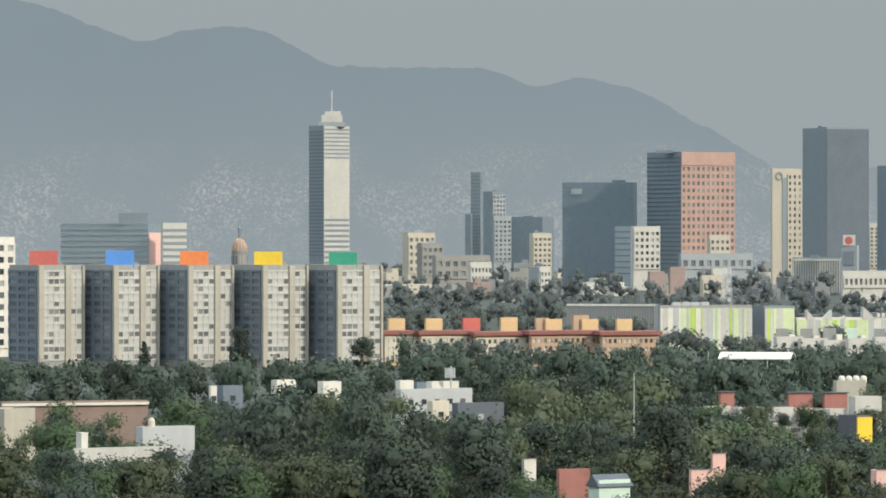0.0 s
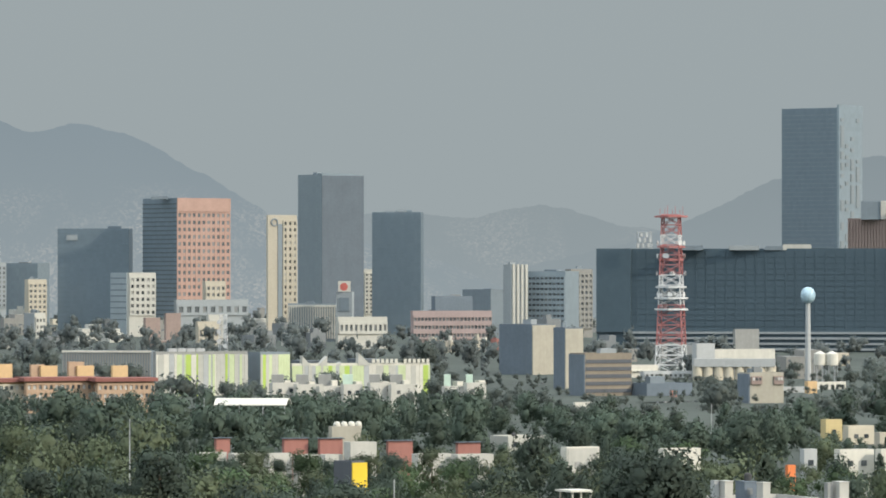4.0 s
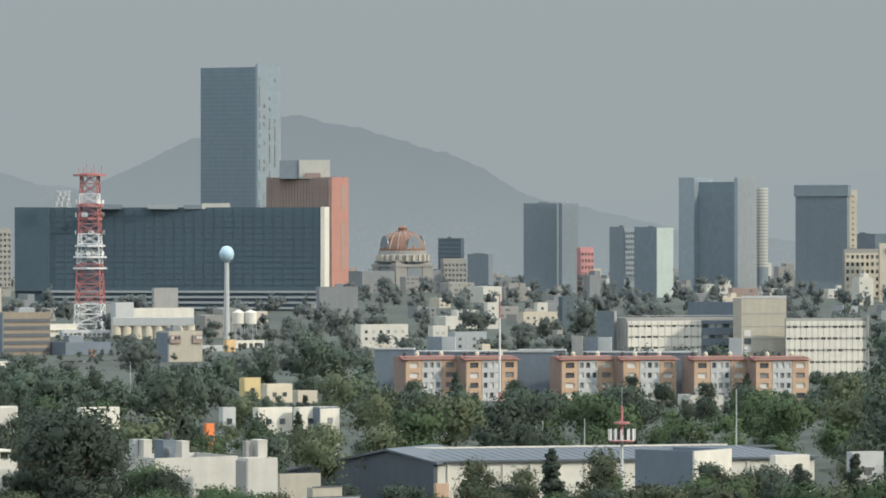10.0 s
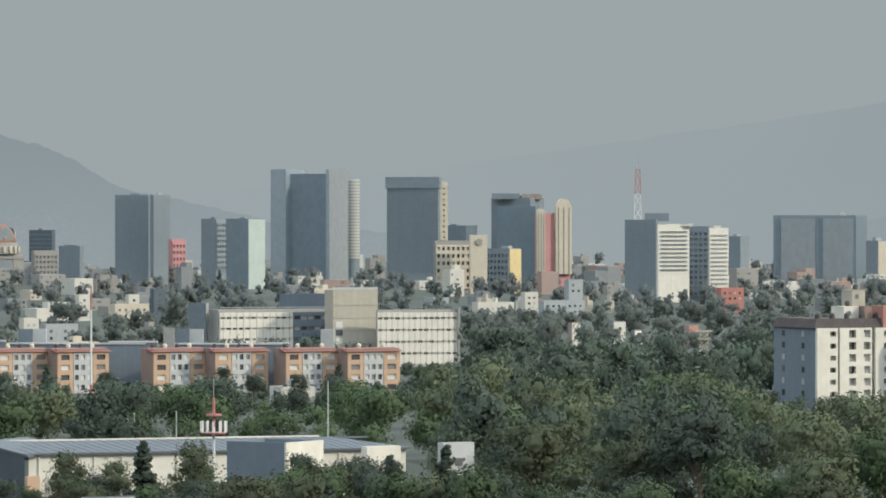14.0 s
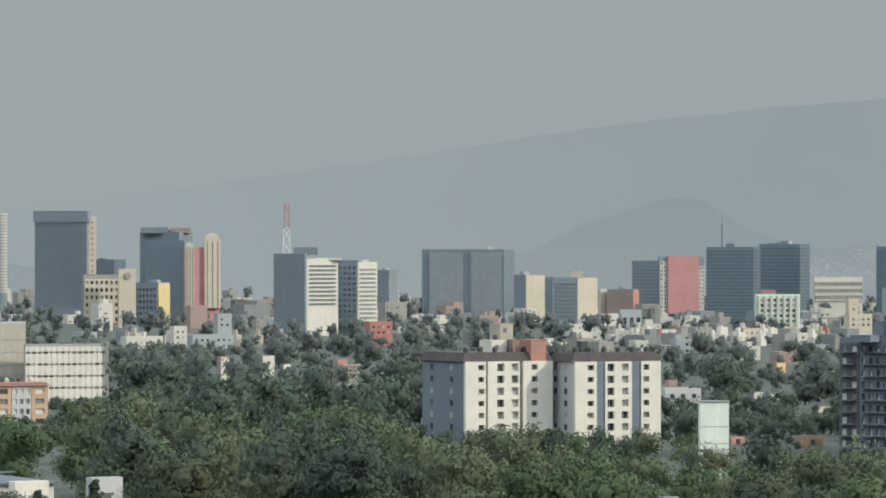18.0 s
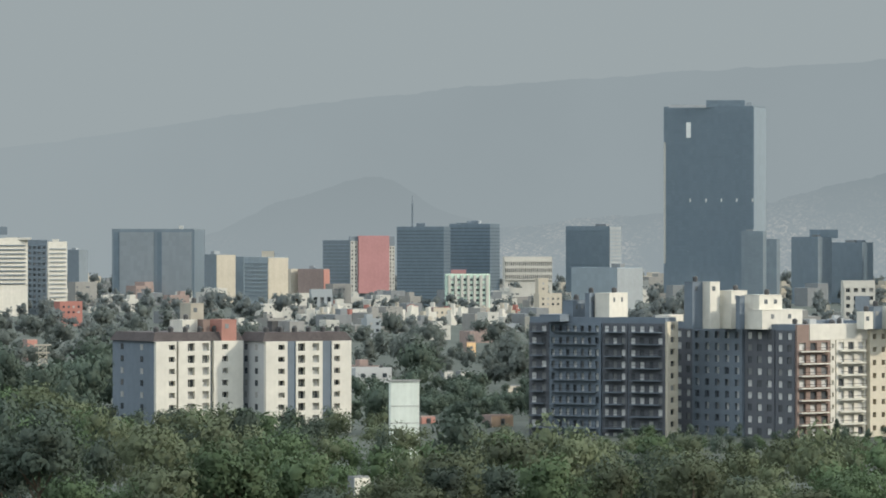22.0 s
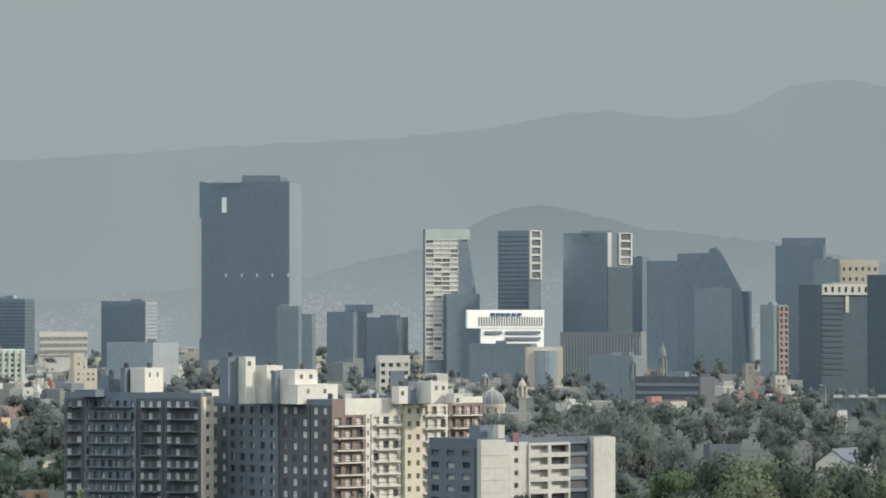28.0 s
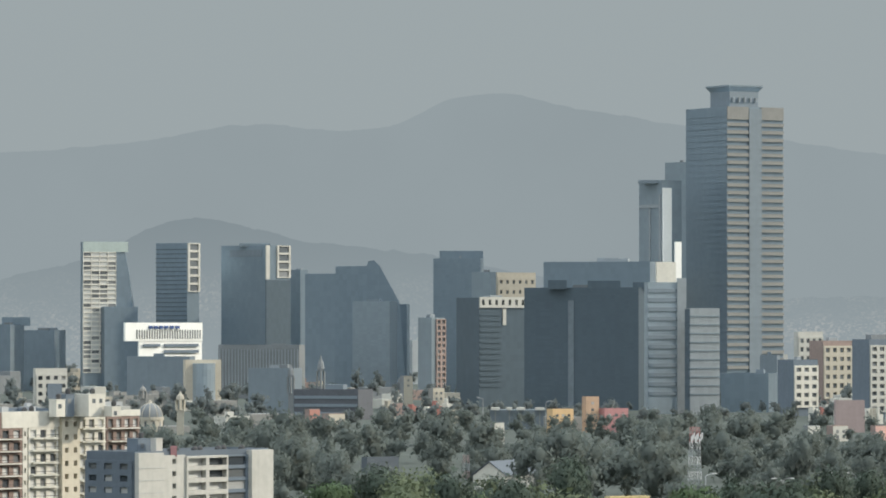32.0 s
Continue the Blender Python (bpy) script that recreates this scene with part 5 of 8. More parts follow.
# white and grey nine-storey pair
for i, (ul, uc, ur) in enumerate(((3225, 3298, 3452), (3452, 3492, 3643))):
    # Blue-grey body paints the shade on the first block's left side.
    t = Tower("apartment_block", "white nine-storey apartment block under a dark tiled mansard", "apartment block", ul, uc, ur, -145, 1016 + 5 * i, 62, BLUE_GREY if i == 0 else PALE_GREY, -276, group="white apartment pair", roof=False)
    z0, n = t.h - 9 * 2.7, 9
    # window columns: from, to, centre, width and height in metres
    cols = ((0.0, 0.232, 0.18, 1.5, 1.15), (0.255, 0.48, 0.40, 1.75, 1.7), (0.48, 0.62, 0.565, 1.75, 1.7), (0.66, 1.0, 0.79, 1.5, 1.2)) if i == 0 else ((0.0, 0.25, 0.18, 1.6, 1.15), (0.35, 0.49, 0.415, 1.75, 1.7), (0.49, 0.66, 0.58, 1.75, 1.6), (0.77, 1.0, 0.83, 1.5, 1.2))
    for k, (a, b, c, w, hgt) in enumerate(cols):
        half = min(c - a, b - c) * t.lr
        t.grid("R", t.lr * c - half, t.lr * c + half, z0, t.h, 1, n, w / (2 * half), hgt / 2.7, WHITE, LIT_GLASS if k == 2 else GLASS, 1.0)
        for e0, e1 in ((a * t.lr, t.lr * c - half), (t.lr * c + half, b * t.lr)):
            if e1 - e0 > 0.05:
                t.plate("wall_panel", "R", e0, e1, z0, t.h, WHITE, 1.0)
        for r in range(n):
            t.plate("window_bar", "R", t.lr * c - 0.05, t.lr * c + 0.05, z0 + 2.7 * r + 1.35 - hgt / 2, z0 + 2.7 * r + 1.35 + hgt / 2, WHITE, 0.2, "", 0.13)
    if i == 1:
        for a, b in ((0.25, 0.35), (0.66, 0.77)):
            t.plate("grey_strip", "R", t.lr * a, t.lr * b, 0, t.h, BLUE_GREY, 0.7, "grey painted strip")
    t.panes("pane", "L", 1, t.ll, z0, t.h, 2, n, 1.2, 1.3, GLASS)
    eave = Shape()
    o = 0.5
    zt = t.z(-129)
    eave.v = [(-o, -o, t.h), (t.lr + o, -o, t.h), (t.lr + o, t.ll + o, t.h), (-o, t.ll + o, t.h), (0.6, 0.6, zt), (t.lr - 0.6, 0.6, zt), (t.lr - 0.6, t.ll - 0.6, zt), (0.6, t.ll - 0.6, zt)]
    eave.f = [(0, 3, 2, 1), (4, 5, 6, 7), (0, 1, 5, 4), (1, 2, 6, 5), (2, 3, 7, 6), (3, 0, 4, 7)]
    part("mansard_roof", eave, paint("brown_tile_roof", (0.065, 0.055, 0.053), vary=0.3, grain=1.5), t.ob, "dark brown tiled mansard edge")
    for k in range(6):
        part("roof_tank", Shape().ring([(0.6, 0), (0.65, 0.9), (0.3, 1.3)], 10), TAR, t.ob, "", Matrix.Translation((t.lr * (k + 0.5) / 6, 2.5, zt)))
    if i == 0:
        t.top_box("roof_room", 3326, 3375, -131, -109, WHITE, "white rooftop room", 5, 6, square=True)
        t.top_box("roof_room", 3375, 3397, -131, -108, RUST, "brown rooftop room", 5, 6, square=True)
        t.top_box("roof_room", 3396, 3444, -131, -108, DULL_ORANGE, "orange rooftop room", 4.5, 6, square=True)
        t.top_box("roof_room", 3344, 3386, -131, -80, BEIGE, "beige lift tower", 12, 6, square=True)
    else:
        t.top_box("roof_room", 3498, 3517, -131, -111, TAR, "dark rooftop room", 5, 6, square=True)
        t.top_box("roof_room", 3516, 3564, -131, -111, CONCRETE, "grey rooftop room", 4.5, 6, square=True)
t = Tower("water_tower_block", "tall pale concrete tank block, stained", "water tank", 3713, 3716, 3767, -224, 900, 74, PALE_TANK, -301)
t.box("tank_lid", -0.2, t.lr + 0.2, -0.2, t.ll + 0.2, t.h + 0.9, t.h + 1.2, CONCRETE)
for k in range(3):
    t.plate("form_joint", "R", 0, t.lr, 4 + k * 3.4, 4.12 + k * 3.4, CONCRETE, 0.05)

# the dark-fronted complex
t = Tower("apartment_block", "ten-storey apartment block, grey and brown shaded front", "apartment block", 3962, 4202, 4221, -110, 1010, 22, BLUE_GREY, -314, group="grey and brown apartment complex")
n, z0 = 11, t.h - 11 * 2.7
# Brown and blue-grey bays hold this front's shade in their wall colour.
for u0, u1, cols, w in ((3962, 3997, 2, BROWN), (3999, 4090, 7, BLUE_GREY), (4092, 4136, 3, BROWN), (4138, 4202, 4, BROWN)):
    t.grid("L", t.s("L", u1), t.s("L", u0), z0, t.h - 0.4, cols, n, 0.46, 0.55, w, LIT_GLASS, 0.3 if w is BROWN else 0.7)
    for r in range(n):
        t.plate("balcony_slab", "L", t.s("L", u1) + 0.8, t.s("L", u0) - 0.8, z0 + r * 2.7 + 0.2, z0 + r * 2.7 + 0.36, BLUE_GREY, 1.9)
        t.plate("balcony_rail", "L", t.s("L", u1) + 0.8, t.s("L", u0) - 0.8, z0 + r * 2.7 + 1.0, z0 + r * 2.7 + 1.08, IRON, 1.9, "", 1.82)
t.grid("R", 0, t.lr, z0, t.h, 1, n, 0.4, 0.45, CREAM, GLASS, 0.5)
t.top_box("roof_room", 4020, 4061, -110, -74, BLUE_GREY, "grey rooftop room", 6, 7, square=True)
# Blue-grey box paints the shaded left side of the white lift tower.
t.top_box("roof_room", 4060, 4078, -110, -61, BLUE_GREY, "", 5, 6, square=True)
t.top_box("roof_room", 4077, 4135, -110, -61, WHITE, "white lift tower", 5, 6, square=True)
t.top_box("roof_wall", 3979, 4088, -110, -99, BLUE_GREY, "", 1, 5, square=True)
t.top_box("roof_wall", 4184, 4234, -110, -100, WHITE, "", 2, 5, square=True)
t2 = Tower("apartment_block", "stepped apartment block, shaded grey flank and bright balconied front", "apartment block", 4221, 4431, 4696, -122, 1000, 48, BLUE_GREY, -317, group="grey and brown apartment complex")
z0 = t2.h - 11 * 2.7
# Left-face brick is a shade-darkened copy of the RUST on the right face.
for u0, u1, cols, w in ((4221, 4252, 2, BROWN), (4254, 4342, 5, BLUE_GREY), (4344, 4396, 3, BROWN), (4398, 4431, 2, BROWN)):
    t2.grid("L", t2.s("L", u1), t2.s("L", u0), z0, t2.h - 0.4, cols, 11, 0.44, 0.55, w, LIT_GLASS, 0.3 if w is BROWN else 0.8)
for u0, u1, cols, w, gl in ((4431, 4489, 3, RUST, LIT_GLASS), (4490, 4498, 1, WHITE, GLASS), (4500, 4552, 3, WHITE, LIT_GLASS), (4554, 4585, 2, CREAM, GLASS), (4587, 4635, 3, WHITE, LIT_GLASS), (4637, 4695, 4, RUST, LIT_GLASS)):
    s0, s1 = t2.s("R", u0), t2.s("R", u1)
    ztop = t2.h - (2.6 if u0 < 4548 else 0.5)
    step = (ztop - z0) / 10
    t2.grid("R", s0, s1, z0, ztop, cols, 10, 0.6 if gl is LIT_GLASS else 0.4, 0.62 if gl is LIT_GLASS else 0.4, w, gl, 0.6 if w is not CREAM else 1.6)
    if gl is LIT_GLASS:
        for r in range(10):
            t2.plate("balcony_slab", "R", s0 + 0.6, s1 - 0.6, z0 + r * step + 0.1, z0 + r * step + 0.35, WHITE, 1.6)
            t2.plate("balcony_rail", "R", s0 + 0.6, s1 - 0.6, z0 + r * step + 1.0, z0 + r * step + 1.12, IRON, 1.6, "", 1.5)
# Blue-grey boxes are added as the shaded left sides of white ones.
for u0, u1, v, mt, lab, back in ((4235, 4268, -41, BLUE_GREY, "grey lift tower", 8), (4267, 4298, -41, WHITE, "white lift tower", 8), (4296, 4346, -57, WHITE, "white rooftop room", 9),
                                 (4326, 4342, -66, BLUE_GREY, "", 4), (4341, 4408, -64, WHITE, "white rooftop room", 4), (4346, 4444, -90, WHITE, "white rooftop storey", 1),
                                 (4396, 4455, -116, BLUE_GREY, "grey rooftop storey", 0), (4455, 4544, -116, WHITE, "white rooftop storey", 3), (4539, 4568, -94, WHITE, "", 6), (4556, 4584, -85, BLUE_GREY, "", 9), (4584, 4639, -85, WHITE, "white lift tower", 9), (4636, 4666, -107, WHITE, "", 9)):
    t2.top_box("roof_room", u0, u1, -124, v, mt, lab, back, 5, square=True)
t2.plate("top_storey", "R", t2.s("R", 4453), t2.s("R", 4554), t2.h - 2.6, t2.h + 1.0, WHITE, 0.7, "white blank top storey")
t2.plate("top_storey", "R", 0, t2.s("R", 4452), t2.h - 2.6, t2.h + 0.9, RUST, 0.6, "brick top storey")
t2.plate("coping", "R", t2.s("R", 4554), t2.lr, t2.h - 0.4, t2.h + 1.0, WHITE, 0.7)
for k, (x, y) in enumerate(((0.15, 0.4), (0.3, 0.3), (0.52, 0.35), (0.66, 0.2), (0.8, 0.3), (0.93, 0.25))):
    part("roof_tank", Shape().ring([(0.7, 0), (0.75, 1.1), (0.3, 1.6)], 10), TAR, t2.ob, "black plastic water tank", Matrix.Translation((t2.lr * x, t2.ll * y, t2.h)))
    t2.box("roof_hut", t2.lr * x + 1.5, t2.lr * x + 3.5, t2.ll * y, t2.ll * y + 2, t2.h, t2.h + 1.8, PALE_GREY)
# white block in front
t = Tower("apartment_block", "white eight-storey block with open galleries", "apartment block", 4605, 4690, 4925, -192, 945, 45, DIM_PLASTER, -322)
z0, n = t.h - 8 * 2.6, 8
# Left wall is dim blue-grey, its shade put into the colour.
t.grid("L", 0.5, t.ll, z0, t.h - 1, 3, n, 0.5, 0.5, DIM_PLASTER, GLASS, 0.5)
sx = [t.s("R", u) for u in (4690, 4734, 4773, 4846, 4887, 4925)]
t.plate("white_wall", "R", sx[0], sx[1], 0, t.h + 0.6, WASHED, 1.2, "white plaster wall")
t.grid("R", sx[1], sx[2], z0, t.h, 1, n, 0.18, 0.4, WASHED, GLASS, 1.0)
t.grid("R", sx[2], sx[3], z0, t.h - 0.3, 2, n, 0.84, 0.62, WASHED, LIT_GLASS, 1.5)
# Gallery bay in blue-grey: the recess's shade put into the wall colour.
t.grid("R", sx[3], sx[4], z0, t.h - 0.3, 1, n, 0.8, 0.7, BLUE_GREY, GLASS, 0.5)
t.plate("white_wall", "R", sx[4], sx[5], 0, t.h + 0.6, WASHED, 1.6, "white plaster wall")
for r in range(n):
    t.plate("floor_line", "R", sx[0], sx[1], z0 + r * 2.6, z0 + r * 2.6 + 0.12, PALE_GREY, 1.28)
# The blue-grey box is this lift tower's side, shade in its colour.
t.top_box("lift_tower", 4676, 4719, -194, -164, BLUE_GREY, "grey lift tower", 6, 5, square=True)
t.top_box("lift_tower", 4718, 4739, -194, -163, WASHED, "white lift tower", 5, 5, square=True)
t.top_box("roof_pump", 4753, 4764, -194, -176, ROSE, "pink painted roof hut", 3, 2)
for k in range(7):
    part("roof_tank", Shape().ring([(0.7, 0), (0.75, 1.1), (0.3, 1.6)], 10), TAR, t.ob, "black plastic water tank", Matrix.Translation((t.lr * (0.36 + 0.09 * k), 4 + (k % 2) * 2, t.h)))

# orange brick walk-ups
for i, (x0, xc, x1, dark) in enumerate(((155, 158, 249, 0), (262, 265, 355, 0), (431, 434, 527, 0), (540, 543, 636, 0), (665, 668, 761, 0), (774, 777, 869, 0))):
    u0 = (1851, 1958, 2127, 2236, 2361, 2470)[i]
    w = (93, 91, 94, 94, 94, 93)[i]
    t = Tower("walkup_flats", "five-storey orange brick walk-up flats with a red tiled edge", "apartment block", u0 - 20, u0 + 1, u0 + w, -188, 1190, 66, RUST, -244, group="orange brick walk-ups")
    z0 = t.h - 5 * 2.65
    for a, b, cols, fw, m1, gl in ((0.0, 0.30, 1, 0.55, BRICK, LIT_GLASS), (0.31, 0.68, 3, 0.6, PALE_GREY, LIT_GLASS), (0.69, 1.0, 1, 0.55, BRICK, LIT_GLASS)):
        t.grid("R", t.lr * a, t.lr * b, z0, t.h, cols, 5, fw, 0.52, m1, gl, 0.45)
    roofm = Shape()
    roofm.v = [(-0.8, -1.0, t.h + 0.1), (t.lr + 0.8, -1.0, t.h + 0.1), (t.lr + 0.3, 3.5, t.h + 1.1), (-0.3, 3.5, t.h + 1.1), (-0.3, 3.5, t.h + 0.1), (t.lr + 0.3, 3.5, t.h + 0.1)]
    roofm.f = [(0, 1, 2, 3), (0, 4, 5, 1), (3, 2, 5, 4), (0, 3, 4), (1, 5, 2)]
    part("tiled_edge", roofm, TERRACOTTA, t.ob, "sloping red tiled roof edge")
    for k in range(4):
        part("roof_tank", Shape().ring([(0.55, 0), (0.6, 0.9), (0.25, 1.3)], 10), CREAM if k % 2 else TAR, t.ob, "", Matrix.Translation((t.lr * (k + 0.6) / 4.3, 5.0, t.h + 0.85)))
# Stair blocks are blue-grey to paint in their shade.
for u0, u1, v in ((1797, 1869, -175), (2051, 2136, -177), (2328, 2368, -180), (1869, 2116, -180), (2166, 2356, -181)):
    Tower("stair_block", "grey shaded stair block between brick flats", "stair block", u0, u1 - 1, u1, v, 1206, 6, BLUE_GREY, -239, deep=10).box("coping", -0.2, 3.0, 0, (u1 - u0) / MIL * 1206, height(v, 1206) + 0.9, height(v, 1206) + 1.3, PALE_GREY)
# Blue-grey houses are coloured as shaded sides of their pale neighbours.
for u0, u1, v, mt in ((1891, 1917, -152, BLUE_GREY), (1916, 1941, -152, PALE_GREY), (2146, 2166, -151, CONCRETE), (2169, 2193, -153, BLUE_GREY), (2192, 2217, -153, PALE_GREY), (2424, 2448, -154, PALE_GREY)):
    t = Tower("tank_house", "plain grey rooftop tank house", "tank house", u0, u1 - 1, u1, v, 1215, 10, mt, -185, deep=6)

# hospital
t = Tower("hospital", "long white clinic with strip windows", "hospital", 2224, 2243, 2448, -118, 1420, 72, CONCRETE, -178)
z0 = t.h - 17
t.grid("R", t.s("R", 2245), t.s("R", 2374), z0, t.h, 12, 5, 0.8, 0.2, WHITE, LIT_GLASS, 0.6)
t.grid("R", t.s("R", 2376), t.lr, z0, t.h, 6, 5, 0.82, 0.34, BLUE_GREY, GLASS, 0.4)
t.fins("R", t.s("R", 2245), t.s("R", 2374), z0, t.h, 11, 0.14, CONCRETE, 0.66, "panel_joint")
t.box("roof_rail", t.s("R", 2245), t.lr, -0.1, 0.05, t.h + 1.5, t.h + 1.65, GALV)
t = Tower("clinic_end", "dark concrete end block of a clinic", "hospital", 2191, 2222, 2226, -106, 1424, 20, CONCRETE, -178)
# Plate darker than the concrete puts shade into the end wall's colour.
t.plate("dark_wall", "L", 0, t.ll, 0, t.h + 0.9, SEAM, 0.4, "dark shaded end wall")
t = Tower("hospital_stair", "tall beige brick stair tower of the clinic", "stair tower", 2431, 2446, 2525, -83, 1415, 70, BEIGE, -180)
for k in range(4):
    t.plate("joint", "R", 0, t.lr, t.h - 4 - 4 * k, t.h - 3.8 - 4 * k, CONCRETE, 0.08)
t.panes("pane", "R", 0.6, 3.4, t.z(-175), t.z(-132), 1, 3, 2.2, 1.9, LIT_GLASS)
t.box("roof_rail", 0, t.lr, -0.1, 0.1, t.h + 0.9, t.h + 1.7, GALV)
t = Tower("hospital", "white clinic wing with strip windows", "hospital", 2522, 2524, 2668, -118, 1412, 74, CONCRETE, -220)
t.grid("R", 0, t.lr * 0.98, t.h - 22, t.h, 14, 6, 0.8, 0.2, WHITE, LIT_GLASS, 0.6)
t.fins("R", 0, t.lr * 0.98, t.h - 22, t.h, 14, 0.14, CONCRETE, 0.66, "panel_joint")
t.plate("dark_end", "R", t.lr * 0.98, t.lr, 0, t.h + 1.5, CONCRETE, 1.5, "dark concrete end wall")
t = Tower("clinic_annex", "dark grey rear block of the clinic", "hospital", 2351, 2431, 2448, -90, 1470, 20, BLUE_GREY, -115)

# ---- orange flats, striped mall, factory ----
for k, (u0, u1, v, mt) in enumerate(((-104, -39, -152, OCHRE), (-39, 58, -152, OCHRE), (58, 154, -154, OCHRE), (156, 281, -152, BRICK), (281, 381, -153, BRICK))):
    t = Tower("low_flats", "low ochre flats under terracotta roofs", "apartment block", u0 - 4, u0, u1, v, 1450, 72, mt, -177, group="ochre flats")
    t.grid("R", 0, t.lr, 1.5, t.h - 0.5, max(4, int((u1 - u0) / 9)), 3, 0.55, 0.5, CREAM if k < 3 else mt, LIT_GLASS, 0.5)
    part("tile_roof", Shape().box(-1, t.lr + 1, -1.2, 10, t.h + 0.1, t.h + 1.3), TERRACOTTA, t.ob, "terracotta tiled roof")
for u0, u1, v, mt in ((-99, -67, -128, OCHRE), (-33, -1, -128, OCHRE), (33, 66, -127, RED), (100, 132, -126, OCHRE), (162, 188, -127, BRICK), (179, 211, -129, OCHRE), (228, 258, -122, BRICK), (243, 275, -129, OCHRE), (305, 335, -129, OCHRE)):
    Tower("tank_house", "ochre rooftop tank house", "tank house", u0, u0 + 3, u1, v, 1475, 66, mt, -151, deep=6)
t = Tower("shopping_mall", "shopping mall clad in white, lime and green upright panels", "shopping mall", 379, 384, 546, -104, 1650, 74, CONCRETE, -165)
r5 = random.Random(3)
x, panels = 0.0, (FAR_WHITE, WHITE, PALE_LIME, LIME, PALE_GREY, PALE_LIME, FAR_WHITE)
while x < t.lr - 0.4:
    w = min(r5.choice((0.6, 0.9, 1.4, 2.0)), t.lr - x)
    t.plate("panel", "R", x + 0.03, x + w - 0.03, 0, t.h - r5.random() * 0.3, r5.choice(panels), 0.4 + 0.15 * r5.random())
    x += w
for k in range(4):
    part("chiller", Shape().box(-1.6, 1.6, -1.2, 1.2, 0, 2.0), GALV, t.ob, "grey rooftop chiller", Matrix.Translation((t.lr * (0.2 + 0.1 * k), 3, t.h)))
t = Tower("mall_hall", "dark corrugated hall with vertical ribs and a bright roof edge", "shopping mall", 219, 376, 382, -102, 1670, 10, SLATE, -134)
t.fins("L", 0, t.ll, 0, t.h, 34, 0.5, CONCRETE, 0.4, "rib")
t.plate("roof_edge", "L", 0, t.ll, t.h + 0.2, t.h + 0.9, WHITE, 0.6, "bright metal roof edge")
t = Tower("shopping_mall", "mall wing with striped panels", "shopping mall", 546, 568, 621, -105, 1660, 55, SLATE, -159)
x = 0.0
while x < t.lr - 0.4:
    w = min(r5.choice((0.6, 0.9, 1.4)), t.lr - x)
    t.plate("panel", "R", x + 0.03, x + w - 0.03, 0, t.h, r5.choice(panels), 0.5)
    x += w
t = Tower("shopping_mall", "mall front with white pointed gables over striped panels", "shopping mall", 621, 624, 868, -125, 1670, 74, WHITE, -154)
x = 0.0
while x < t.lr - 0.4:
    w = min(r5.choice((0.9, 1.4, 2.0)), t.lr - x)
    t.plate("panel", "R", x + 0.03, x + w - 0.03, 0, t.h, r5.choice(panels), 0.5)
    x += w
for u0, u1, v in ((642, 657, -107), (669, 686, -108), (701, 710, -118), (741, 764, -102)):
    s0, s1, zt = t.s("R", u0), t.s("R", u1), t.z(v)
    g = Shape()
    lead = s0 if u0 < 666 else s1 if u0 < 736 else s0
    g.v = [(s0, -0.6, t.h), (s1, -0.6, t.h), (lead, -0.6, zt), (s0, 3, t.h), (s1, 3, t.h), (lead, 3, zt)]
    g.f = [(0, 1, 2), (3, 5, 4), (0, 3, 4, 1), (1, 4, 5, 2), (2, 5, 3, 0)]
    part("gable", g, FAR_WHITE, t.ob, "white pointed gable")
    t.box("gable_hall", min(s0, s1), max(s0, s1) + 4, 3.1, 14, t.h, (t.h + zt) / 2, TIN)
for k, u in enumerate(range(765, 866, 8)):
    if k not in (6,):
        t.plate("sign_bar", "R", t.s("R", u), t.s("R", u + 5), t.h + 1.0, t.h + 2.4, WHITE, 0.9, "white sign bar on the roof", 0.6)
# white cube houses in front of the mall
for k, (u0, u1) in enumerate(((590, 610), (633, 653), (673, 694), (763, 780), (800, 820), (895, 905), (934, 944), (716, 732))):
    t = Tower("cube_house", "white cube house with a grey tank tower", "house", u0 - 6, u0, u0 + (46 if k < 5 else 34), -160 - 3 * (k % 3), 1400, 62, WASHED, -176, group="white cube houses", deep=8)
    t.top_box("tank_tower", u0 - 2, u1, -164, -141, MINT if k > 4 else CONCRETE, "grey tank tower", 2, 3)
    t.top_box("roof_room", u0 + 14, u0 + 32, -164, -152 - 2 * (k % 2), WHITE, "white roof room", 2, 4, square=True)
    t.panes("pane", "R", 0.6, t.lr - 0.6, t.h - 5, t.h - 0.4, 2, 2, 1.2, 1.1, GLASS)

# ---- factory, silos, water towers, masts ----
ob, top = mast("telecom_mast", "tall red and white lattice telecom mast with platforms", 1295, 2000, -156, 142, 13, 7.2, 16, [SIGNAL_WHITE, SIGNAL_WHITE, SIGNAL_WHITE, SIGNAL_RED, SIGNAL_RED, SIGNAL_RED, SIGNAL_RED, SIGNAL_WHITE, SIGNAL_WHITE, SIGNAL_WHITE, SIGNAL_RED, SIGNAL_RED, SIGNAL_RED, SIGNAL_WHITE, SIGNAL_RED, SIGNAL_RED], 0)
for z, w in ((0.99, 12), (0.80, 10), (0.72, 9), (0.55, 11), (0.48, 12), (0.41, 12)):
    part("platform", Shape().ring([(w / 1.6, z * top - 0.4), (w / 1.6, z * top + 0.4)], 8), SIGNAL_WHITE if 0.4 < z < 0.7 else SIGNAL_RED, ob)
rr = random.Random(8)
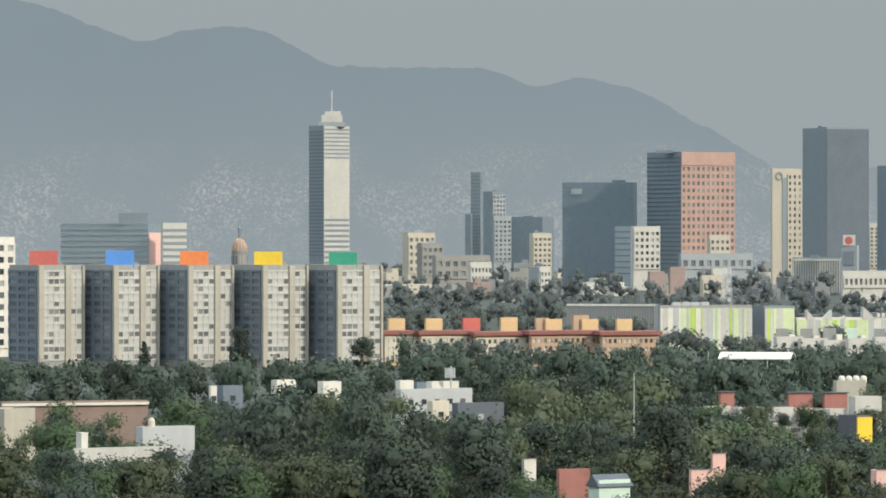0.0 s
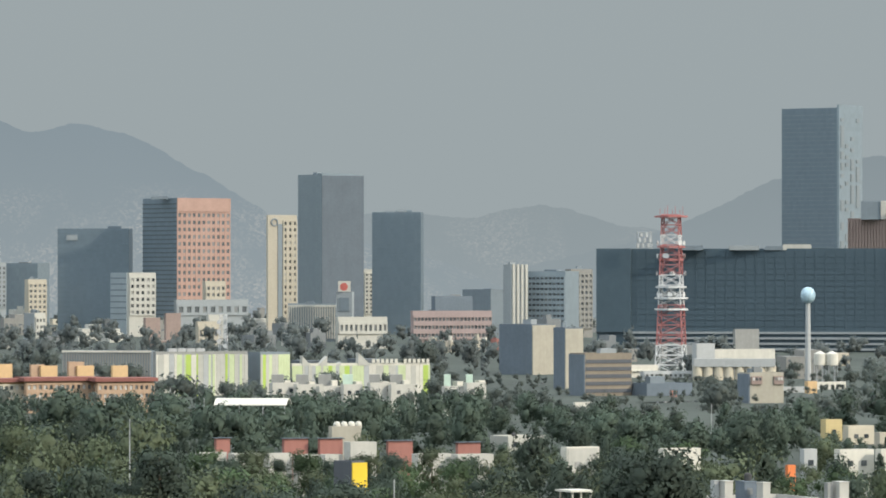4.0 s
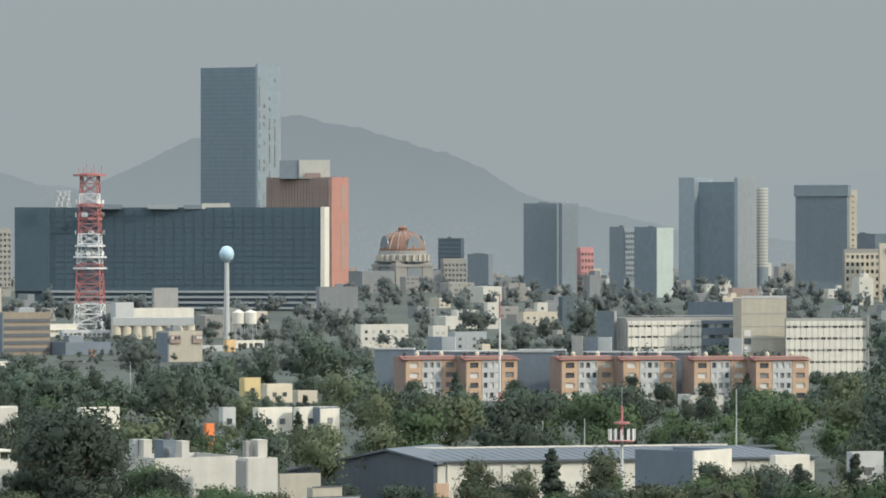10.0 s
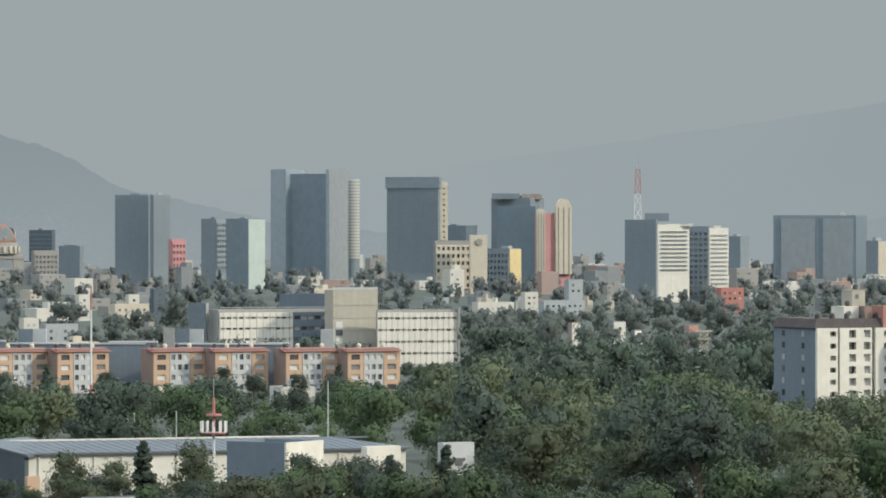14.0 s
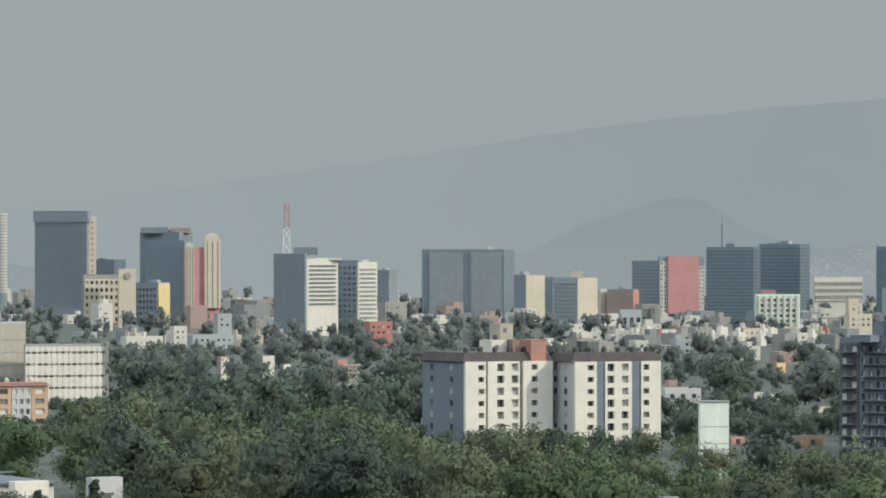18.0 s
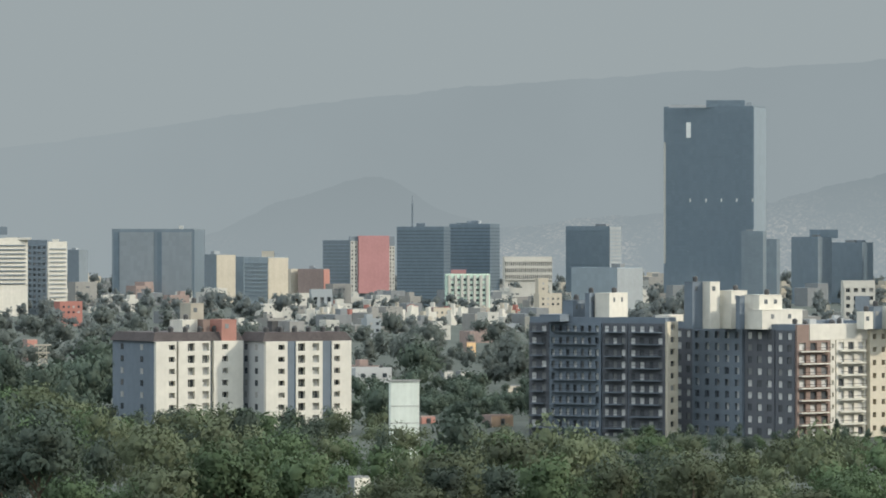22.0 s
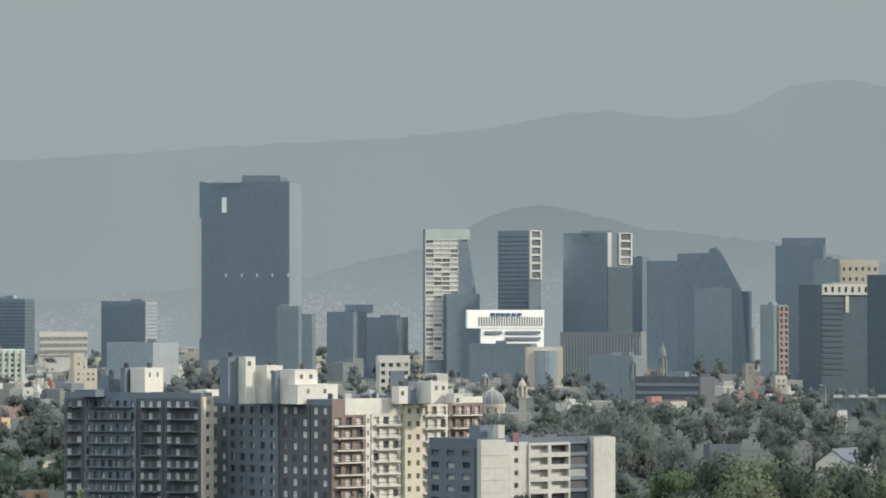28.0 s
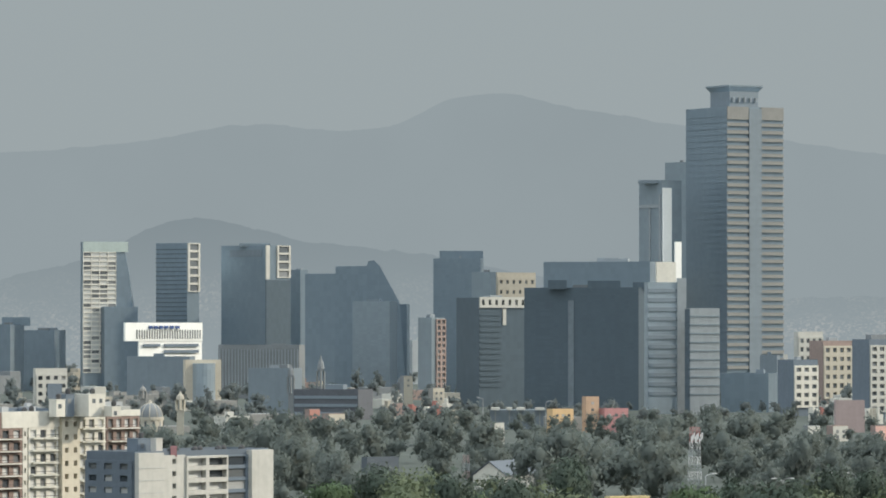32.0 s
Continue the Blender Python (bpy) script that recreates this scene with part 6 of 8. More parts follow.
for k in range(26):
    z, a = rr.choice((0.42, 0.49, 0.56, 0.73, 0.81, 0.62)) * top, rr.random() * 6.3
    part("dish_antenna", Shape().ring([(0.3, 0), (1.1, 0.5)], 12), SIGNAL_WHITE, ob, "", Matrix.Translation((6 * math.cos(a), 6 * math.sin(a), z + 1)) @ Matrix.Rotation(a, 4, "Z") @ Matrix.Rotation(math.pi / 2, 4, "Y"))
for k in range(7):
    part("whip_antenna", Shape().bar((-5 + k * 1.7, (k % 2) * 3, top), (-5 + k * 1.7, (k % 2) * 3, top + rr.uniform(2, 4.5)), 0.2), SIGNAL_RED, ob)
ob, top = mast("rooftop_mast", "small grey lattice mast with drums", 1248, 2610, 82, 112, 8, 7, 4, [GALV])
for k in range(8):
    part("drum_antenna", Shape().ring([(1.0, -1.2), (1.0, 1.2)], 10), GALV, ob, "", Matrix.Translation((-3.5 + k, -3.6, 2 + (k * 3) % 9)))
mast("skyline_mast", "thin red and white lattice mast on the skyline", 2985, 3600, 44, 135, 10, 3.5, 9, [SIGNAL_WHITE, SIGNAL_WHITE, SIGNAL_RED, SIGNAL_RED, SIGNAL_WHITE], 0)
mast("skyline_mast_tip", "thin mast tip", 2985, 3600, 133, 154, 1.6, 0.6, 3, [GALV])

def pole(name, label, u, d, v1, r0, r1, mats, cat="pole"):
    z = height(v1, d)
    ob = thing(name, label, cat, Matrix.Translation(spot(u, d)))
    n = len(mats)
    for k, mt in enumerate(mats):
        part("shaft_section", Shape().ring([(r0 + (r1 - r0) * k / n, z * k / n), (r0 + (r1 - r0) * (k + 1) / n, z * (k + 1) / n)], 8), mt, ob)
    return ob, z


ob, z = pole("ball_water_tower", "pale blue ball water tower on a slim shaft", 1536, 1900, -10, 1.3, 0.95, [PALE_GREY, PALE_GREY, PALE_GREY], "water tower")
part("ball_tank", Shape().ring([(3.1 * math.sin(k * math.pi / 12) + 0.02, z + 2.4 - 3.5 * math.cos(k * math.pi / 12)) for k in range(13)], 20), paint("pale_blue_paint", (0.36, 0.50, 0.58), 0.4, gloss=0.5), ob, "pale blue ball tank")
pole("radio_pole", "thin red and white radio pole", 2019, 960, -70, 0.32, 0.14, [SIGNAL_RED, SIGNAL_RED, SIGNAL_WHITE, SIGNAL_WHITE, SIGNAL_WHITE, SIGNAL_RED])
ob, z = pole("cell_mast", "red and white cell mast with a ring of panel antennas", 2235, 690, -269, 0.26, 0.2, [SIGNAL_WHITE, SIGNAL_WHITE, SIGNAL_WHITE, SIGNAL_RED])
part("antenna_ring", Shape().ring([(1.9, z - 5.4), (1.9, z - 5.2)], 12), SIGNAL_RED, ob)
part("platform", Shape().ring([(1.2, z - 2.7), (1.2, z - 2.4)], 10), SIGNAL_RED, ob, "small red platform")
part("whip_antenna", Shape().bar((0, 0, z), (0, 0, z + 3.0), 0.08), GALV, ob)
for k in range(12):
    a = k * math.pi / 6
    part("panel_antenna", Shape().box(-0.14, 0.14, -0.08, 0.08, z - 5.2, z - 3.5), SIGNAL_WHITE, ob, "", Matrix.Rotation(a, 4, "Z") @ Matrix.Translation((0, -2.0, 0)))
for x, d, v in ((2437, 760, -239), (2095, 800, -284), (2169, 790, -291), (338, 700, -219), (469, 1100, -181), (1366, 1150, -191), (805, 640, -326)):
    pole("light_pole", "thin grey steel pole above the trees", x, d, v, 0.16, 0.08, [GALV])
ob, z = pole("cell_mast", "grey cell mast with white antennas", 14, 1000, -207, 0.25, 0.18, [GALV, GALV])
for k in range(5):
    part("panel_antenna", Shape().box(-0.16, 0.16, -0.1, 0.1, z - 2.6, z - 0.4), SIGNAL_WHITE, ob, "", Matrix.Translation((-1 + 0.5 * k, -0.6, 0)))
ob, top = mast("telecom_mast", "grey lattice mast with small dishes", 503, 1700, -179, -34, 4.2, 2.2, 12, [GALV, GALV, SIGNAL_WHITE], 0)
for k in range(7):
    part("dish_antenna", Shape().ring([(0.2, 0), (0.8, 0.3)], 10), SIGNAL_WHITE, ob, "", Matrix.Translation((1.2 * (-1) ** k, -1.8, top * (0.6 + 0.06 * k))) @ Matrix.Rotation(math.pi / 2, 4, "X"))
ob, top = mast("telecom_mast", "red and white lattice mast above the treetops", 5679, 1250, -257, -141, 3.2, 2.0, 8, [FAR_PALE, SIGNAL_WHITE, FAR_PALE, SIGNAL_WHITE, FAR_PALE, SIGNAL_WHITE, SIGNAL_RED, SIGNAL_RED], 0, 0.09)
for k in range(9):
    part("panel_antenna", Shape().box(-0.15, 0.15, -0.1, 0.1, 0, 1.8), SIGNAL_WHITE, ob, "", Matrix.Translation((-1.6 + 0.4 * k, -1.5, top * (0.74 + 0.03 * (k % 3)))))

# grain works
ob = thing("grain_silos", "row of cream grain silos under a pale gallery", "silos", Matrix.Translation(spot(1407, 1900)) @ Matrix.Rotation(-(1407 - MID_U) / MIL, 4, "Z"))
for k in range(8):
    part("silo", Shape().ring([(2.05, 0), (2.05, height(-124, 1900)), (0.4, height(-122, 1900))], 16, -15.5 + 4.4 * k, 0), CREAM, ob, "cream round silo")
part("gallery", Shape().box(-17, 17, -2.2, 3, height(-126, 1900), height(-112, 1900)), PALE_GREY, ob, "long pale conveyor gallery")
BLOCKS.append((*spot(1407, 1900)[:2], 22))
CLEAR.append((1337, 1480, -156, 1900))
for u in (1557, 1578):
    ob = thing("legged_water_tank", "white drum water tank on steel legs", "water tank", Matrix.Translation(spot(u, 1880 + (u % 3))))
    z0, z1 = height(-123, 1880), height(-103, 1880)
    part("drum", Shape().ring([(2.6, z0), (2.6, z1), (0.3, z1 + 1.1)], 16), WHITE, ob)
    for k in range(6):
        a = k * math.pi / 3
        part("leg", Shape().bar((2.6 * math.cos(a), 2.6 * math.sin(a), 0), (2.3 * math.cos(a), 2.3 * math.sin(a), z0), 0.3), GALV, ob)
    CLEAR.append((u - 14, u + 14, -151, 1880))
W = plain
W("mill_building", "pale factory block with strip windows", "factory", 1332, 1340, 1372, -89, -111, 1960, 66, PALE_GREY)
W("mill_building", "long white factory shed", "factory", 1367, 1372, 1478, -99, -112, 1990, 74, WHITE)
W("mill_building", "grey factory tower", "factory", 1404, 1408, 1450, -63, -96, 2200, 70, CONCRETE)
W("mill_building", "low white workshop", "factory", 1212, 1218, 1272, -127, -156, 1950, 70, WHITE, rows=2, cols=8)
W("mill_building", "white workshop by the mast", "factory", 1240, 1246, 1332, -138, -158, 1900, 72, PALE_GREY, rows=1, cols=10)
W("mill_building", "dark low shed", "factory", 1224, 1252, 1332, -160, -178, 1650, 60, BLUE_GREY)
W("mill_building", "white low shed among silos", "factory", 1480, 1487, 1534, -166, -191, 1700, 66, PALE_GREY)
W("mill_building", "white long workshop", "factory", 1537, 1542, 1602, -164, -184, 1750, 66, WHITE, rows=1, cols=6)
W("boiler_house", "ochre boiler house", "factory", 1530, 1536, 1552, -156, -184, 1690, 60, OCHRE)
# Here and on the next towers, blue-grey flanks paint in shade.
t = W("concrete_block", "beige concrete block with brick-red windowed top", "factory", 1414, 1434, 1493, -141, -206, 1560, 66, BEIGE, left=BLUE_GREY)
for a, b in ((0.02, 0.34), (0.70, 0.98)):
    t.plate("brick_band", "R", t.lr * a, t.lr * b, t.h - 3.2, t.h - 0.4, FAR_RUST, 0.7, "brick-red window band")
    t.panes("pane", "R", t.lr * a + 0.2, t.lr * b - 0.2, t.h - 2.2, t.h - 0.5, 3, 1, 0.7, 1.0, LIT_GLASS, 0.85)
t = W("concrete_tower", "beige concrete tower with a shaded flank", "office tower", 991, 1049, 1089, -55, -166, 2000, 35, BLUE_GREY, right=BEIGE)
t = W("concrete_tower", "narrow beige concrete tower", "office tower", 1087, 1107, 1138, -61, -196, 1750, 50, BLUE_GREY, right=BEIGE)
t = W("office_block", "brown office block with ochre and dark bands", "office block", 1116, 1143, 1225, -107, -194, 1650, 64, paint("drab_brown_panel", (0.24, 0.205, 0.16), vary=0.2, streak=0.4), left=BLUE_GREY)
t.bands("R", 0.2, t.lr - 0.2, 0.5, t.h - 0.8, 5, 0.5, BROWN, 0.2, "window_band")
W("white_hut", "small white roof hut", "house", 1122, 1125, 1155, -194, -211, 1500, 68, WHITE)

# ---- near houses and the warehouse ----
t = Tower("factory_house", "near white-walled workshop with stepped roof rooms", "house", 1338, 1410, 1556, -371, 690, 62, WASHED, -399)
t.top_box("roof_room", 1364, 1380, -361, -332, PALE_GREY, "", 3, 3, square=True)
t.top_box("roof_room", 1378, 1404, -361, -332, WASHED, "white roof room", 2, 4, square=True)
t.top_box("roof_room", 1408, 1446, -361, -335, BLUE_GREY, "grey roof room", 6, 3, square=True)
t.top_box("roof_room", 1446, 1470, -361, -335, WASHED, "white stair tower", 3, 3, square=True)
t.box("roof_sheet", 0.5, t.lr - 0.5, 0.5, t.ll - 0.5, t.h, t.h + 0.25, TAR)
t = Tower("factory_house", "tall white stair house with a roof room", "house", 1555, 1574, 1626, -372, 680, 66, WASHED, -409)
# Grey plate darkens the left wall to look shaded.
t.plate("shaded_wall", "L", 0, t.ll, 0, t.h + 0.5, CONCRETE, 0.3)
t.top_box("roof_room", 1578, 1608, -362, -333, WASHED, "white roof room with openings", 2, 3, square=True)
t.top_box("roof_room", 1564, 1579, -362, -335, CONCRETE, "", 2.5, 3, square=True)
t = Tower("garden_wall", "rough beige garden wall", "wall", 1626, 1630, 1702, -400, 665, 70, BEIGE, -419)
t = Tower("white_villa", "two-storey white villa with a covered roof terrace", "house", 1094, 1119, 1168, -374, 690, 60, WASHED, -417)
t.grid("R", 0, t.lr, 0.5, t.h - 0.3, 3, 2, 0.5, 0.45, WASHED, GLASS, 0.3)
t.grid("L", 0, t.ll, 0.5, t.h - 0.3, 2, 2, 0.5, 0.45, PALE_GREY, GLASS, 0.3)
t.box("terrace_roof", -0.4, t.lr * 0.75, -0.4, t.ll, t.h + 2.2, t.h + 2.5, WHITE)
for x, y in ((0.2, 0.2), (t.lr * 0.7, 0.2), (0.2, t.ll - 0.4), (t.lr * 0.35, 0.2)):
    t.box("terrace_post", x, x + 0.25, y, y + 0.25, t.h, t.h + 2.2, WHITE)

# warehouse: long white wall, grey metal roof, dark gabled shed at its end
d0 = 720
t = Tower("warehouse", "long white warehouse with a grey metal roof and dark gabled shed", "warehouse", 1900, 1903, 2576, -369, d0, 76, None, -421)
w2, low = 36.0, t.h
ridge = height(-348, d0 + w2 * 0.6)
part("long_wall", Shape().box(0, t.lr, 0, w2, 0, low - 0.05), WHITE, t.ob, "white plastered long wall, stained")
for y0, y1, z0, z1 in ((-0.7, w2 * 0.6, low, ridge), (w2 * 0.6, w2 + 0.7, ridge, low - 1.0)):
    r = Shape()
    r.v = [(-0.6, y0, z0), (t.lr + 0.6, y0, z0), (t.lr - 6, y1, z1), (-0.6, y1, z1), (-0.6, y0, z0 + 0.3), (t.lr + 0.6, y0, z0 + 0.3), (t.lr - 6, y1, z1 + 0.3), (-0.6, y1, z1 + 0.3)]
    r.f = [(0, 3, 2, 1), (4, 5, 6, 7), (0, 1, 5, 4), (1, 2, 6, 5), (2, 3, 7, 6), (3, 0, 4, 7)]
    part("roof_slope", r, TIN, t.ob, "grey metal roof slope")
me = Shape().bar((0, 0, 0), (0, w2 * 0.6 + 0.6, ridge - low), 0.12).mesh("roof_seam", TIN)
for k in range(36):
    part("roof_seam", me, TIN, t.ob, m=Matrix.Translation((t.lr * (k + 0.5) / 38, -0.6, low + 0.3)))
part("roof_lip", Shape().box(0, t.lr - 8, w2 * 0.6 - 0.2, w2 * 0.6 + 0.2, ridge + 0.3, ridge + 0.55), WHITE, t.ob, "bright ridge capping")
for k in range(14):
    t.plate("buttress", "R", t.lr * (k + 0.5) / 14 - 0.15, t.lr * (k + 0.5) / 14 + 0.15, 0, low - 0.3, WHITE, 0.25)
inv = t.ob.matrix_basis.inverted()
zr = height(-370, d0)
slant = lambda u: d0 - 1 + max(0, 1902 - u) * 0.2        # the shed's front turns away to the left
zl, zp = height(-385, slant(1639)), height(-348, slant(1817))
front = [(1639, 0), (1902, 0), (1902, zr), (1817, zp), (1639, zl)]
g = Shape()
g.v = [tuple(inv @ spot(u + k * 6, slant(u) + k, z)) for k in (0, 14) for u, z in front]
g.f = [(0, 1, 2, 3, 4), (9, 8, 7, 6, 5)] + [(k, 5 + k, 5 + (k + 1) % 5, (k + 1) % 5) for k in range(5)]
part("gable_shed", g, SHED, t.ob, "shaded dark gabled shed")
for (ua, za), (ub, zb) in (((1633, zl - 0.2), (1817, zp)), ((1817, zp), (1908, zr - 0.2))):
    g = Shape()
    g.v = [tuple(inv @ spot(u + max(0, k) * 6, slant(u) + k, z + dz)) for dz in (0.05, 0.4) for u, z, k in ((ua, za, -1.2), (ub, zb, -1.2), (ub, zb, 15), (ua, za, 15))]
    g.f = [(0, 3, 2, 1), (4, 5, 6, 7), (0, 1, 5, 4), (1, 2, 6, 5), (2, 3, 7, 6), (3, 0, 4, 7)]
    part("shed_roof", g, TIN, t.ob, "grey metal shed roof")
for u in (1698, 1777, 1847):
    p = inv @ spot(u, slant(u) - 0.3)
    t.box("shed_post", p.x - 0.2, p.x + 0.2, p.y - 0.2, p.y + 0.2, 0, zl, CONCRETE)
CLEAR.append((1698, 1902, -414, d0))
# Blue-grey body puts the left side's shade into its colour.
t3 = Tower("annexe", "grey annexe with a white end at the warehouse", "house", 2258, 2360, 2426, -359, 668, 34, BLUE_GREY, -419)
t3.plate("white_end", "R", 0, t3.lr, 0, t3.h + 0.9, WHITE, 0.3, "white end wall")
for k in range(6):
    part("roof_vent", Shape().ring([(0.35, 0), (0.35, 0.6), (0.1, 0.9)], 8), IRON, t3.ob, "", Matrix.Translation((1.5 + k * 1.1, 1.5, t3.h)))
Tower("guard_house", "small orange brick guard house", "house", 1902, 1907, 1929, -417, 690, 66, BRICK, -425, deep=4)
# house with white walls at the eastern edge
t = Tower("white_house", "white-walled house with a stair turret", "house", -654, -651, -483, -362, 690, 68, WASHED, -381)
t.top_box("stair_turret", -648, -627, -359, -328, WHITE, "white stair turret", 1, 3, square=True)
t = Tower("flat_roof_house", "white house with open roof terrace", "house", -543, -531, -439, -324, 760, 62, PALE_GREY, -349)
part("roof_tank", Shape().ring([(0.6, 0), (0.6, 1.4), (0.25, 1.9)], 12), CREAM, t.ob, "cream water tank", Matrix.Translation((2.5, 1.5, t.h + 0.5)))
t = Tower("long_shed", "long low shed with a bright roof edge", "shed", -782, -779, -521, -277, 920, 76, RUST, -289)
t.plate("roof_edge", "R", 0, t.lr, t.h, t.h + 0.5, WHITE, 0.6, "bright tin roof edge")
Tower("beige_house", "beige house with a shaded side", "house", -811, -774, -720, -290, 860, 50, BEIGE, -324)
t = Tower("teal_cabin", "teal-sided cabin with a tin roof and a red roof beside", "house", 258, 276, 331, -421, 600, 55, MINT, -434)
rf = Shape()
rf.v = [(-0.3, -0.4, t.h), (t.lr + 0.3, -0.4, t.h), (t.lr + 0.3, t.ll + 0.4, t.h), (-0.3, t.ll + 0.4, t.h), (-0.3, t.ll / 2, t.h + 1.6), (t.lr + 0.3, t.ll / 2, t.h + 1.6)]
rf.f = [(0, 1, 5, 4), (2, 3, 4, 5), (3, 0, 4), (1, 2, 5), (0, 3, 2, 1)]
part("tin_roof", rf, TIN, t.ob, "grey tin gable roof")
Tower("red_roof_house", "low house with a flat red roof", "house", 201, 206, 260, -401, 640, 68, DULL_RED, -427)
Tower("yellow_house", "yellow-painted house corner among trees", "house", 698, 730, 753, -303, 760, 50, BROWN, -329, deep=6).plate("yellow_wall", "R", 0, 3.2, 0, height(-303, 760) + 0.6, YELLOW, 0.3, "bright yellow painted wall")
# white row houses with red roof boxes
for u0, u1, v in ((454, 509, -286), (511, 569, -288), (573, 625, -288), (626, 670, -290), (671, 714, -290), (716, 774, -268), (836, 906, -289), (906, 981, -290), (1101, 1166, -279)):
    t = Tower("row_house", "white terraced house with flat roof", "house", u0, u0 + 12, u1, v, 900, 62, WASHED, v - 13, group="white terrace", deep=9)
    t.panes("pane", "R", 1, t.lr - 1, 1.0, t.h - 0.6, 2, 2, 1.3, 1.2, GLASS)
for u0, u1, v in ((487, 515, -261), (607, 653, -262), (670, 714, -262), (791, 838, -266), (914, 958, -269)):
    t = Tower("red_box_house", "dull red rooftop house", "house", u0, u0 + 4, u1, v, 940, 68, DULL_RED, v - 18, deep=6)
    t.box("tin_cover", -0.4, t.lr + 0.4, -0.4, t.ll + 0.4, t.h + 0.95, t.h + 1.1, TIN)
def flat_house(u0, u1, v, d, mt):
    if d > 1600:                                    # past this distance plaster takes the FAR_ paints, haze in their colour
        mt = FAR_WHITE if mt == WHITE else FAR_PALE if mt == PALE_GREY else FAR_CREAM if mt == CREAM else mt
    t = Tower("flat_roof_house", "flat-roofed plastered house among trees", "house", u0, u0 + min(10, (u1 - u0) * 0.25), u1, v, d, 60, mt, v - 20, deep=8)
    if t.h > 3.5:
        t.panes("pane", "R", 0.8, t.lr - 0.8, max(0.8, t.h - 6), t.h - 0.5, max(1, int(t.lr / 3.2)), 2 if t.h > 6 else 1, 1.2, 1.1, GLASS)


for spec in ((-84, -52, -240, 1000, WHITE), (-52, -30, -243, 1010, BLUE_GREY), (-30, 28, -242, 1000, WHITE), (-84, 52, -256, 980, PALE_GREY),
             (-28, 11, -277, 930, CREAM), (-304, -260, -239, 1010, WHITE), (-222, -180, -242, 1010, WHITE), (-414, -400, -249, 1000, WHITE),
             (-399, -354, -249, 1005, BLUE_GREY), (16, 108, -281, 900, TIN), (1582, 1652, -280, 900, WHITE), (1654, 1732, -279, 900, WHITE),
             (1522, 1552, -279, 905, PALE_GREY), (1100, 1168, -277, 900, WHITE), (1272, 1347, -279, 905, WHITE), (1496, 1514, -308, 850, ORANGE),
             (1558, 1596, -225, 1200, DULL_YELLOW), (1597, 1652, -236, 1180, CREAM), (1652, 1697, -248, 1150, FAR_CREAM), (1763, 1857, -129, 1750, WHITE),):
    flat_house(*spec)
for spec in ((1892, 1927, -131, 1700, WHITE), (1929, 1996, -142, 1690, PALE_GREY), (1991, 2017, -89, 2100, WHITE), (2079, 2104, -89, 2100, WHITE),
             (2051, 2121, -106, 2050, CREAM), (2123, 2150, -79, 2000, NIGHT), (2692, 2766, -103, 2250, WHITE), (2778, 2809, -85, 2200, WHITE),
             (2809, 2891, -100, 2180, PALE_GREY), (2855, 2888, -63, 2230, PALE_GREY), (3122, 3172, -77, 2300, DULL_RED), (3969, 4019, -63, 2300, CREAM),
             (3972, 3995, -36, 2350, CREAM), (2631, 2696, -360, 650, PALE_GREY), (2496, 2566, -366, 690, WHITE),
             (4959, 5018, -309, 900, PALE_GREY), (5520, 5600, -271, 1000, DULL_YELLOW), (5090, 5156, -200, 1300, TIN), (5480, 5510, -91, 1900, BRICK),):
    flat_house(*spec)
for spec in ((5510, 5562, -112, 1900, ROSE), (5418, 5465, -113, 1890, OCHRE),):
    flat_house(*spec)

# ---- churches, masts and small houses seen among the trees ----
ob = dome("ribbed_dome_church", "small church with a dark ribbed dome and cream ribs", 4717, 1900, -97, 5.4, -128, FAR_GREY, FAR_CREAM, FAR_CREAM, 10)
part("nave", Shape().box(-6, 16, -5, 7, 0, height(-139, 1900)), FAR_BEIGE, ob)
CLEAR.append((4690, 4742, -139, 1900))


def bell_tower(u, d, v_top, v_bell, half, mat, tip, label):
    ob = thing("bell_tower", label, "church tower", Matrix.Translation(spot(u, d)) @ Matrix.Rotation(0.5, 4, "Z"))
    zt, zb = height(v_top, d), height(v_bell, d)
    q = math.sqrt(2) * half
    part("shaft", Shape().ring([(q, 0), (q, zb), (q * 1.15, zb), (q * 1.15, zb + 0.6)], 4), mat, ob)
    for sx in (-1, 1):
        for sy in (-1, 1):
            part("bell_pier", Shape().box(sx * half * 0.8 - 0.4, sx * half * 0.8 + 0.4, sy * half * 0.8 - 0.4, sy * half * 0.8 + 0.4, zb + 0.6, zb + 0.55 * (zt - zb)), mat, ob)
    part("cornice", Shape().ring([(q * 1.1, zb + 0.55 * (zt - zb)), (q * 1.1, zb + 0.62 * (zt - zb))], 4), mat, ob)
    part("cap", Shape().ring([(q * 0.85, zb + 0.62 * (zt - zb)), (q * 0.7, zb + 0.76 * (zt - zb)), (q * 0.35, zb + 0.86 * (zt - zb)), (0.12, zt)], 8), tip, ob)
    CLEAR.append((u - 8, u + 8, -137, d))
    return ob


bell_tower(4770, 1850, -77, -113, 1.4, FAR_CREAM, FAR_CREAM, "slender cream bell tower beside a church")
bell_tower(4965, 2250, -27, -84, 1.3, FAR_GREY, FAR_GREY, "thin grey gothic church spire")
bell_tower(5018, 2240, -13, -78, 1.5, FAR_GREY, FAR_GREY, "tall grey gothic church spire")
bell_tower(4704, 2000, -67, -92, 1.3, FAR_BEIGE, FAR_BEIGE, "beige bell tower behind a dome")

# the dark market hall and the houses at the foot of the western towers
t = plain("market_hall", "long dark red-brown hall with a flat roof", "hall", 4970, 5084, 5110, -78, -120, 2150, 22, BROWN)
t.bands("L", 0.5, t.ll - 0.5, 1, t.h - 1, 3, 0.4, SLATE, 0.3, "window_band")
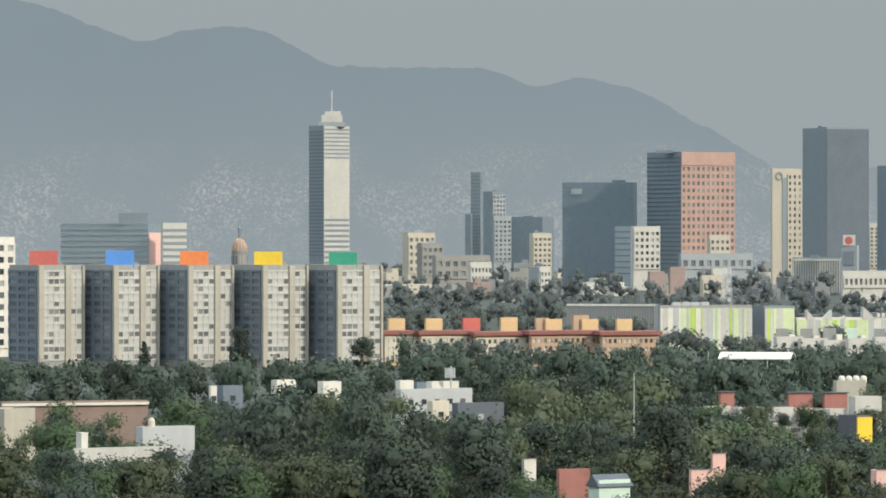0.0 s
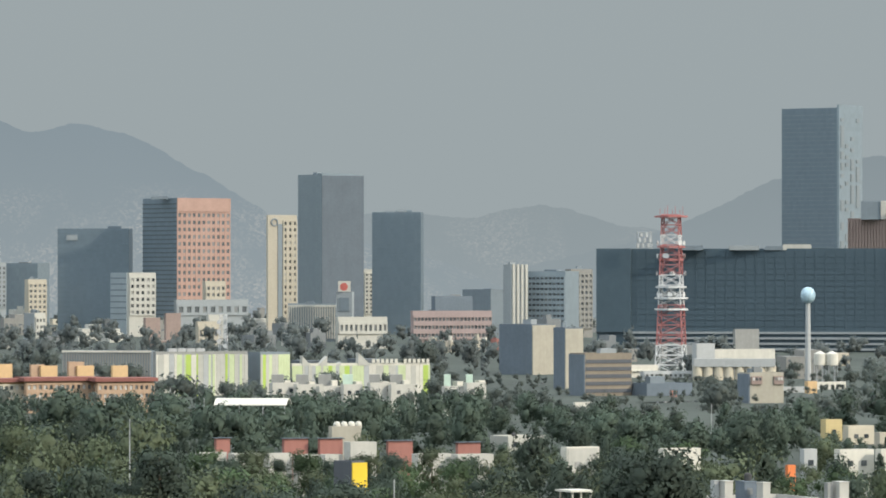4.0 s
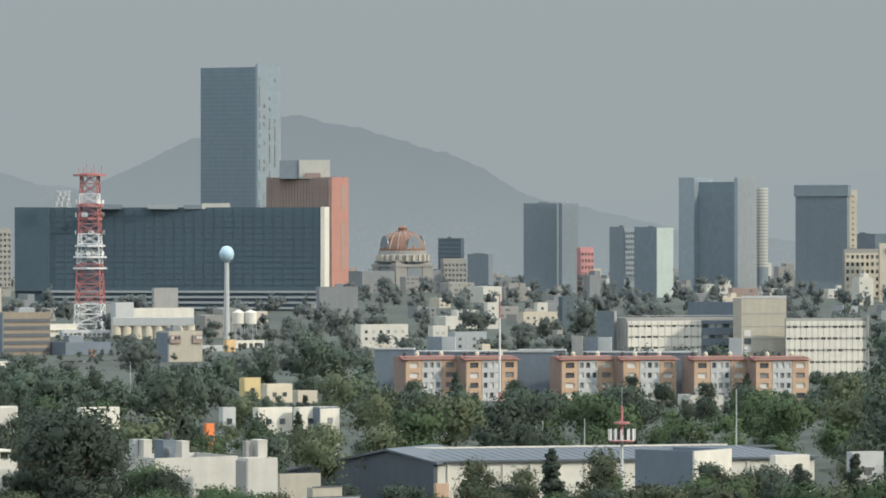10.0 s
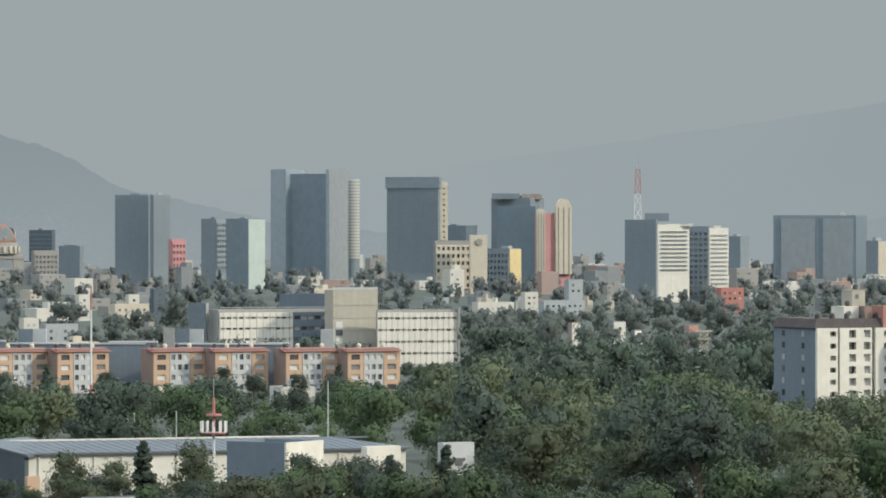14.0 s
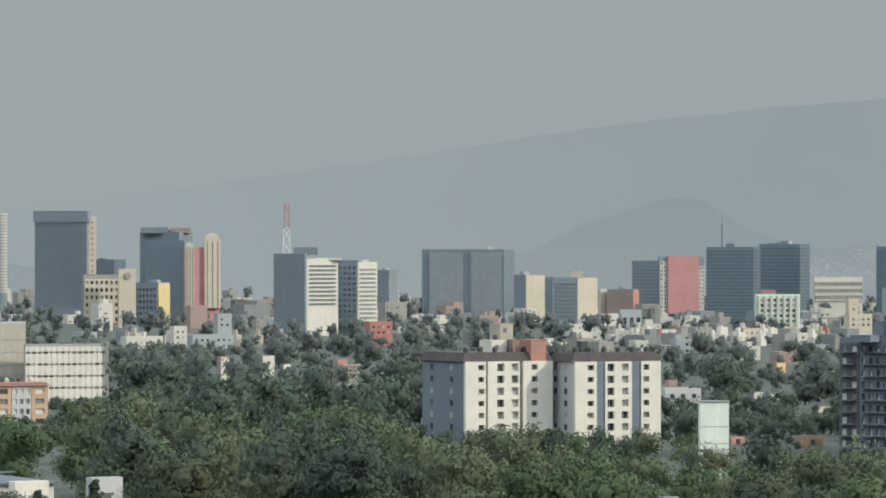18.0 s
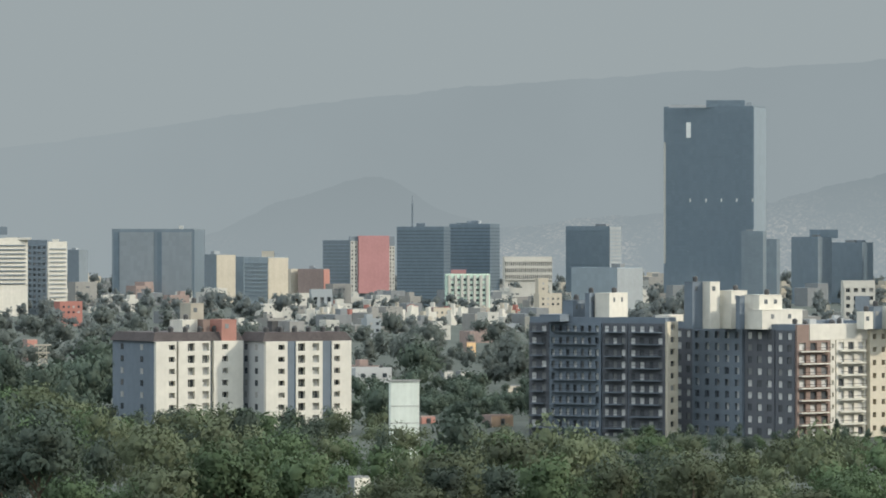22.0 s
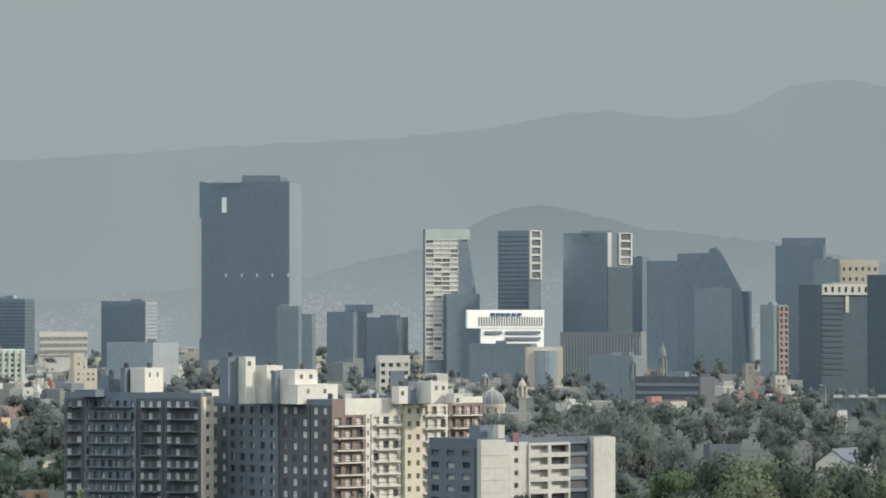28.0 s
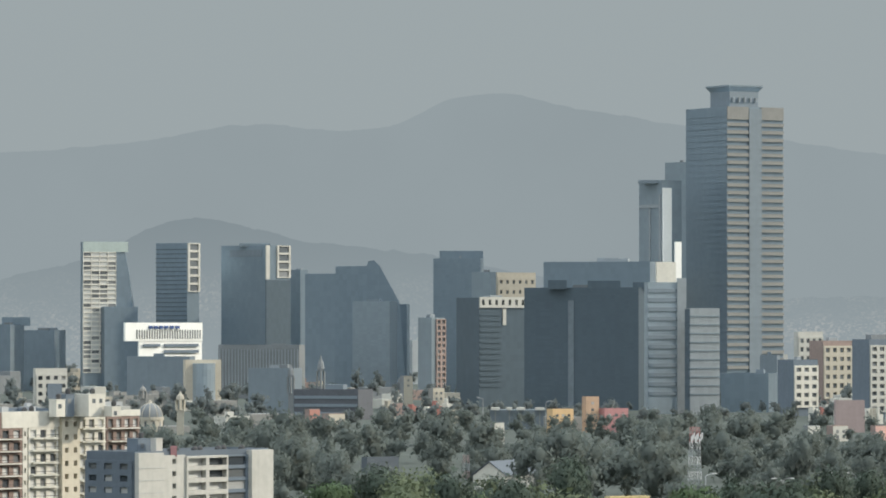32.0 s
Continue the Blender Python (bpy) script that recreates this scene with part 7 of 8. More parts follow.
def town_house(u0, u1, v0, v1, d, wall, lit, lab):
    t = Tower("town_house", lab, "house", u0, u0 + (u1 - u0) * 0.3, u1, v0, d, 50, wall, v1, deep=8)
    # The sunward wall gets a brighter colour so that it looks lit.
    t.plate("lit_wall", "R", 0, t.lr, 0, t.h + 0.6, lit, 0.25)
    t.panes("pane", "R", 0.6, t.lr - 0.6, max(0.8, t.h - 6), t.h - 0.4, max(1, int(t.lr / 3.6)), 2, 1.2, 1.2, DIM_GLASS, 0.4)


for spec in ((5158, 5180, -53, -85, 2500, FAR_GREY, FAR_CREAM, "small cream house below a tower"), (5208, 5236, -75, -97, 2300, FAR_BEIGE, FAR_CREAM, "cream gatehouse under a red-edged tower"), (4990, 5016, -113, -130, 2000, FAR_RUST, DULL_ORANGE, "low orange-walled house"), (5020, 5060, -121, -133, 1950, FAR_RUST, FAR_CREAM, "low white and orange house"),
             (5318, 5342, -137, -149, 1700, FAR_GREY, FAR_WHITE, "small white-walled house among trees"), (5869, 5899, -142, -153, 1700, FAR_GREY, FAR_WHITE, "low white house by a billboard"), (5911, 5948, -142, -157, 1750, FAR_RUST, FAR_WHITE, "low white house with a brick side"), (5988, 6016, -142, -163, 1720, FAR_RUST, PINK, "low pink house among trees"),
             (2862, 2883, -140, -158, 1620, FAR_RUST, FAR_WHITE, "white house with roof frames"), (2933, 2963, -138, -156, 1600, FAR_GREY, FAR_WHITE, "white house with open roof frames"), (2973, 2995, -153, -162, 1580, FAR_GREY, WHITE, "low white-walled house"), (3067, 3092, -145, -160, 1640, FAR_RUST, DULL_ORANGE, "orange-red house among trees"),
             (3634, 3676, -90, -102, 2350, FAR_GREY, FAR_WHITE, "white house in a sunlit row"), (3678, 3716, -87, -102, 2400, FAR_RUST, FAR_WHITE, "white house with a brick side"), (3779, 3822, -88, -102, 2380, FAR_RUST, FAR_CREAM, "cream house in a sunlit row"), (3844, 3866, -150, -166, 1700, FAR_RUST, OCHRE, "ochre house in a clearing"),):
    town_house(*spec)
for spec in ((3804, 3826, -202, -214, 1400, FAR_GREY, FAR_WHITE, "low white hut in a clearing"), (3832, 3858, -202, -213, 1420, FAR_GREY, FAR_WHITE, "low white hut beside a yard"), (3914, 3946, -228, -243, 1300, FAR_GREY, FAR_CREAM, "cream house among trees"),
             (3760, 3794, -284, -294, 1080, FAR_RUST, DULL_ORANGE, "low house with an orange roof"), (3878, 3932, -282, -302, 1060, FAR_RUST, BRICK, "brick house among trees"), (3640, 3678, -394, -402, 700, FAR_GREY, WHITE, "small white house among trees"), (1224, 1347, -202, -208, 1560, FAR_GREY, FAR_WHITE, "long flat white roof by a factory"),
             (1292, 1304, -172, -188, 1640, FAR_RUST, DULL_ORANGE, "orange machine house"), (1332, 1347, -219, -238, 1500, FAR_RUST, OCHRE, "small ochre house by the works"), (938, 978, -158, -172, 1850, FAR_GREY, FAR_WHITE, "low white house with a roof room"), (1007, 1037, -161, -176, 1840, FAR_GREY, FAR_CREAM, "low cream house"),
             (1052, 1075, -162, -178, 1830, FAR_GREY, FAR_CREAM, "low cream house by a tower"), (1686, 1734, -279, -304, 900, BLUE_GREY, WHITE, "white house end above the trees"),):
    town_house(*spec)
ob = thing("station_canopy", "row of bright white canopies over a dark hall", "canopy", Matrix.Translation(spot(5350, 1950)) @ Matrix.Rotation(-(5350 - MID_U) / MIL, 4, "Z"))
zc = height(-109, 1950)
for x0, x1 in ((-7.5, -3.8), (-0.8, 1.6), (3.5, 7.2), (11.5, 15.5)):
    part("canopy_roof", Shape().box(x0, x1, -2, 3, zc - 0.5, zc + 0.6), WHITE, ob)
    part("canopy_post", Shape().box((x0 + x1) / 2 - 0.2, (x0 + x1) / 2 + 0.2, 0, 0.4, 0, zc - 0.5), CONCRETE, ob)
part("dark_hall", Shape().box(-8, 16, 4, 14, 0, zc - 0.4), SLATE, ob)
CLEAR.append((5316, 5415, -127, 1950))

# gabled tin hall among the trees
dh = 1150
ob = thing("tin_hall", "tin-roofed hall with a white gable end", "hall", Matrix.Translation(spot(5316, dh)) @ Matrix.Rotation(-0.75, 4, "Z"))
ze, zr = height(-227, dh), height(-203, dh)
g = Shape()
g.v = [(x, y, z) for y in (0, 0.4) for x, z in ((-4.5, 0), (4.5, 0), (4.5, ze), (0, zr - 0.2), (-4.5, ze))]
g.f = [(0, 1, 2, 3, 4), (9, 8, 7, 6, 5)] + [(k, 5 + k, 5 + (k + 1) % 5, (k + 1) % 5) for k in range(5)]
part("gable_wall", g, WHITE, ob, "white gable wall")
part("side_wall", Shape().box(-4.3, 4.3, 0.4, 22, 0, ze - 0.1), CONCRETE, ob)
for sx in (-1, 1):
    r = Shape()
    r.v = [(sx * 4.9, y, ze + dz) if k == 0 else (0, y, zr + dz) for dz in (0, 0.25) for k, y in ((0, -0.4), (1, -0.4), (1, 22.4), (0, 22.4))]
    r.f = [(0, 1, 2, 3), (7, 6, 5, 4), (0, 4, 5, 1), (1, 5, 6, 2), (2, 6, 7, 3), (3, 7, 4, 0)]
    part("roof_slope", r, TIN, ob, "grey tin roof slope")
CLEAR.append((5220, 5345, -231, dh))
BLOCKS.append((*spot(5300, dh + 8)[:2], 12))
mast("small_mast", "faded pink and white lattice mast by a tin hall", 5275, 1130, -255, -191, 1.9, 1.2, 6, [FAR_PALE, FAR_PINK], 0, 0.07)
CLEAR.append((5265, 5285, -240, 1130))
CLEAR.append((5665, 5692, -247, 1250))
ob, top = mast("power_pylon", "pale steel power pylon with two cross arms", 3102, 1500, -200, -150, 3.4, 2.4, 7, [FAR_CREAM], 0)
for z, w in ((0.99, 5.6), (0.72, 4.6)):
    part("cross_arm", Shape().box(-w / 2, w / 2, -0.2, 0.2, top * z - 0.25, top * z + 0.25), FAR_CREAM, ob)
CLEAR.append((3089, 3116, -192, 1500))


def street_lamp(u, d, v, arms):
    ob = thing("street_lamp", "grey steel street lamp with a curved arm", "street lamp", Matrix.Translation(spot(u, d)), "street lamps along an avenue")
    z = height(v, d)
    part("post", Shape().ring([(0.14, 0), (0.08, z - 0.6)], 8), GALV, ob)
    for s in arms:
        part("arm", Shape().bar((0, 0, z - 0.6), (s * 1.0, 0, z - 0.1), 0.12).bar((s * 1.0, 0, z - 0.1), (s * 2.2, 0, z), 0.12), GALV, ob)
        part("lamp_head", Shape().box(s * 2.2 - 0.5, s * 2.2 + 0.5, -0.2, 0.2, z - 0.12, z + 0.12), SIGNAL_WHITE, ob)
    CLEAR.append((u - 18, u + 18, v - 14, d))


for u, d, v, arms in ((5834, 1000, -231, (-1, 1)), (5902, 1020, -220, (1,)), (5962, 1040, -221, (-1,)), (5698, 980, -223, (1,)), (5416, 1900, -95, (1,)), (5305, 1900, -89, (-1,))):
    street_lamp(u, d, v, arms)

# near walls and sheds at the eastern end
def low_house(u0, uc, u1, v, vb, d, wall, lab):
    t = Tower("low_house", lab, "house", u0, uc, u1, v - 12, d, 64, wall, vb, deep=6)
    t.plate("wall_cap", "R", -0.1, t.lr + 0.1, t.h + 0.9, t.h + 1.05, TIN, 0.1)


for spec in ((473, 477, 500, -361, -387, 640, PINK, "narrow pink-walled roof house"), (435, 439, 481, -390, -407, 630, PINK, "low pink-washed garden wall"), (755, 765, 820, -389, -408, 625, PINK, "low pink-walled house among trees"), (139, 144, 165, -371, -400, 640, WHITE, "white house corner behind branches"),
             (896, 898, 913, -383, -398, 640, DULL_RED, "small red brick roof room"), (1678, 1688, 1740, -413, -429, 610, BEIGE, "beige garden wall with a notched top"), (1668, 1678, 1771, -432, -454, 590, PALE_GREY, "low house with a white tin roof"), (2001, 2008, 2096, -445, -459, 590, PALE_GREY, "low flat-roofed house below a warehouse"),):
    low_house(*spec)
t = Tower("tank_house", "beige house with four white tanks in a row", "house", 689, 695, 747, -239, 1000, 70, BEIGE, -251, deep=6)
for k in range(4):
    part("roof_tank", Shape().ring([(0.75, 0), (0.8, 0.9), (0.55, 1.4), (0.2, 1.5)], 12), WHITE, t.ob, "white plastic roof tank", Matrix.Translation((1.6 + k * 1.7, 1.2, t.h + 0.4)))
ob = thing("vaulted_canopy", "long white vaulted canopy roof on thin posts", "canopy", Matrix.Translation(spot(557, 1150)) @ Matrix.Rotation(-(557 - MID_U) / MIL - 0.12, 4, "Z"))
zc = height(-194, 1150)
vault = Shape()
for x in (-9.5, 9.0):
    vault.v += [(x, -6 + 12 * k / 10, zc + 1.5 * math.sin(math.pi * k / 10) + dz) for dz in (0, 0.25) for k in range(11)]
vault.f = [(k, k + 22, k + 23, k + 1) for k in range(10)] + [(k + 12, k + 34, k + 33, k + 11) for k in range(10)] + [(11, 33, 22, 0), (10, 32, 43, 21)] + [(k + 11, k, k + 1, k + 12) for k in range(10)] + [(k + 22, k + 33, k + 34, k + 23) for k in range(10)]
part("vault", vault, WHITE, ob, "white sheet-metal vault")
for x in (-9, -3, 3, 8.5):
    part("post", Shape().box(x - 0.12, x + 0.12, -5.8, -5.6, 0, zc), GALV, ob)
CLEAR.append((491, 621, -203, 1150))
BLOCKS.append((*spot(557, 1150)[:2], 8))

# ---- small houses ----
hr = random.Random(21)
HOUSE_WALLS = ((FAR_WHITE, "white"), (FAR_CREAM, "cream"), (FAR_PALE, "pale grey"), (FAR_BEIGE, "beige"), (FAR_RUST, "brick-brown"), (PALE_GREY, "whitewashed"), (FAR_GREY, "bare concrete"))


def taken(u, d, r):
    p = spot(u, d)
    return any((p.x - x) ** 2 + (p.y - y) ** 2 < (q + r) ** 2 for x, y, q in BLOCKS)


def house(u, d, w, deep, h, lean, wall, tint):
    t = Tower("house", "small %s flat-roofed house with a roof tank" % tint, "house", u - 1, u, u + 1, LEVEL_V + (h - EYE_Z) * MIL / d, d, lean, None, LEVEL_V + (h - 2.0 - EYE_Z) * MIL / d, group="small flat-roofed houses")
    t.lr, t.ll, t.h = w, deep, h
    s = Shape().box(0, w, 0, deep, 0, h)
    for b in ((0, w, 0, 0.25), (0, w, deep - 0.25, deep), (0, 0.25, 0.25, deep - 0.25), (w - 0.25, w, 0.25, deep - 0.25)):
        s.box(b[0], b[1], b[2], b[3], h, h + 0.7)
    part("wall", s, wall, t.ob)
    BLOCKS[-1] = (*(t.ob.matrix_basis @ Vector((w / 2, deep / 2, 0)))[:2], 0.5 * math.hypot(w, deep))
    CLEAR[-1] = (u - deep * 0.4 * MIL / d, u + w * 0.8 * MIL / d, CLEAR[-1][2], d)
    if hr.random() < 0.6:
        a = hr.uniform(0.2, w - 3.2)
        t.box("roof_room", a, a + 3, deep * 0.45, deep * 0.45 + 3, h, h + 2.5, wall)
    part("roof_tank", TANK_MESH, TAR, t.ob, "", Matrix.Translation((hr.uniform(1, w - 1), deep * 0.3, h)))
    n = max(1, int(w / 3.4))
    t.panes("pane", "R", 0.5, w - 0.5, max(0.6, h - 6), h - 0.2, n, 2 if h > 5 else 1, 1.3, 1.2, GLASS)
    return t


TANK_MESH = Shape().ring([(0.6, 0), (0.65, 1.0), (0.3, 1.5)], 8).mesh("roof_tank", TAR)
made = 0
for k in range(2600):
    if made >= 42:
        break
    d = 1000 * (2400 / 1000) ** (hr.random() ** 0.6)
    u = hr.uniform(-800, 6050)
    green = noise.noise(Vector((u / 420, d / 500, 9.1)))
    if green < 0.02 or (2450 < u < 3350 and d < 1900) or (3350 < u < 4300 and d < 1300) or (u > 4700 and d < 1900) or u < 950 or (1500 < u < 2450 and d > 1250 and hr.random() < 0.7):
        continue
    w, deep, h = hr.uniform(6, 12), hr.uniform(7, 11), hr.choice((5.6, 6.2, 8.4, 8.8, 3.2))
    vt = LEVEL_V + (h - EYE_Z) * MIL / d
    if taken(u, d, 7) or any(db > d and u0 - 60 < u < u1 + 20 and vt > vb - 4 for u0, u1, vb, db in CLEAR):
        continue
    wall, tint = hr.choices(HOUSE_WALLS, (5, 4, 3, 3, 2, 1, 2))[0]
    house(u, d, w, deep, h, hr.choice((58, 62, 66, 70)), wall, tint)
    made += 1

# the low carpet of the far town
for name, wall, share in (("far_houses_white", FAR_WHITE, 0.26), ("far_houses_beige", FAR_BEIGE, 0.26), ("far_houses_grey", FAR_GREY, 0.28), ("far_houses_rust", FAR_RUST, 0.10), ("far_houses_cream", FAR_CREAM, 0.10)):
    s, win = Shape(), Shape()
    for k in range(int(820 * share)):
        d = 1900 * (4450 / 1900) ** (hr.random() ** 0.75)
        u = hr.uniform(-850, 6100)
        if taken(u, d, 4) or (u > 4700 and d < 2250 and hr.random() < 0.85) or (2400 < u < 3500 and d < 2100) or (u < 1000 and d < 2700) or (1500 < u < 3500 and d < 2800 and hr.random() < 0.75):
            continue
        w, deep = hr.uniform(7, 20), hr.uniform(8, 16)
        h = hr.choice((3.5, 5, 6, 6.5, 8, 9.5)) * (1.0 if d < 2800 else hr.choice((1, 1, 1.3, 1.8)))
        b = (u - MID_U) / MIL
        m = Matrix.Translation(spot(u, d)) @ Matrix.Rotation(math.pi / 2 - radians(hr.uniform(52, 76)) - b, 4, "Z")
        q = Shape().box(0, w, 0, deep, 0, h)
        if hr.random() < 0.5:
            a = hr.uniform(0, w - 4)
            q.box(a, a + 4, 2, 6, h, h + 2.6)
        if hr.random() < 0.4:
            q.box(w * 0.5, w, 0.3, deep, h, h + 2.8)
        i = len(s.v)
        s.v += [tuple(m @ Vector(p)) for p in q.v]
        s.f += [tuple(i + j for j in f) for f in q.f]
        q = Shape()
        for r in range(int(h / 3)):
            for c in range(int(w / 3.5)):
                if hr.random() < 0.45:
                    q.box(0.8 + c * 3.5, hr.choice((1.9, 2.6, 3.4)) + c * 3.5, -0.12, 0.1, 1.1 + r * 3, 2.2 + r * 3)
        i = len(win.v)
        win.v += [tuple(m @ Vector(p)) for p in q.v]
        win.f += [tuple(i + j for j in f) for f in q.f]
    ob = part(name, s, wall)
    tagged(ob, "far low town houses, flat-roofed", "houses", kind="stuff")
    if win.v:
        tagged(part("window_panes", win, DIM_GLASS, ob), kind="stuff")

# long sunlit rows of low houses at the foot of the middle towers
for name, wall, parity in (("sunlit_row_white", WHITE, 0), ("sunlit_row_cream", FAR_CREAM, 1), ("sunlit_row_brick", DULL_RED, 2)):
    s = Shape()
    for u0, u1, v, d, step in ((3560, 3990, -86, 2420, 17), (3570, 3960, -96, 2330, 21), (2690, 2960, -98, 2300, 19), (4440, 4620, -92, 2300, 18), (860, 1160, -78, 2600, 16), (4980, 5260, -104, 2150, 22), (5840, 6060, -112, 2100, 20)):
        u = u0
        while u < u1:
            u += hr.uniform(0.55, 1.4) * step
            pick = hr.choice((0, 0, 0, 1, 1, 2))
            w, vv, gap = hr.uniform(0.35, 0.8) * step, v + hr.uniform(-4, 4), hr.random()
            if pick != parity or gap < 0.12 or taken(u, d, 3):
                continue
            b = (u - MID_U) / MIL
            m = Matrix.Translation(spot(u, d + hr.uniform(-30, 30))) @ Matrix.Rotation(math.pi / 2 - radians(hr.uniform(60, 74)) - b, 4, "Z")
            h = height(vv, d)
            q = Shape().box(0, w * d / MIL, 0, 7, 0, h)
            q.box(0.3, 0.4 * w * d / MIL, 1, 5, h, h + hr.choice((0.8, 2.4, 2.6)))
            i = len(s.v)
            s.v += [tuple(m @ Vector(p)) for p in q.v]
            s.f += [tuple(i + j for j in f) for f in q.f]
    tagged(part(name, s, wall), "row of low sunlit flat-roofed houses", "houses", kind="stuff")
for u0, u1, v, d in ((3560, 3990, -106, 2330), (2690, 2960, -108, 2300), (4440, 4620, -102, 2300), (860, 1160, -88, 2600), (4980, 5260, -114, 2150), (5840, 6060, -122, 2100)):
    CLEAR.append((u0, u1, v, d))

# ---- trees ----
def leaf_cloud(rng, height_m, width, blobs, leaves, size, base=0.28, lump=(0.17, 0.32), core=0.72):
    """Leaf clumps as small bent quads round several uneven blobs, and a core that closes the crown."""
    v, f, out = [], [], []
    middle = np.array((0, 0, height_m * (base + 0.25)))
    for b in range(blobs):
        a, rad = rng.uniform(0, 6.283), width * 0.5 * math.sqrt(rng.uniform(0, 1)) * 0.62
        q = rng.uniform(0, 1) ** 0.8
        z = height_m * (base + (0.9 - base) * q)
        rad *= 1.15 - 0.7 * max(0, q - 0.35)
        c = np.array((rad * math.cos(a), rad * math.sin(a), z))
        r = width * rng.uniform(*lump)
        r2 = np.array((r, r, r * rng.uniform(0.6, 0.95)))
        i = len(v)
        for lz, lr in ((-0.5, 0.25), (0.0, 0.5), (0.46, 0.22)):
            v += [tuple(c + r2 * core * np.array((lr * math.cos(k * 1.2566), lr * math.sin(k * 1.2566), lz))) for k in range(5)]
        for p in v[i:]:
            out.append(np.array(p) - c + 0.55 * (np.array(p) - middle))
        for j in range(2):
            f += [(i + 5 * j + k, i + 5 * j + (k + 1) % 5, i + 5 * j + 5 + (k + 1) % 5, i + 5 * j + 5 + k) for k in range(5)]
        f.append(tuple(range(i + 10, i + 15)))
        for _ in range(leaves):
            d = rng.normal(size=3)
            d /= np.linalg.norm(d)
            p = c + d * r2 * rng.uniform(0.46, 1.2)
            t1 = np.cross(d + rng.normal(size=3) * 0.4, rng.normal(size=3))
            t1 /= np.linalg.norm(t1)
            t2 = np.cross(t1, d + rng.normal(size=3) * 0.35)
            t2 /= np.linalg.norm(t2)
            s1 = size * rng.uniform(0.7, 1.4)
            i = len(v)
            v += [tuple(p - t1 * s1), tuple(p + t2 * s1), tuple(p + t1 * s1 * 0.9 - t2 * s1 * 0.4)]
            out += [d * r + 0.55 * (p - middle) + rng.normal(size=3) * 0.13 * r] * 3
            f.append((i, i + 1, i + 2))
    out = np.array(out)
    return v, f, out / (np.linalg.norm(out, axis=1)[:, None] + 1e-6)


def crown_mesh(v, f, out, material):
    """Leaves shaded by the round of their clump."""
    me = bpy.data.meshes.new("crown")
    me.from_pydata(v, [], f)
    me.materials.append(material)
    me.normals_split_custom_set_from_vertices(out.tolist())
    return me


def trunk_shape(rng, h, r):
    s = Shape()
    s.ring([(r * 1.3, -0.3), (r, 0.8), (r * 0.75, h * 0.3), (r * 0.4, h * 0.62), (r * 0.12, h * 0.86)], 7)
    for k in range(5):
        a, z = rng.uniform(0, 6.28), h * rng.uniform(0.22, 0.5)
        s.bar((0, 0, z), (math.cos(a) * h * 0.17, math.sin(a) * h * 0.17, z + h * 0.2), r * 0.5)
    return s


rng = np.random.default_rng(11)
KINDS = []
for kind, (hh, ww, blobs, leaves, leafmat, lab) in enumerate((
        (12, 9.5, 28, 150, LEAF_DARK, "dark green broad-crowned tree"), (13, 8.0, 28, 145, LEAF_DARK, "tall dark green tree"), (10, 9.0, 26, 150, LEAF_MID, "green leafy tree"),
        (9, 7.5, 22, 150, LEAF_MID, "green round-topped tree"), (12, 8.5, 22, 105, LEAF_OLIVE, "thin-crowned olive-brown tree"), (15, 9.0, 30, 145, LEAF_DARK, "tall dark eucalyptus"), (11, 10, 26, 150, LEAF_OLIVE, "spreading olive-green tree"))):
    me = crown_mesh(*leaf_cloud(rng, hh, ww, blobs, leaves, 0.20, 0.26, (0.13, 0.26)), leafmat)
    tm = trunk_shape(rng, hh, 0.32).mesh("trunk", BARK)
    KINDS.append((me, tm, hh, ww, lab))
# a pointed conifer
v, f, out = [], [], []
for k in range(15):
    z = 1.2 + k * 0.62
    vv, ff, oo = leaf_cloud(rng, 0.9, max(0.7, 5.2 * (1 - (k / 15.6) ** 1.7)), 4, 26, 0.34, 0.1)
    f += [tuple(i + len(v) for i in q) for q in ff]
    v += [(x, y, zz + z) for x, y, zz in vv]
    out.append(oo)
me = crown_mesh(v, f, np.concatenate(out), LEAF_DARK)
KINDS.append((me, trunk_shape(rng, 10.5, 0.25).mesh("trunk", BARK), 11.0, 4.8, "dark pointed conifer"))


def tree(u, d, kind, size):
    me, tm, hh, ww, lab = KINDS[kind]
    ob = thing("tree", lab, "tree", Matrix.LocRotScale(spot(u, d), Euler((0, 0, float(rng.uniform(0, 6.28)))), (size,) * 3), "trees among the houses")
    part("trunk", tm, BARK, ob)
    part("crown", me, LEAF_DARK, ob)


def room(u, d, wide):
    """The height that a tree may have at this place, so that what stands behind stays in sight."""
    p = spot(u, d)
    for x, y, r in BLOCKS:
        if (p.x - x) ** 2 + (p.y - y) ** 2 < (r + wide * 0.35) ** 2:
            return 0
    du, vmax = wide * 0.4 * MIL / d, 1e9
    for u0, u1, vb, db in CLEAR:
        if db > d and u0 - du < u < u1 + du:
            vmax = min(vmax, vb + (5 if db < 1400 else 12))
    return EYE_Z + (vmax - LEVEL_V) * d / MIL


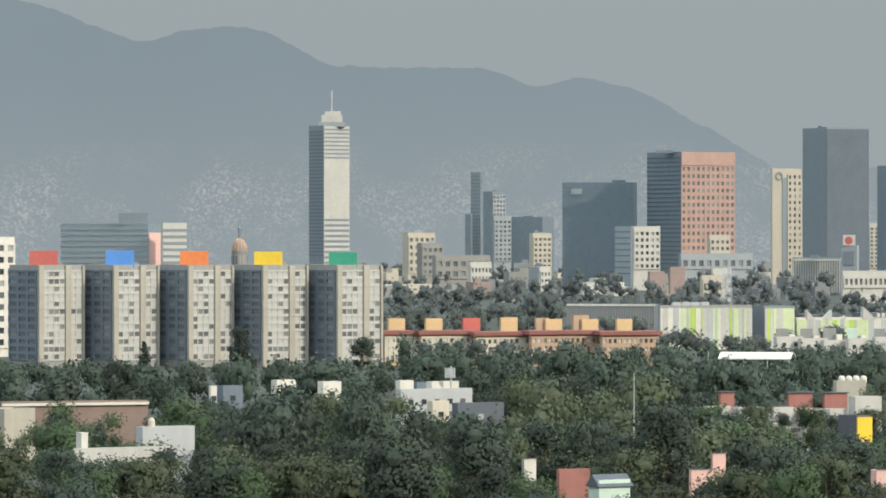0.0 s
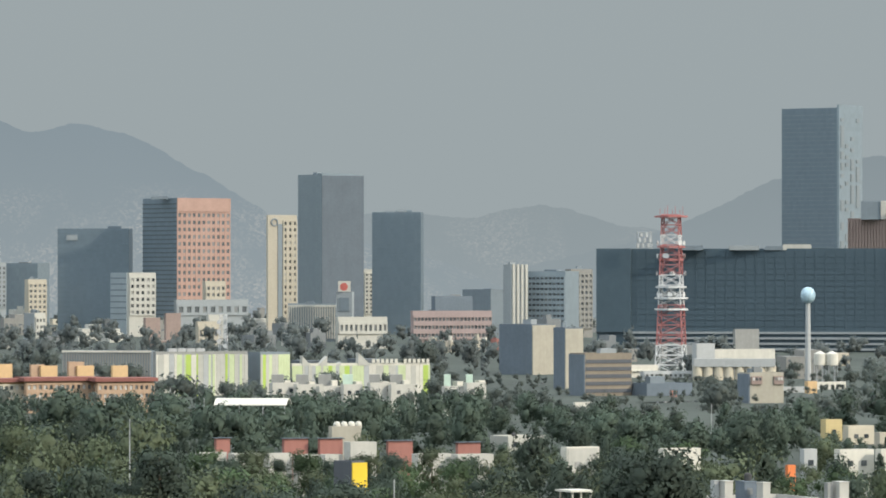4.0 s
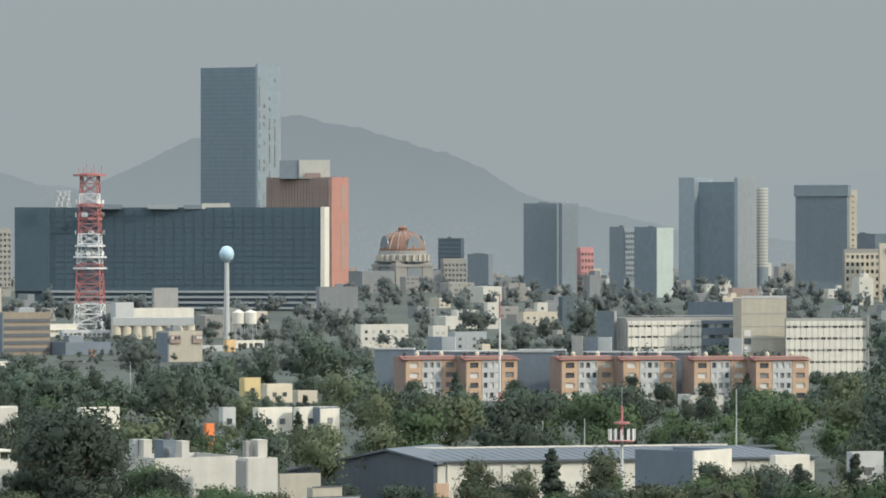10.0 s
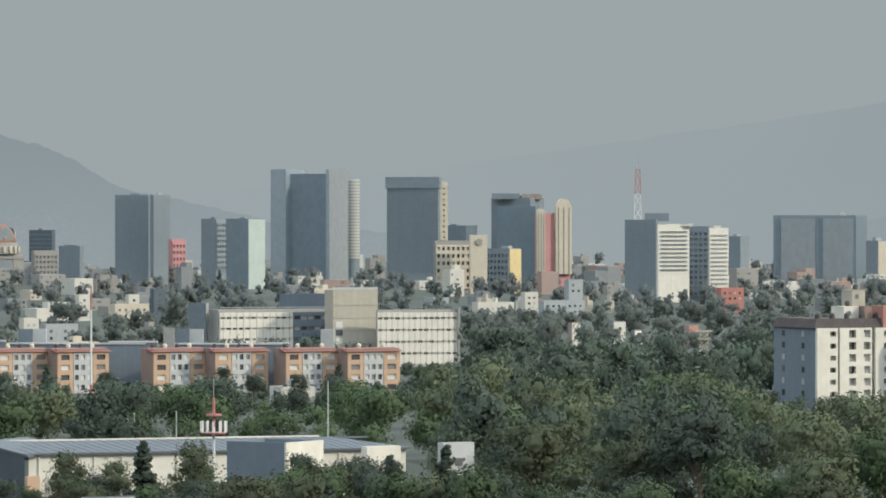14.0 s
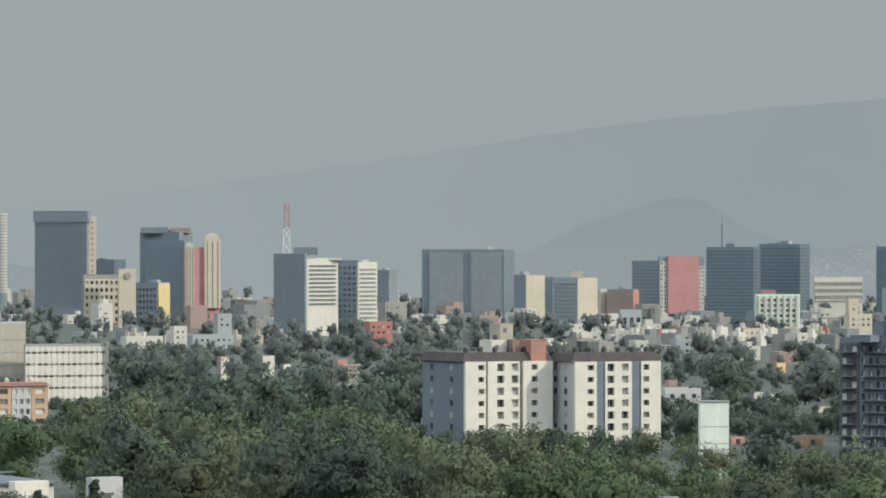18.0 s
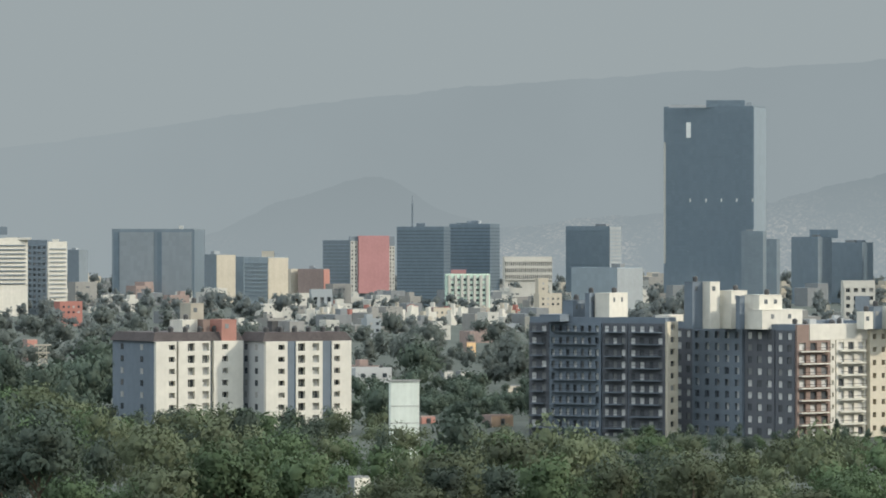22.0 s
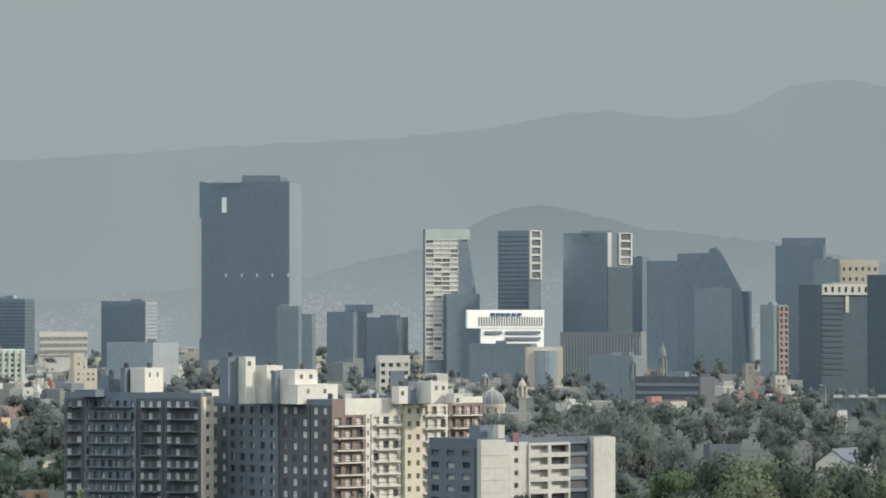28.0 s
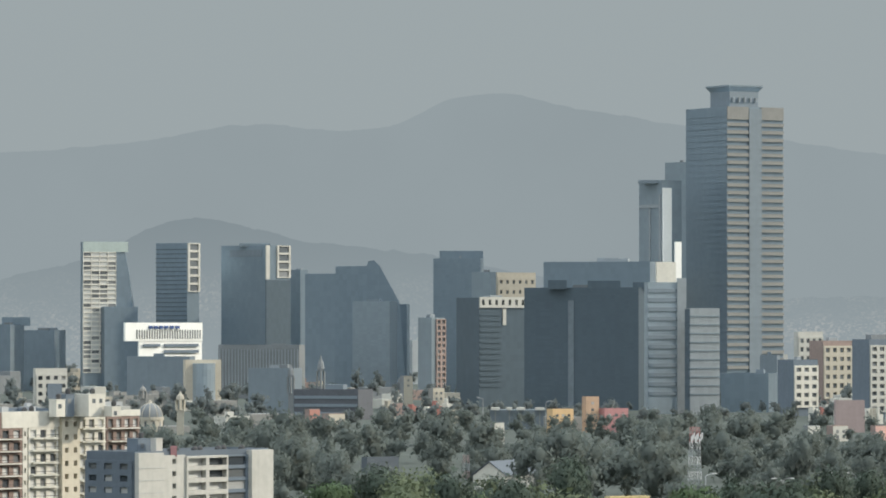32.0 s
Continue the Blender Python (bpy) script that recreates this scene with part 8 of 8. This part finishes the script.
# single trees that stand out
for spec in ((1260, 620, 0, 1.75), (1202, 632, 1, 1.35), (1315, 626, 5, 1.2), (2111, 640, 7, 1.25),
             (2196, 650, 4, 0.95), (1991, 655, 4, 0.8), (2066, 650, 4, 0.7), (2216, 628, 0, 0.75),
             (2006, 632, 3, 0.7), (1420, 625, 6, 0.75), (1480, 630, 2, 0.72), (391, 640, 5, 1.42),
             (346, 650, 0, 1.3), (-354, 1300, 1, 1.25), (-144, 1310, 0, 1.1), (-528, 1290, 7, 1.1),
             (66, 640, 0, 1.45), (181, 650, 1, 1.3), (-164, 650, 5, 1.0), (-304, 660, 0, 1.15),):
    tree(*spec)
for spec in ((-424, 650, 1, 1.0), (-672, 640, 5, 0.95),
             (684, 640, 0, 1.1), (-34, 640, 2, 1.0), (1675, 930, 7, 1.0), (3470, 905, 2, 1.0),
             (1565, 640, 7, 0.6),):
    tree(*spec)
d = 575.0
SCATTER = []
while d < 4300:
    step = 10.5 * MIL / d * (1.0 if d < 1500 else 1.5)
    u = -900 + float(rng.uniform(0, step))
    while u < 6150:
        dd, uu = d * float(rng.uniform(0.97, 1.03)), u + float(rng.uniform(-0.3, 0.3)) * step
        patch = noise.noise(Vector((uu / 260, dd / 240, 3.3)))
        size = float(rng.uniform(0.85, 1.6)) * (1.0 + 0.25 * patch) * (1.0 if dd < 1400 else 0.9 if dd < 2000 else 0.8)
        u += step * float(rng.uniform(0.75, 1.25))
        tone = noise.noise(Vector((uu / 190, dd / 130, 7.7))) + float(rng.uniform(-0.25, 0.25))
        kind = int(rng.choice([2, 3, 2, 6] if tone > 0.12 else [6, 4, 6] if tone < -0.2 else [0, 1, 0, 5, 1, 0, 7]))
        most = room(uu, dd, KINDS[kind][3] * size)
        if most > 1.3:
            SCATTER.append((uu, dd, kind, min(size, most / KINDS[kind][2] * float(rng.uniform(0.82, 1.14)))))
    d *= 1.04 if d < 1200 else 1.055
for u0, u1, d0, d1, n in ((-110, 640, 1750, 2700, 130), (3766, 3954, 1085, 1290, 46), (3660, 3954, 1320, 1750, 60), (3813, 3958, 1020, 1240, 26), (2600, 3700, 1350, 2300, 150), (5240, 5310, 1000, 1120, 7), (863, 1612, 1480, 2350, 190), (863, 1700, 1050, 1560, 190), (900, 1640, 1560, 1900, 90), (3960, 4950, 930, 1000, 60), (1612, 2596, 1300, 2700, 110), (4453, 5150, 1500, 2600, 50)):
    for k in range(n):                              # low trees that fill the yards
        uu, dd = float(rng.uniform(u0, u1)), float(rng.uniform(d0, d1))
        most = room(uu, dd, 4.0)
        if most != 0:
            SCATTER.append((uu, dd, int(rng.choice([2, 3, 6, 0])), min(float(rng.uniform(0.42, 0.62)), max(most / 11, 0.3))))
SCATTER.sort(key=lambda q: q[1])
for u, d, kind, size in SCATTER[:165]:
    tree(u, d, kind, size)
def tall_tree(u, d, kind, v):
    tree(u, d, kind, height(v, d) / KINDS[kind][2])


for spec in ((4504, 915, 7, -280), (4592, 905, 1, -292), (4657, 900, 5, -285), (4774, 890, 0, -280),
             (4792, 905, 7, -289), (4851, 900, 3, -304), (4173, 940, 2, -292), (3464, 880, 5, -264),
             (3325, 890, 0, -260), (3584, 880, 0, -280), (3216, 900, 1, -254), (1981, 668, 4, -365),
             (2058, 664, 4, -379), (2193, 660, 4, -347), (2218, 655, 3, -385), (2031, 650, 0, -401),
             (1986, 650, 2, -407), (461, 602, 0, -410), (505, 606, 2, -390), (790, 600, 6, -414),):
    tall_tree(*spec)
for spec in ((744, 604, 0, -402), (153, 604, 2, -398),
             (-568, 640, 0, -365), (-498, 645, 1, -349), (-618, 650, 2, -385), (1941, 1080, 7, -208),
             (2048, 1090, 0, -220), (2256, 1080, 1, -212), (2306, 1085, 0, -225), (2456, 1085, 7, -210),
             (2601, 1150, 3, -212), (2396, 640, 4, -379), (2371, 636, 2, -391), (2441, 640, 6, -382),
             (2496, 645, 0, -377), (2546, 640, 7, -369), (1915, 655, 2, -425), (1662, 860, 7, -278),):
    tall_tree(*spec)
for spec in ((468, 860, 2, -272), (512, 850, 0, -284), (556, 856, 6, -270), (604, 848, 1, -287), (652, 860, 2, -276), (702, 850, 0, -289), (758, 858, 6, -278), (812, 846, 1, -284), (872, 858, 4, -272), (930, 850, 0, -282)):
    tall_tree(*spec)
for spec in ((1395, 640, 2, -368), (1430, 636, 0, -374), (1368, 644, 1, -380), (2392, 640, 1, -363), (2475, 644, 0, -369), (2427, 622, 2, -396), (2510, 630, 5, -387), (2557, 640, 1, -375), (2646, 650, 7, -351), (2688, 655, 0, -363), (2759, 640, 5, -340), (2747, 600, 0, -398), (2628, 850, 2, -275)):
    tall_tree(*spec)
for spec in ((1212, 640, 1, -266), (1862, 1000, 1, -220),
             (2386, 1050, 5, -220),):
    tall_tree(*spec)
# farther woods, joined by distance
def woods(name, label, chosen, leaves, size, material, core=0.72):
    protos = [leaf_cloud(rng, 10, 9.0, 7, leaves, size, 0.3, (0.2, 0.36), core) for _ in range(10)]
    protos = [(np.array(v, dtype=np.float32), f, o) for v, f, o in protos]
    vs, fs, outs, n = [], [], [], 0
    for u, d, kind, sz in chosen:
        pv, pf, po = protos[int(rng.integers(10))]
        hh, ww = KINDS[kind][2] * sz, KINDS[kind][3] * sz
        a = float(rng.uniform(0, 6.28))
        c, s = math.cos(a), math.sin(a)
        p = spot(u, d)
        q = np.empty_like(pv)
        q[:, 0] = (pv[:, 0] * c - pv[:, 1] * s) * ww / 9 + p.x
        q[:, 1] = (pv[:, 0] * s + pv[:, 1] * c) * ww / 9 + p.y
        q[:, 2] = pv[:, 2] * hh / 10
        vs.append(q)
        outs.append(np.stack((po[:, 0] * c - po[:, 1] * s, po[:, 0] * s + po[:, 1] * c, po[:, 2]), 1))
        fs += [tuple(i + n for i in face) for face in pf]
        n += len(pv)
    if vs:
        ob = new(name, crown_mesh(np.concatenate(vs).tolist(), fs, np.concatenate(outs), material))
        tagged(ob, label, "trees", kind="stuff")


rest = SCATTER[165:]
woods("near_woods", "dense dark green city trees", [q for q in rest if q[1] < 950 and q[2] in (0, 1, 5, 7)], 160, 0.28, LEAF_DARK)
woods("near_woods_green", "dense green city trees", [q for q in rest if q[1] < 950 and q[2] in (2, 3)], 160, 0.28, LEAF_MID)
woods("near_woods_olive", "olive-brown city trees", [q for q in rest if q[1] < 950 and q[2] in (4, 6)], 160, 0.28, LEAF_OLIVE)
woods("mid_woods", "dark green trees between houses", [q for q in rest if 950 <= q[1] < 1300 and q[0] < 4700], 72, 0.42, LEAF_DARK, 0.95)
# From here on the woods use leaves with haze in their colour.
woods("avenue_woods", "grey-green trees along an avenue, haze in their colour", [q for q in rest if 950 <= q[1] < 1300 and q[0] >= 4700], 72, 0.42, LEAF_GREY, 0.95)
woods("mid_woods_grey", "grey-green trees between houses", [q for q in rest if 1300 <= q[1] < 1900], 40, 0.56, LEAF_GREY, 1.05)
woods("far_woods", "far trees with haze in their leaf colour", [q for q in rest if q[1] >= 1900 and rng.random() < 0.78], 15, 0.85, LEAF_FAR, 1.2)
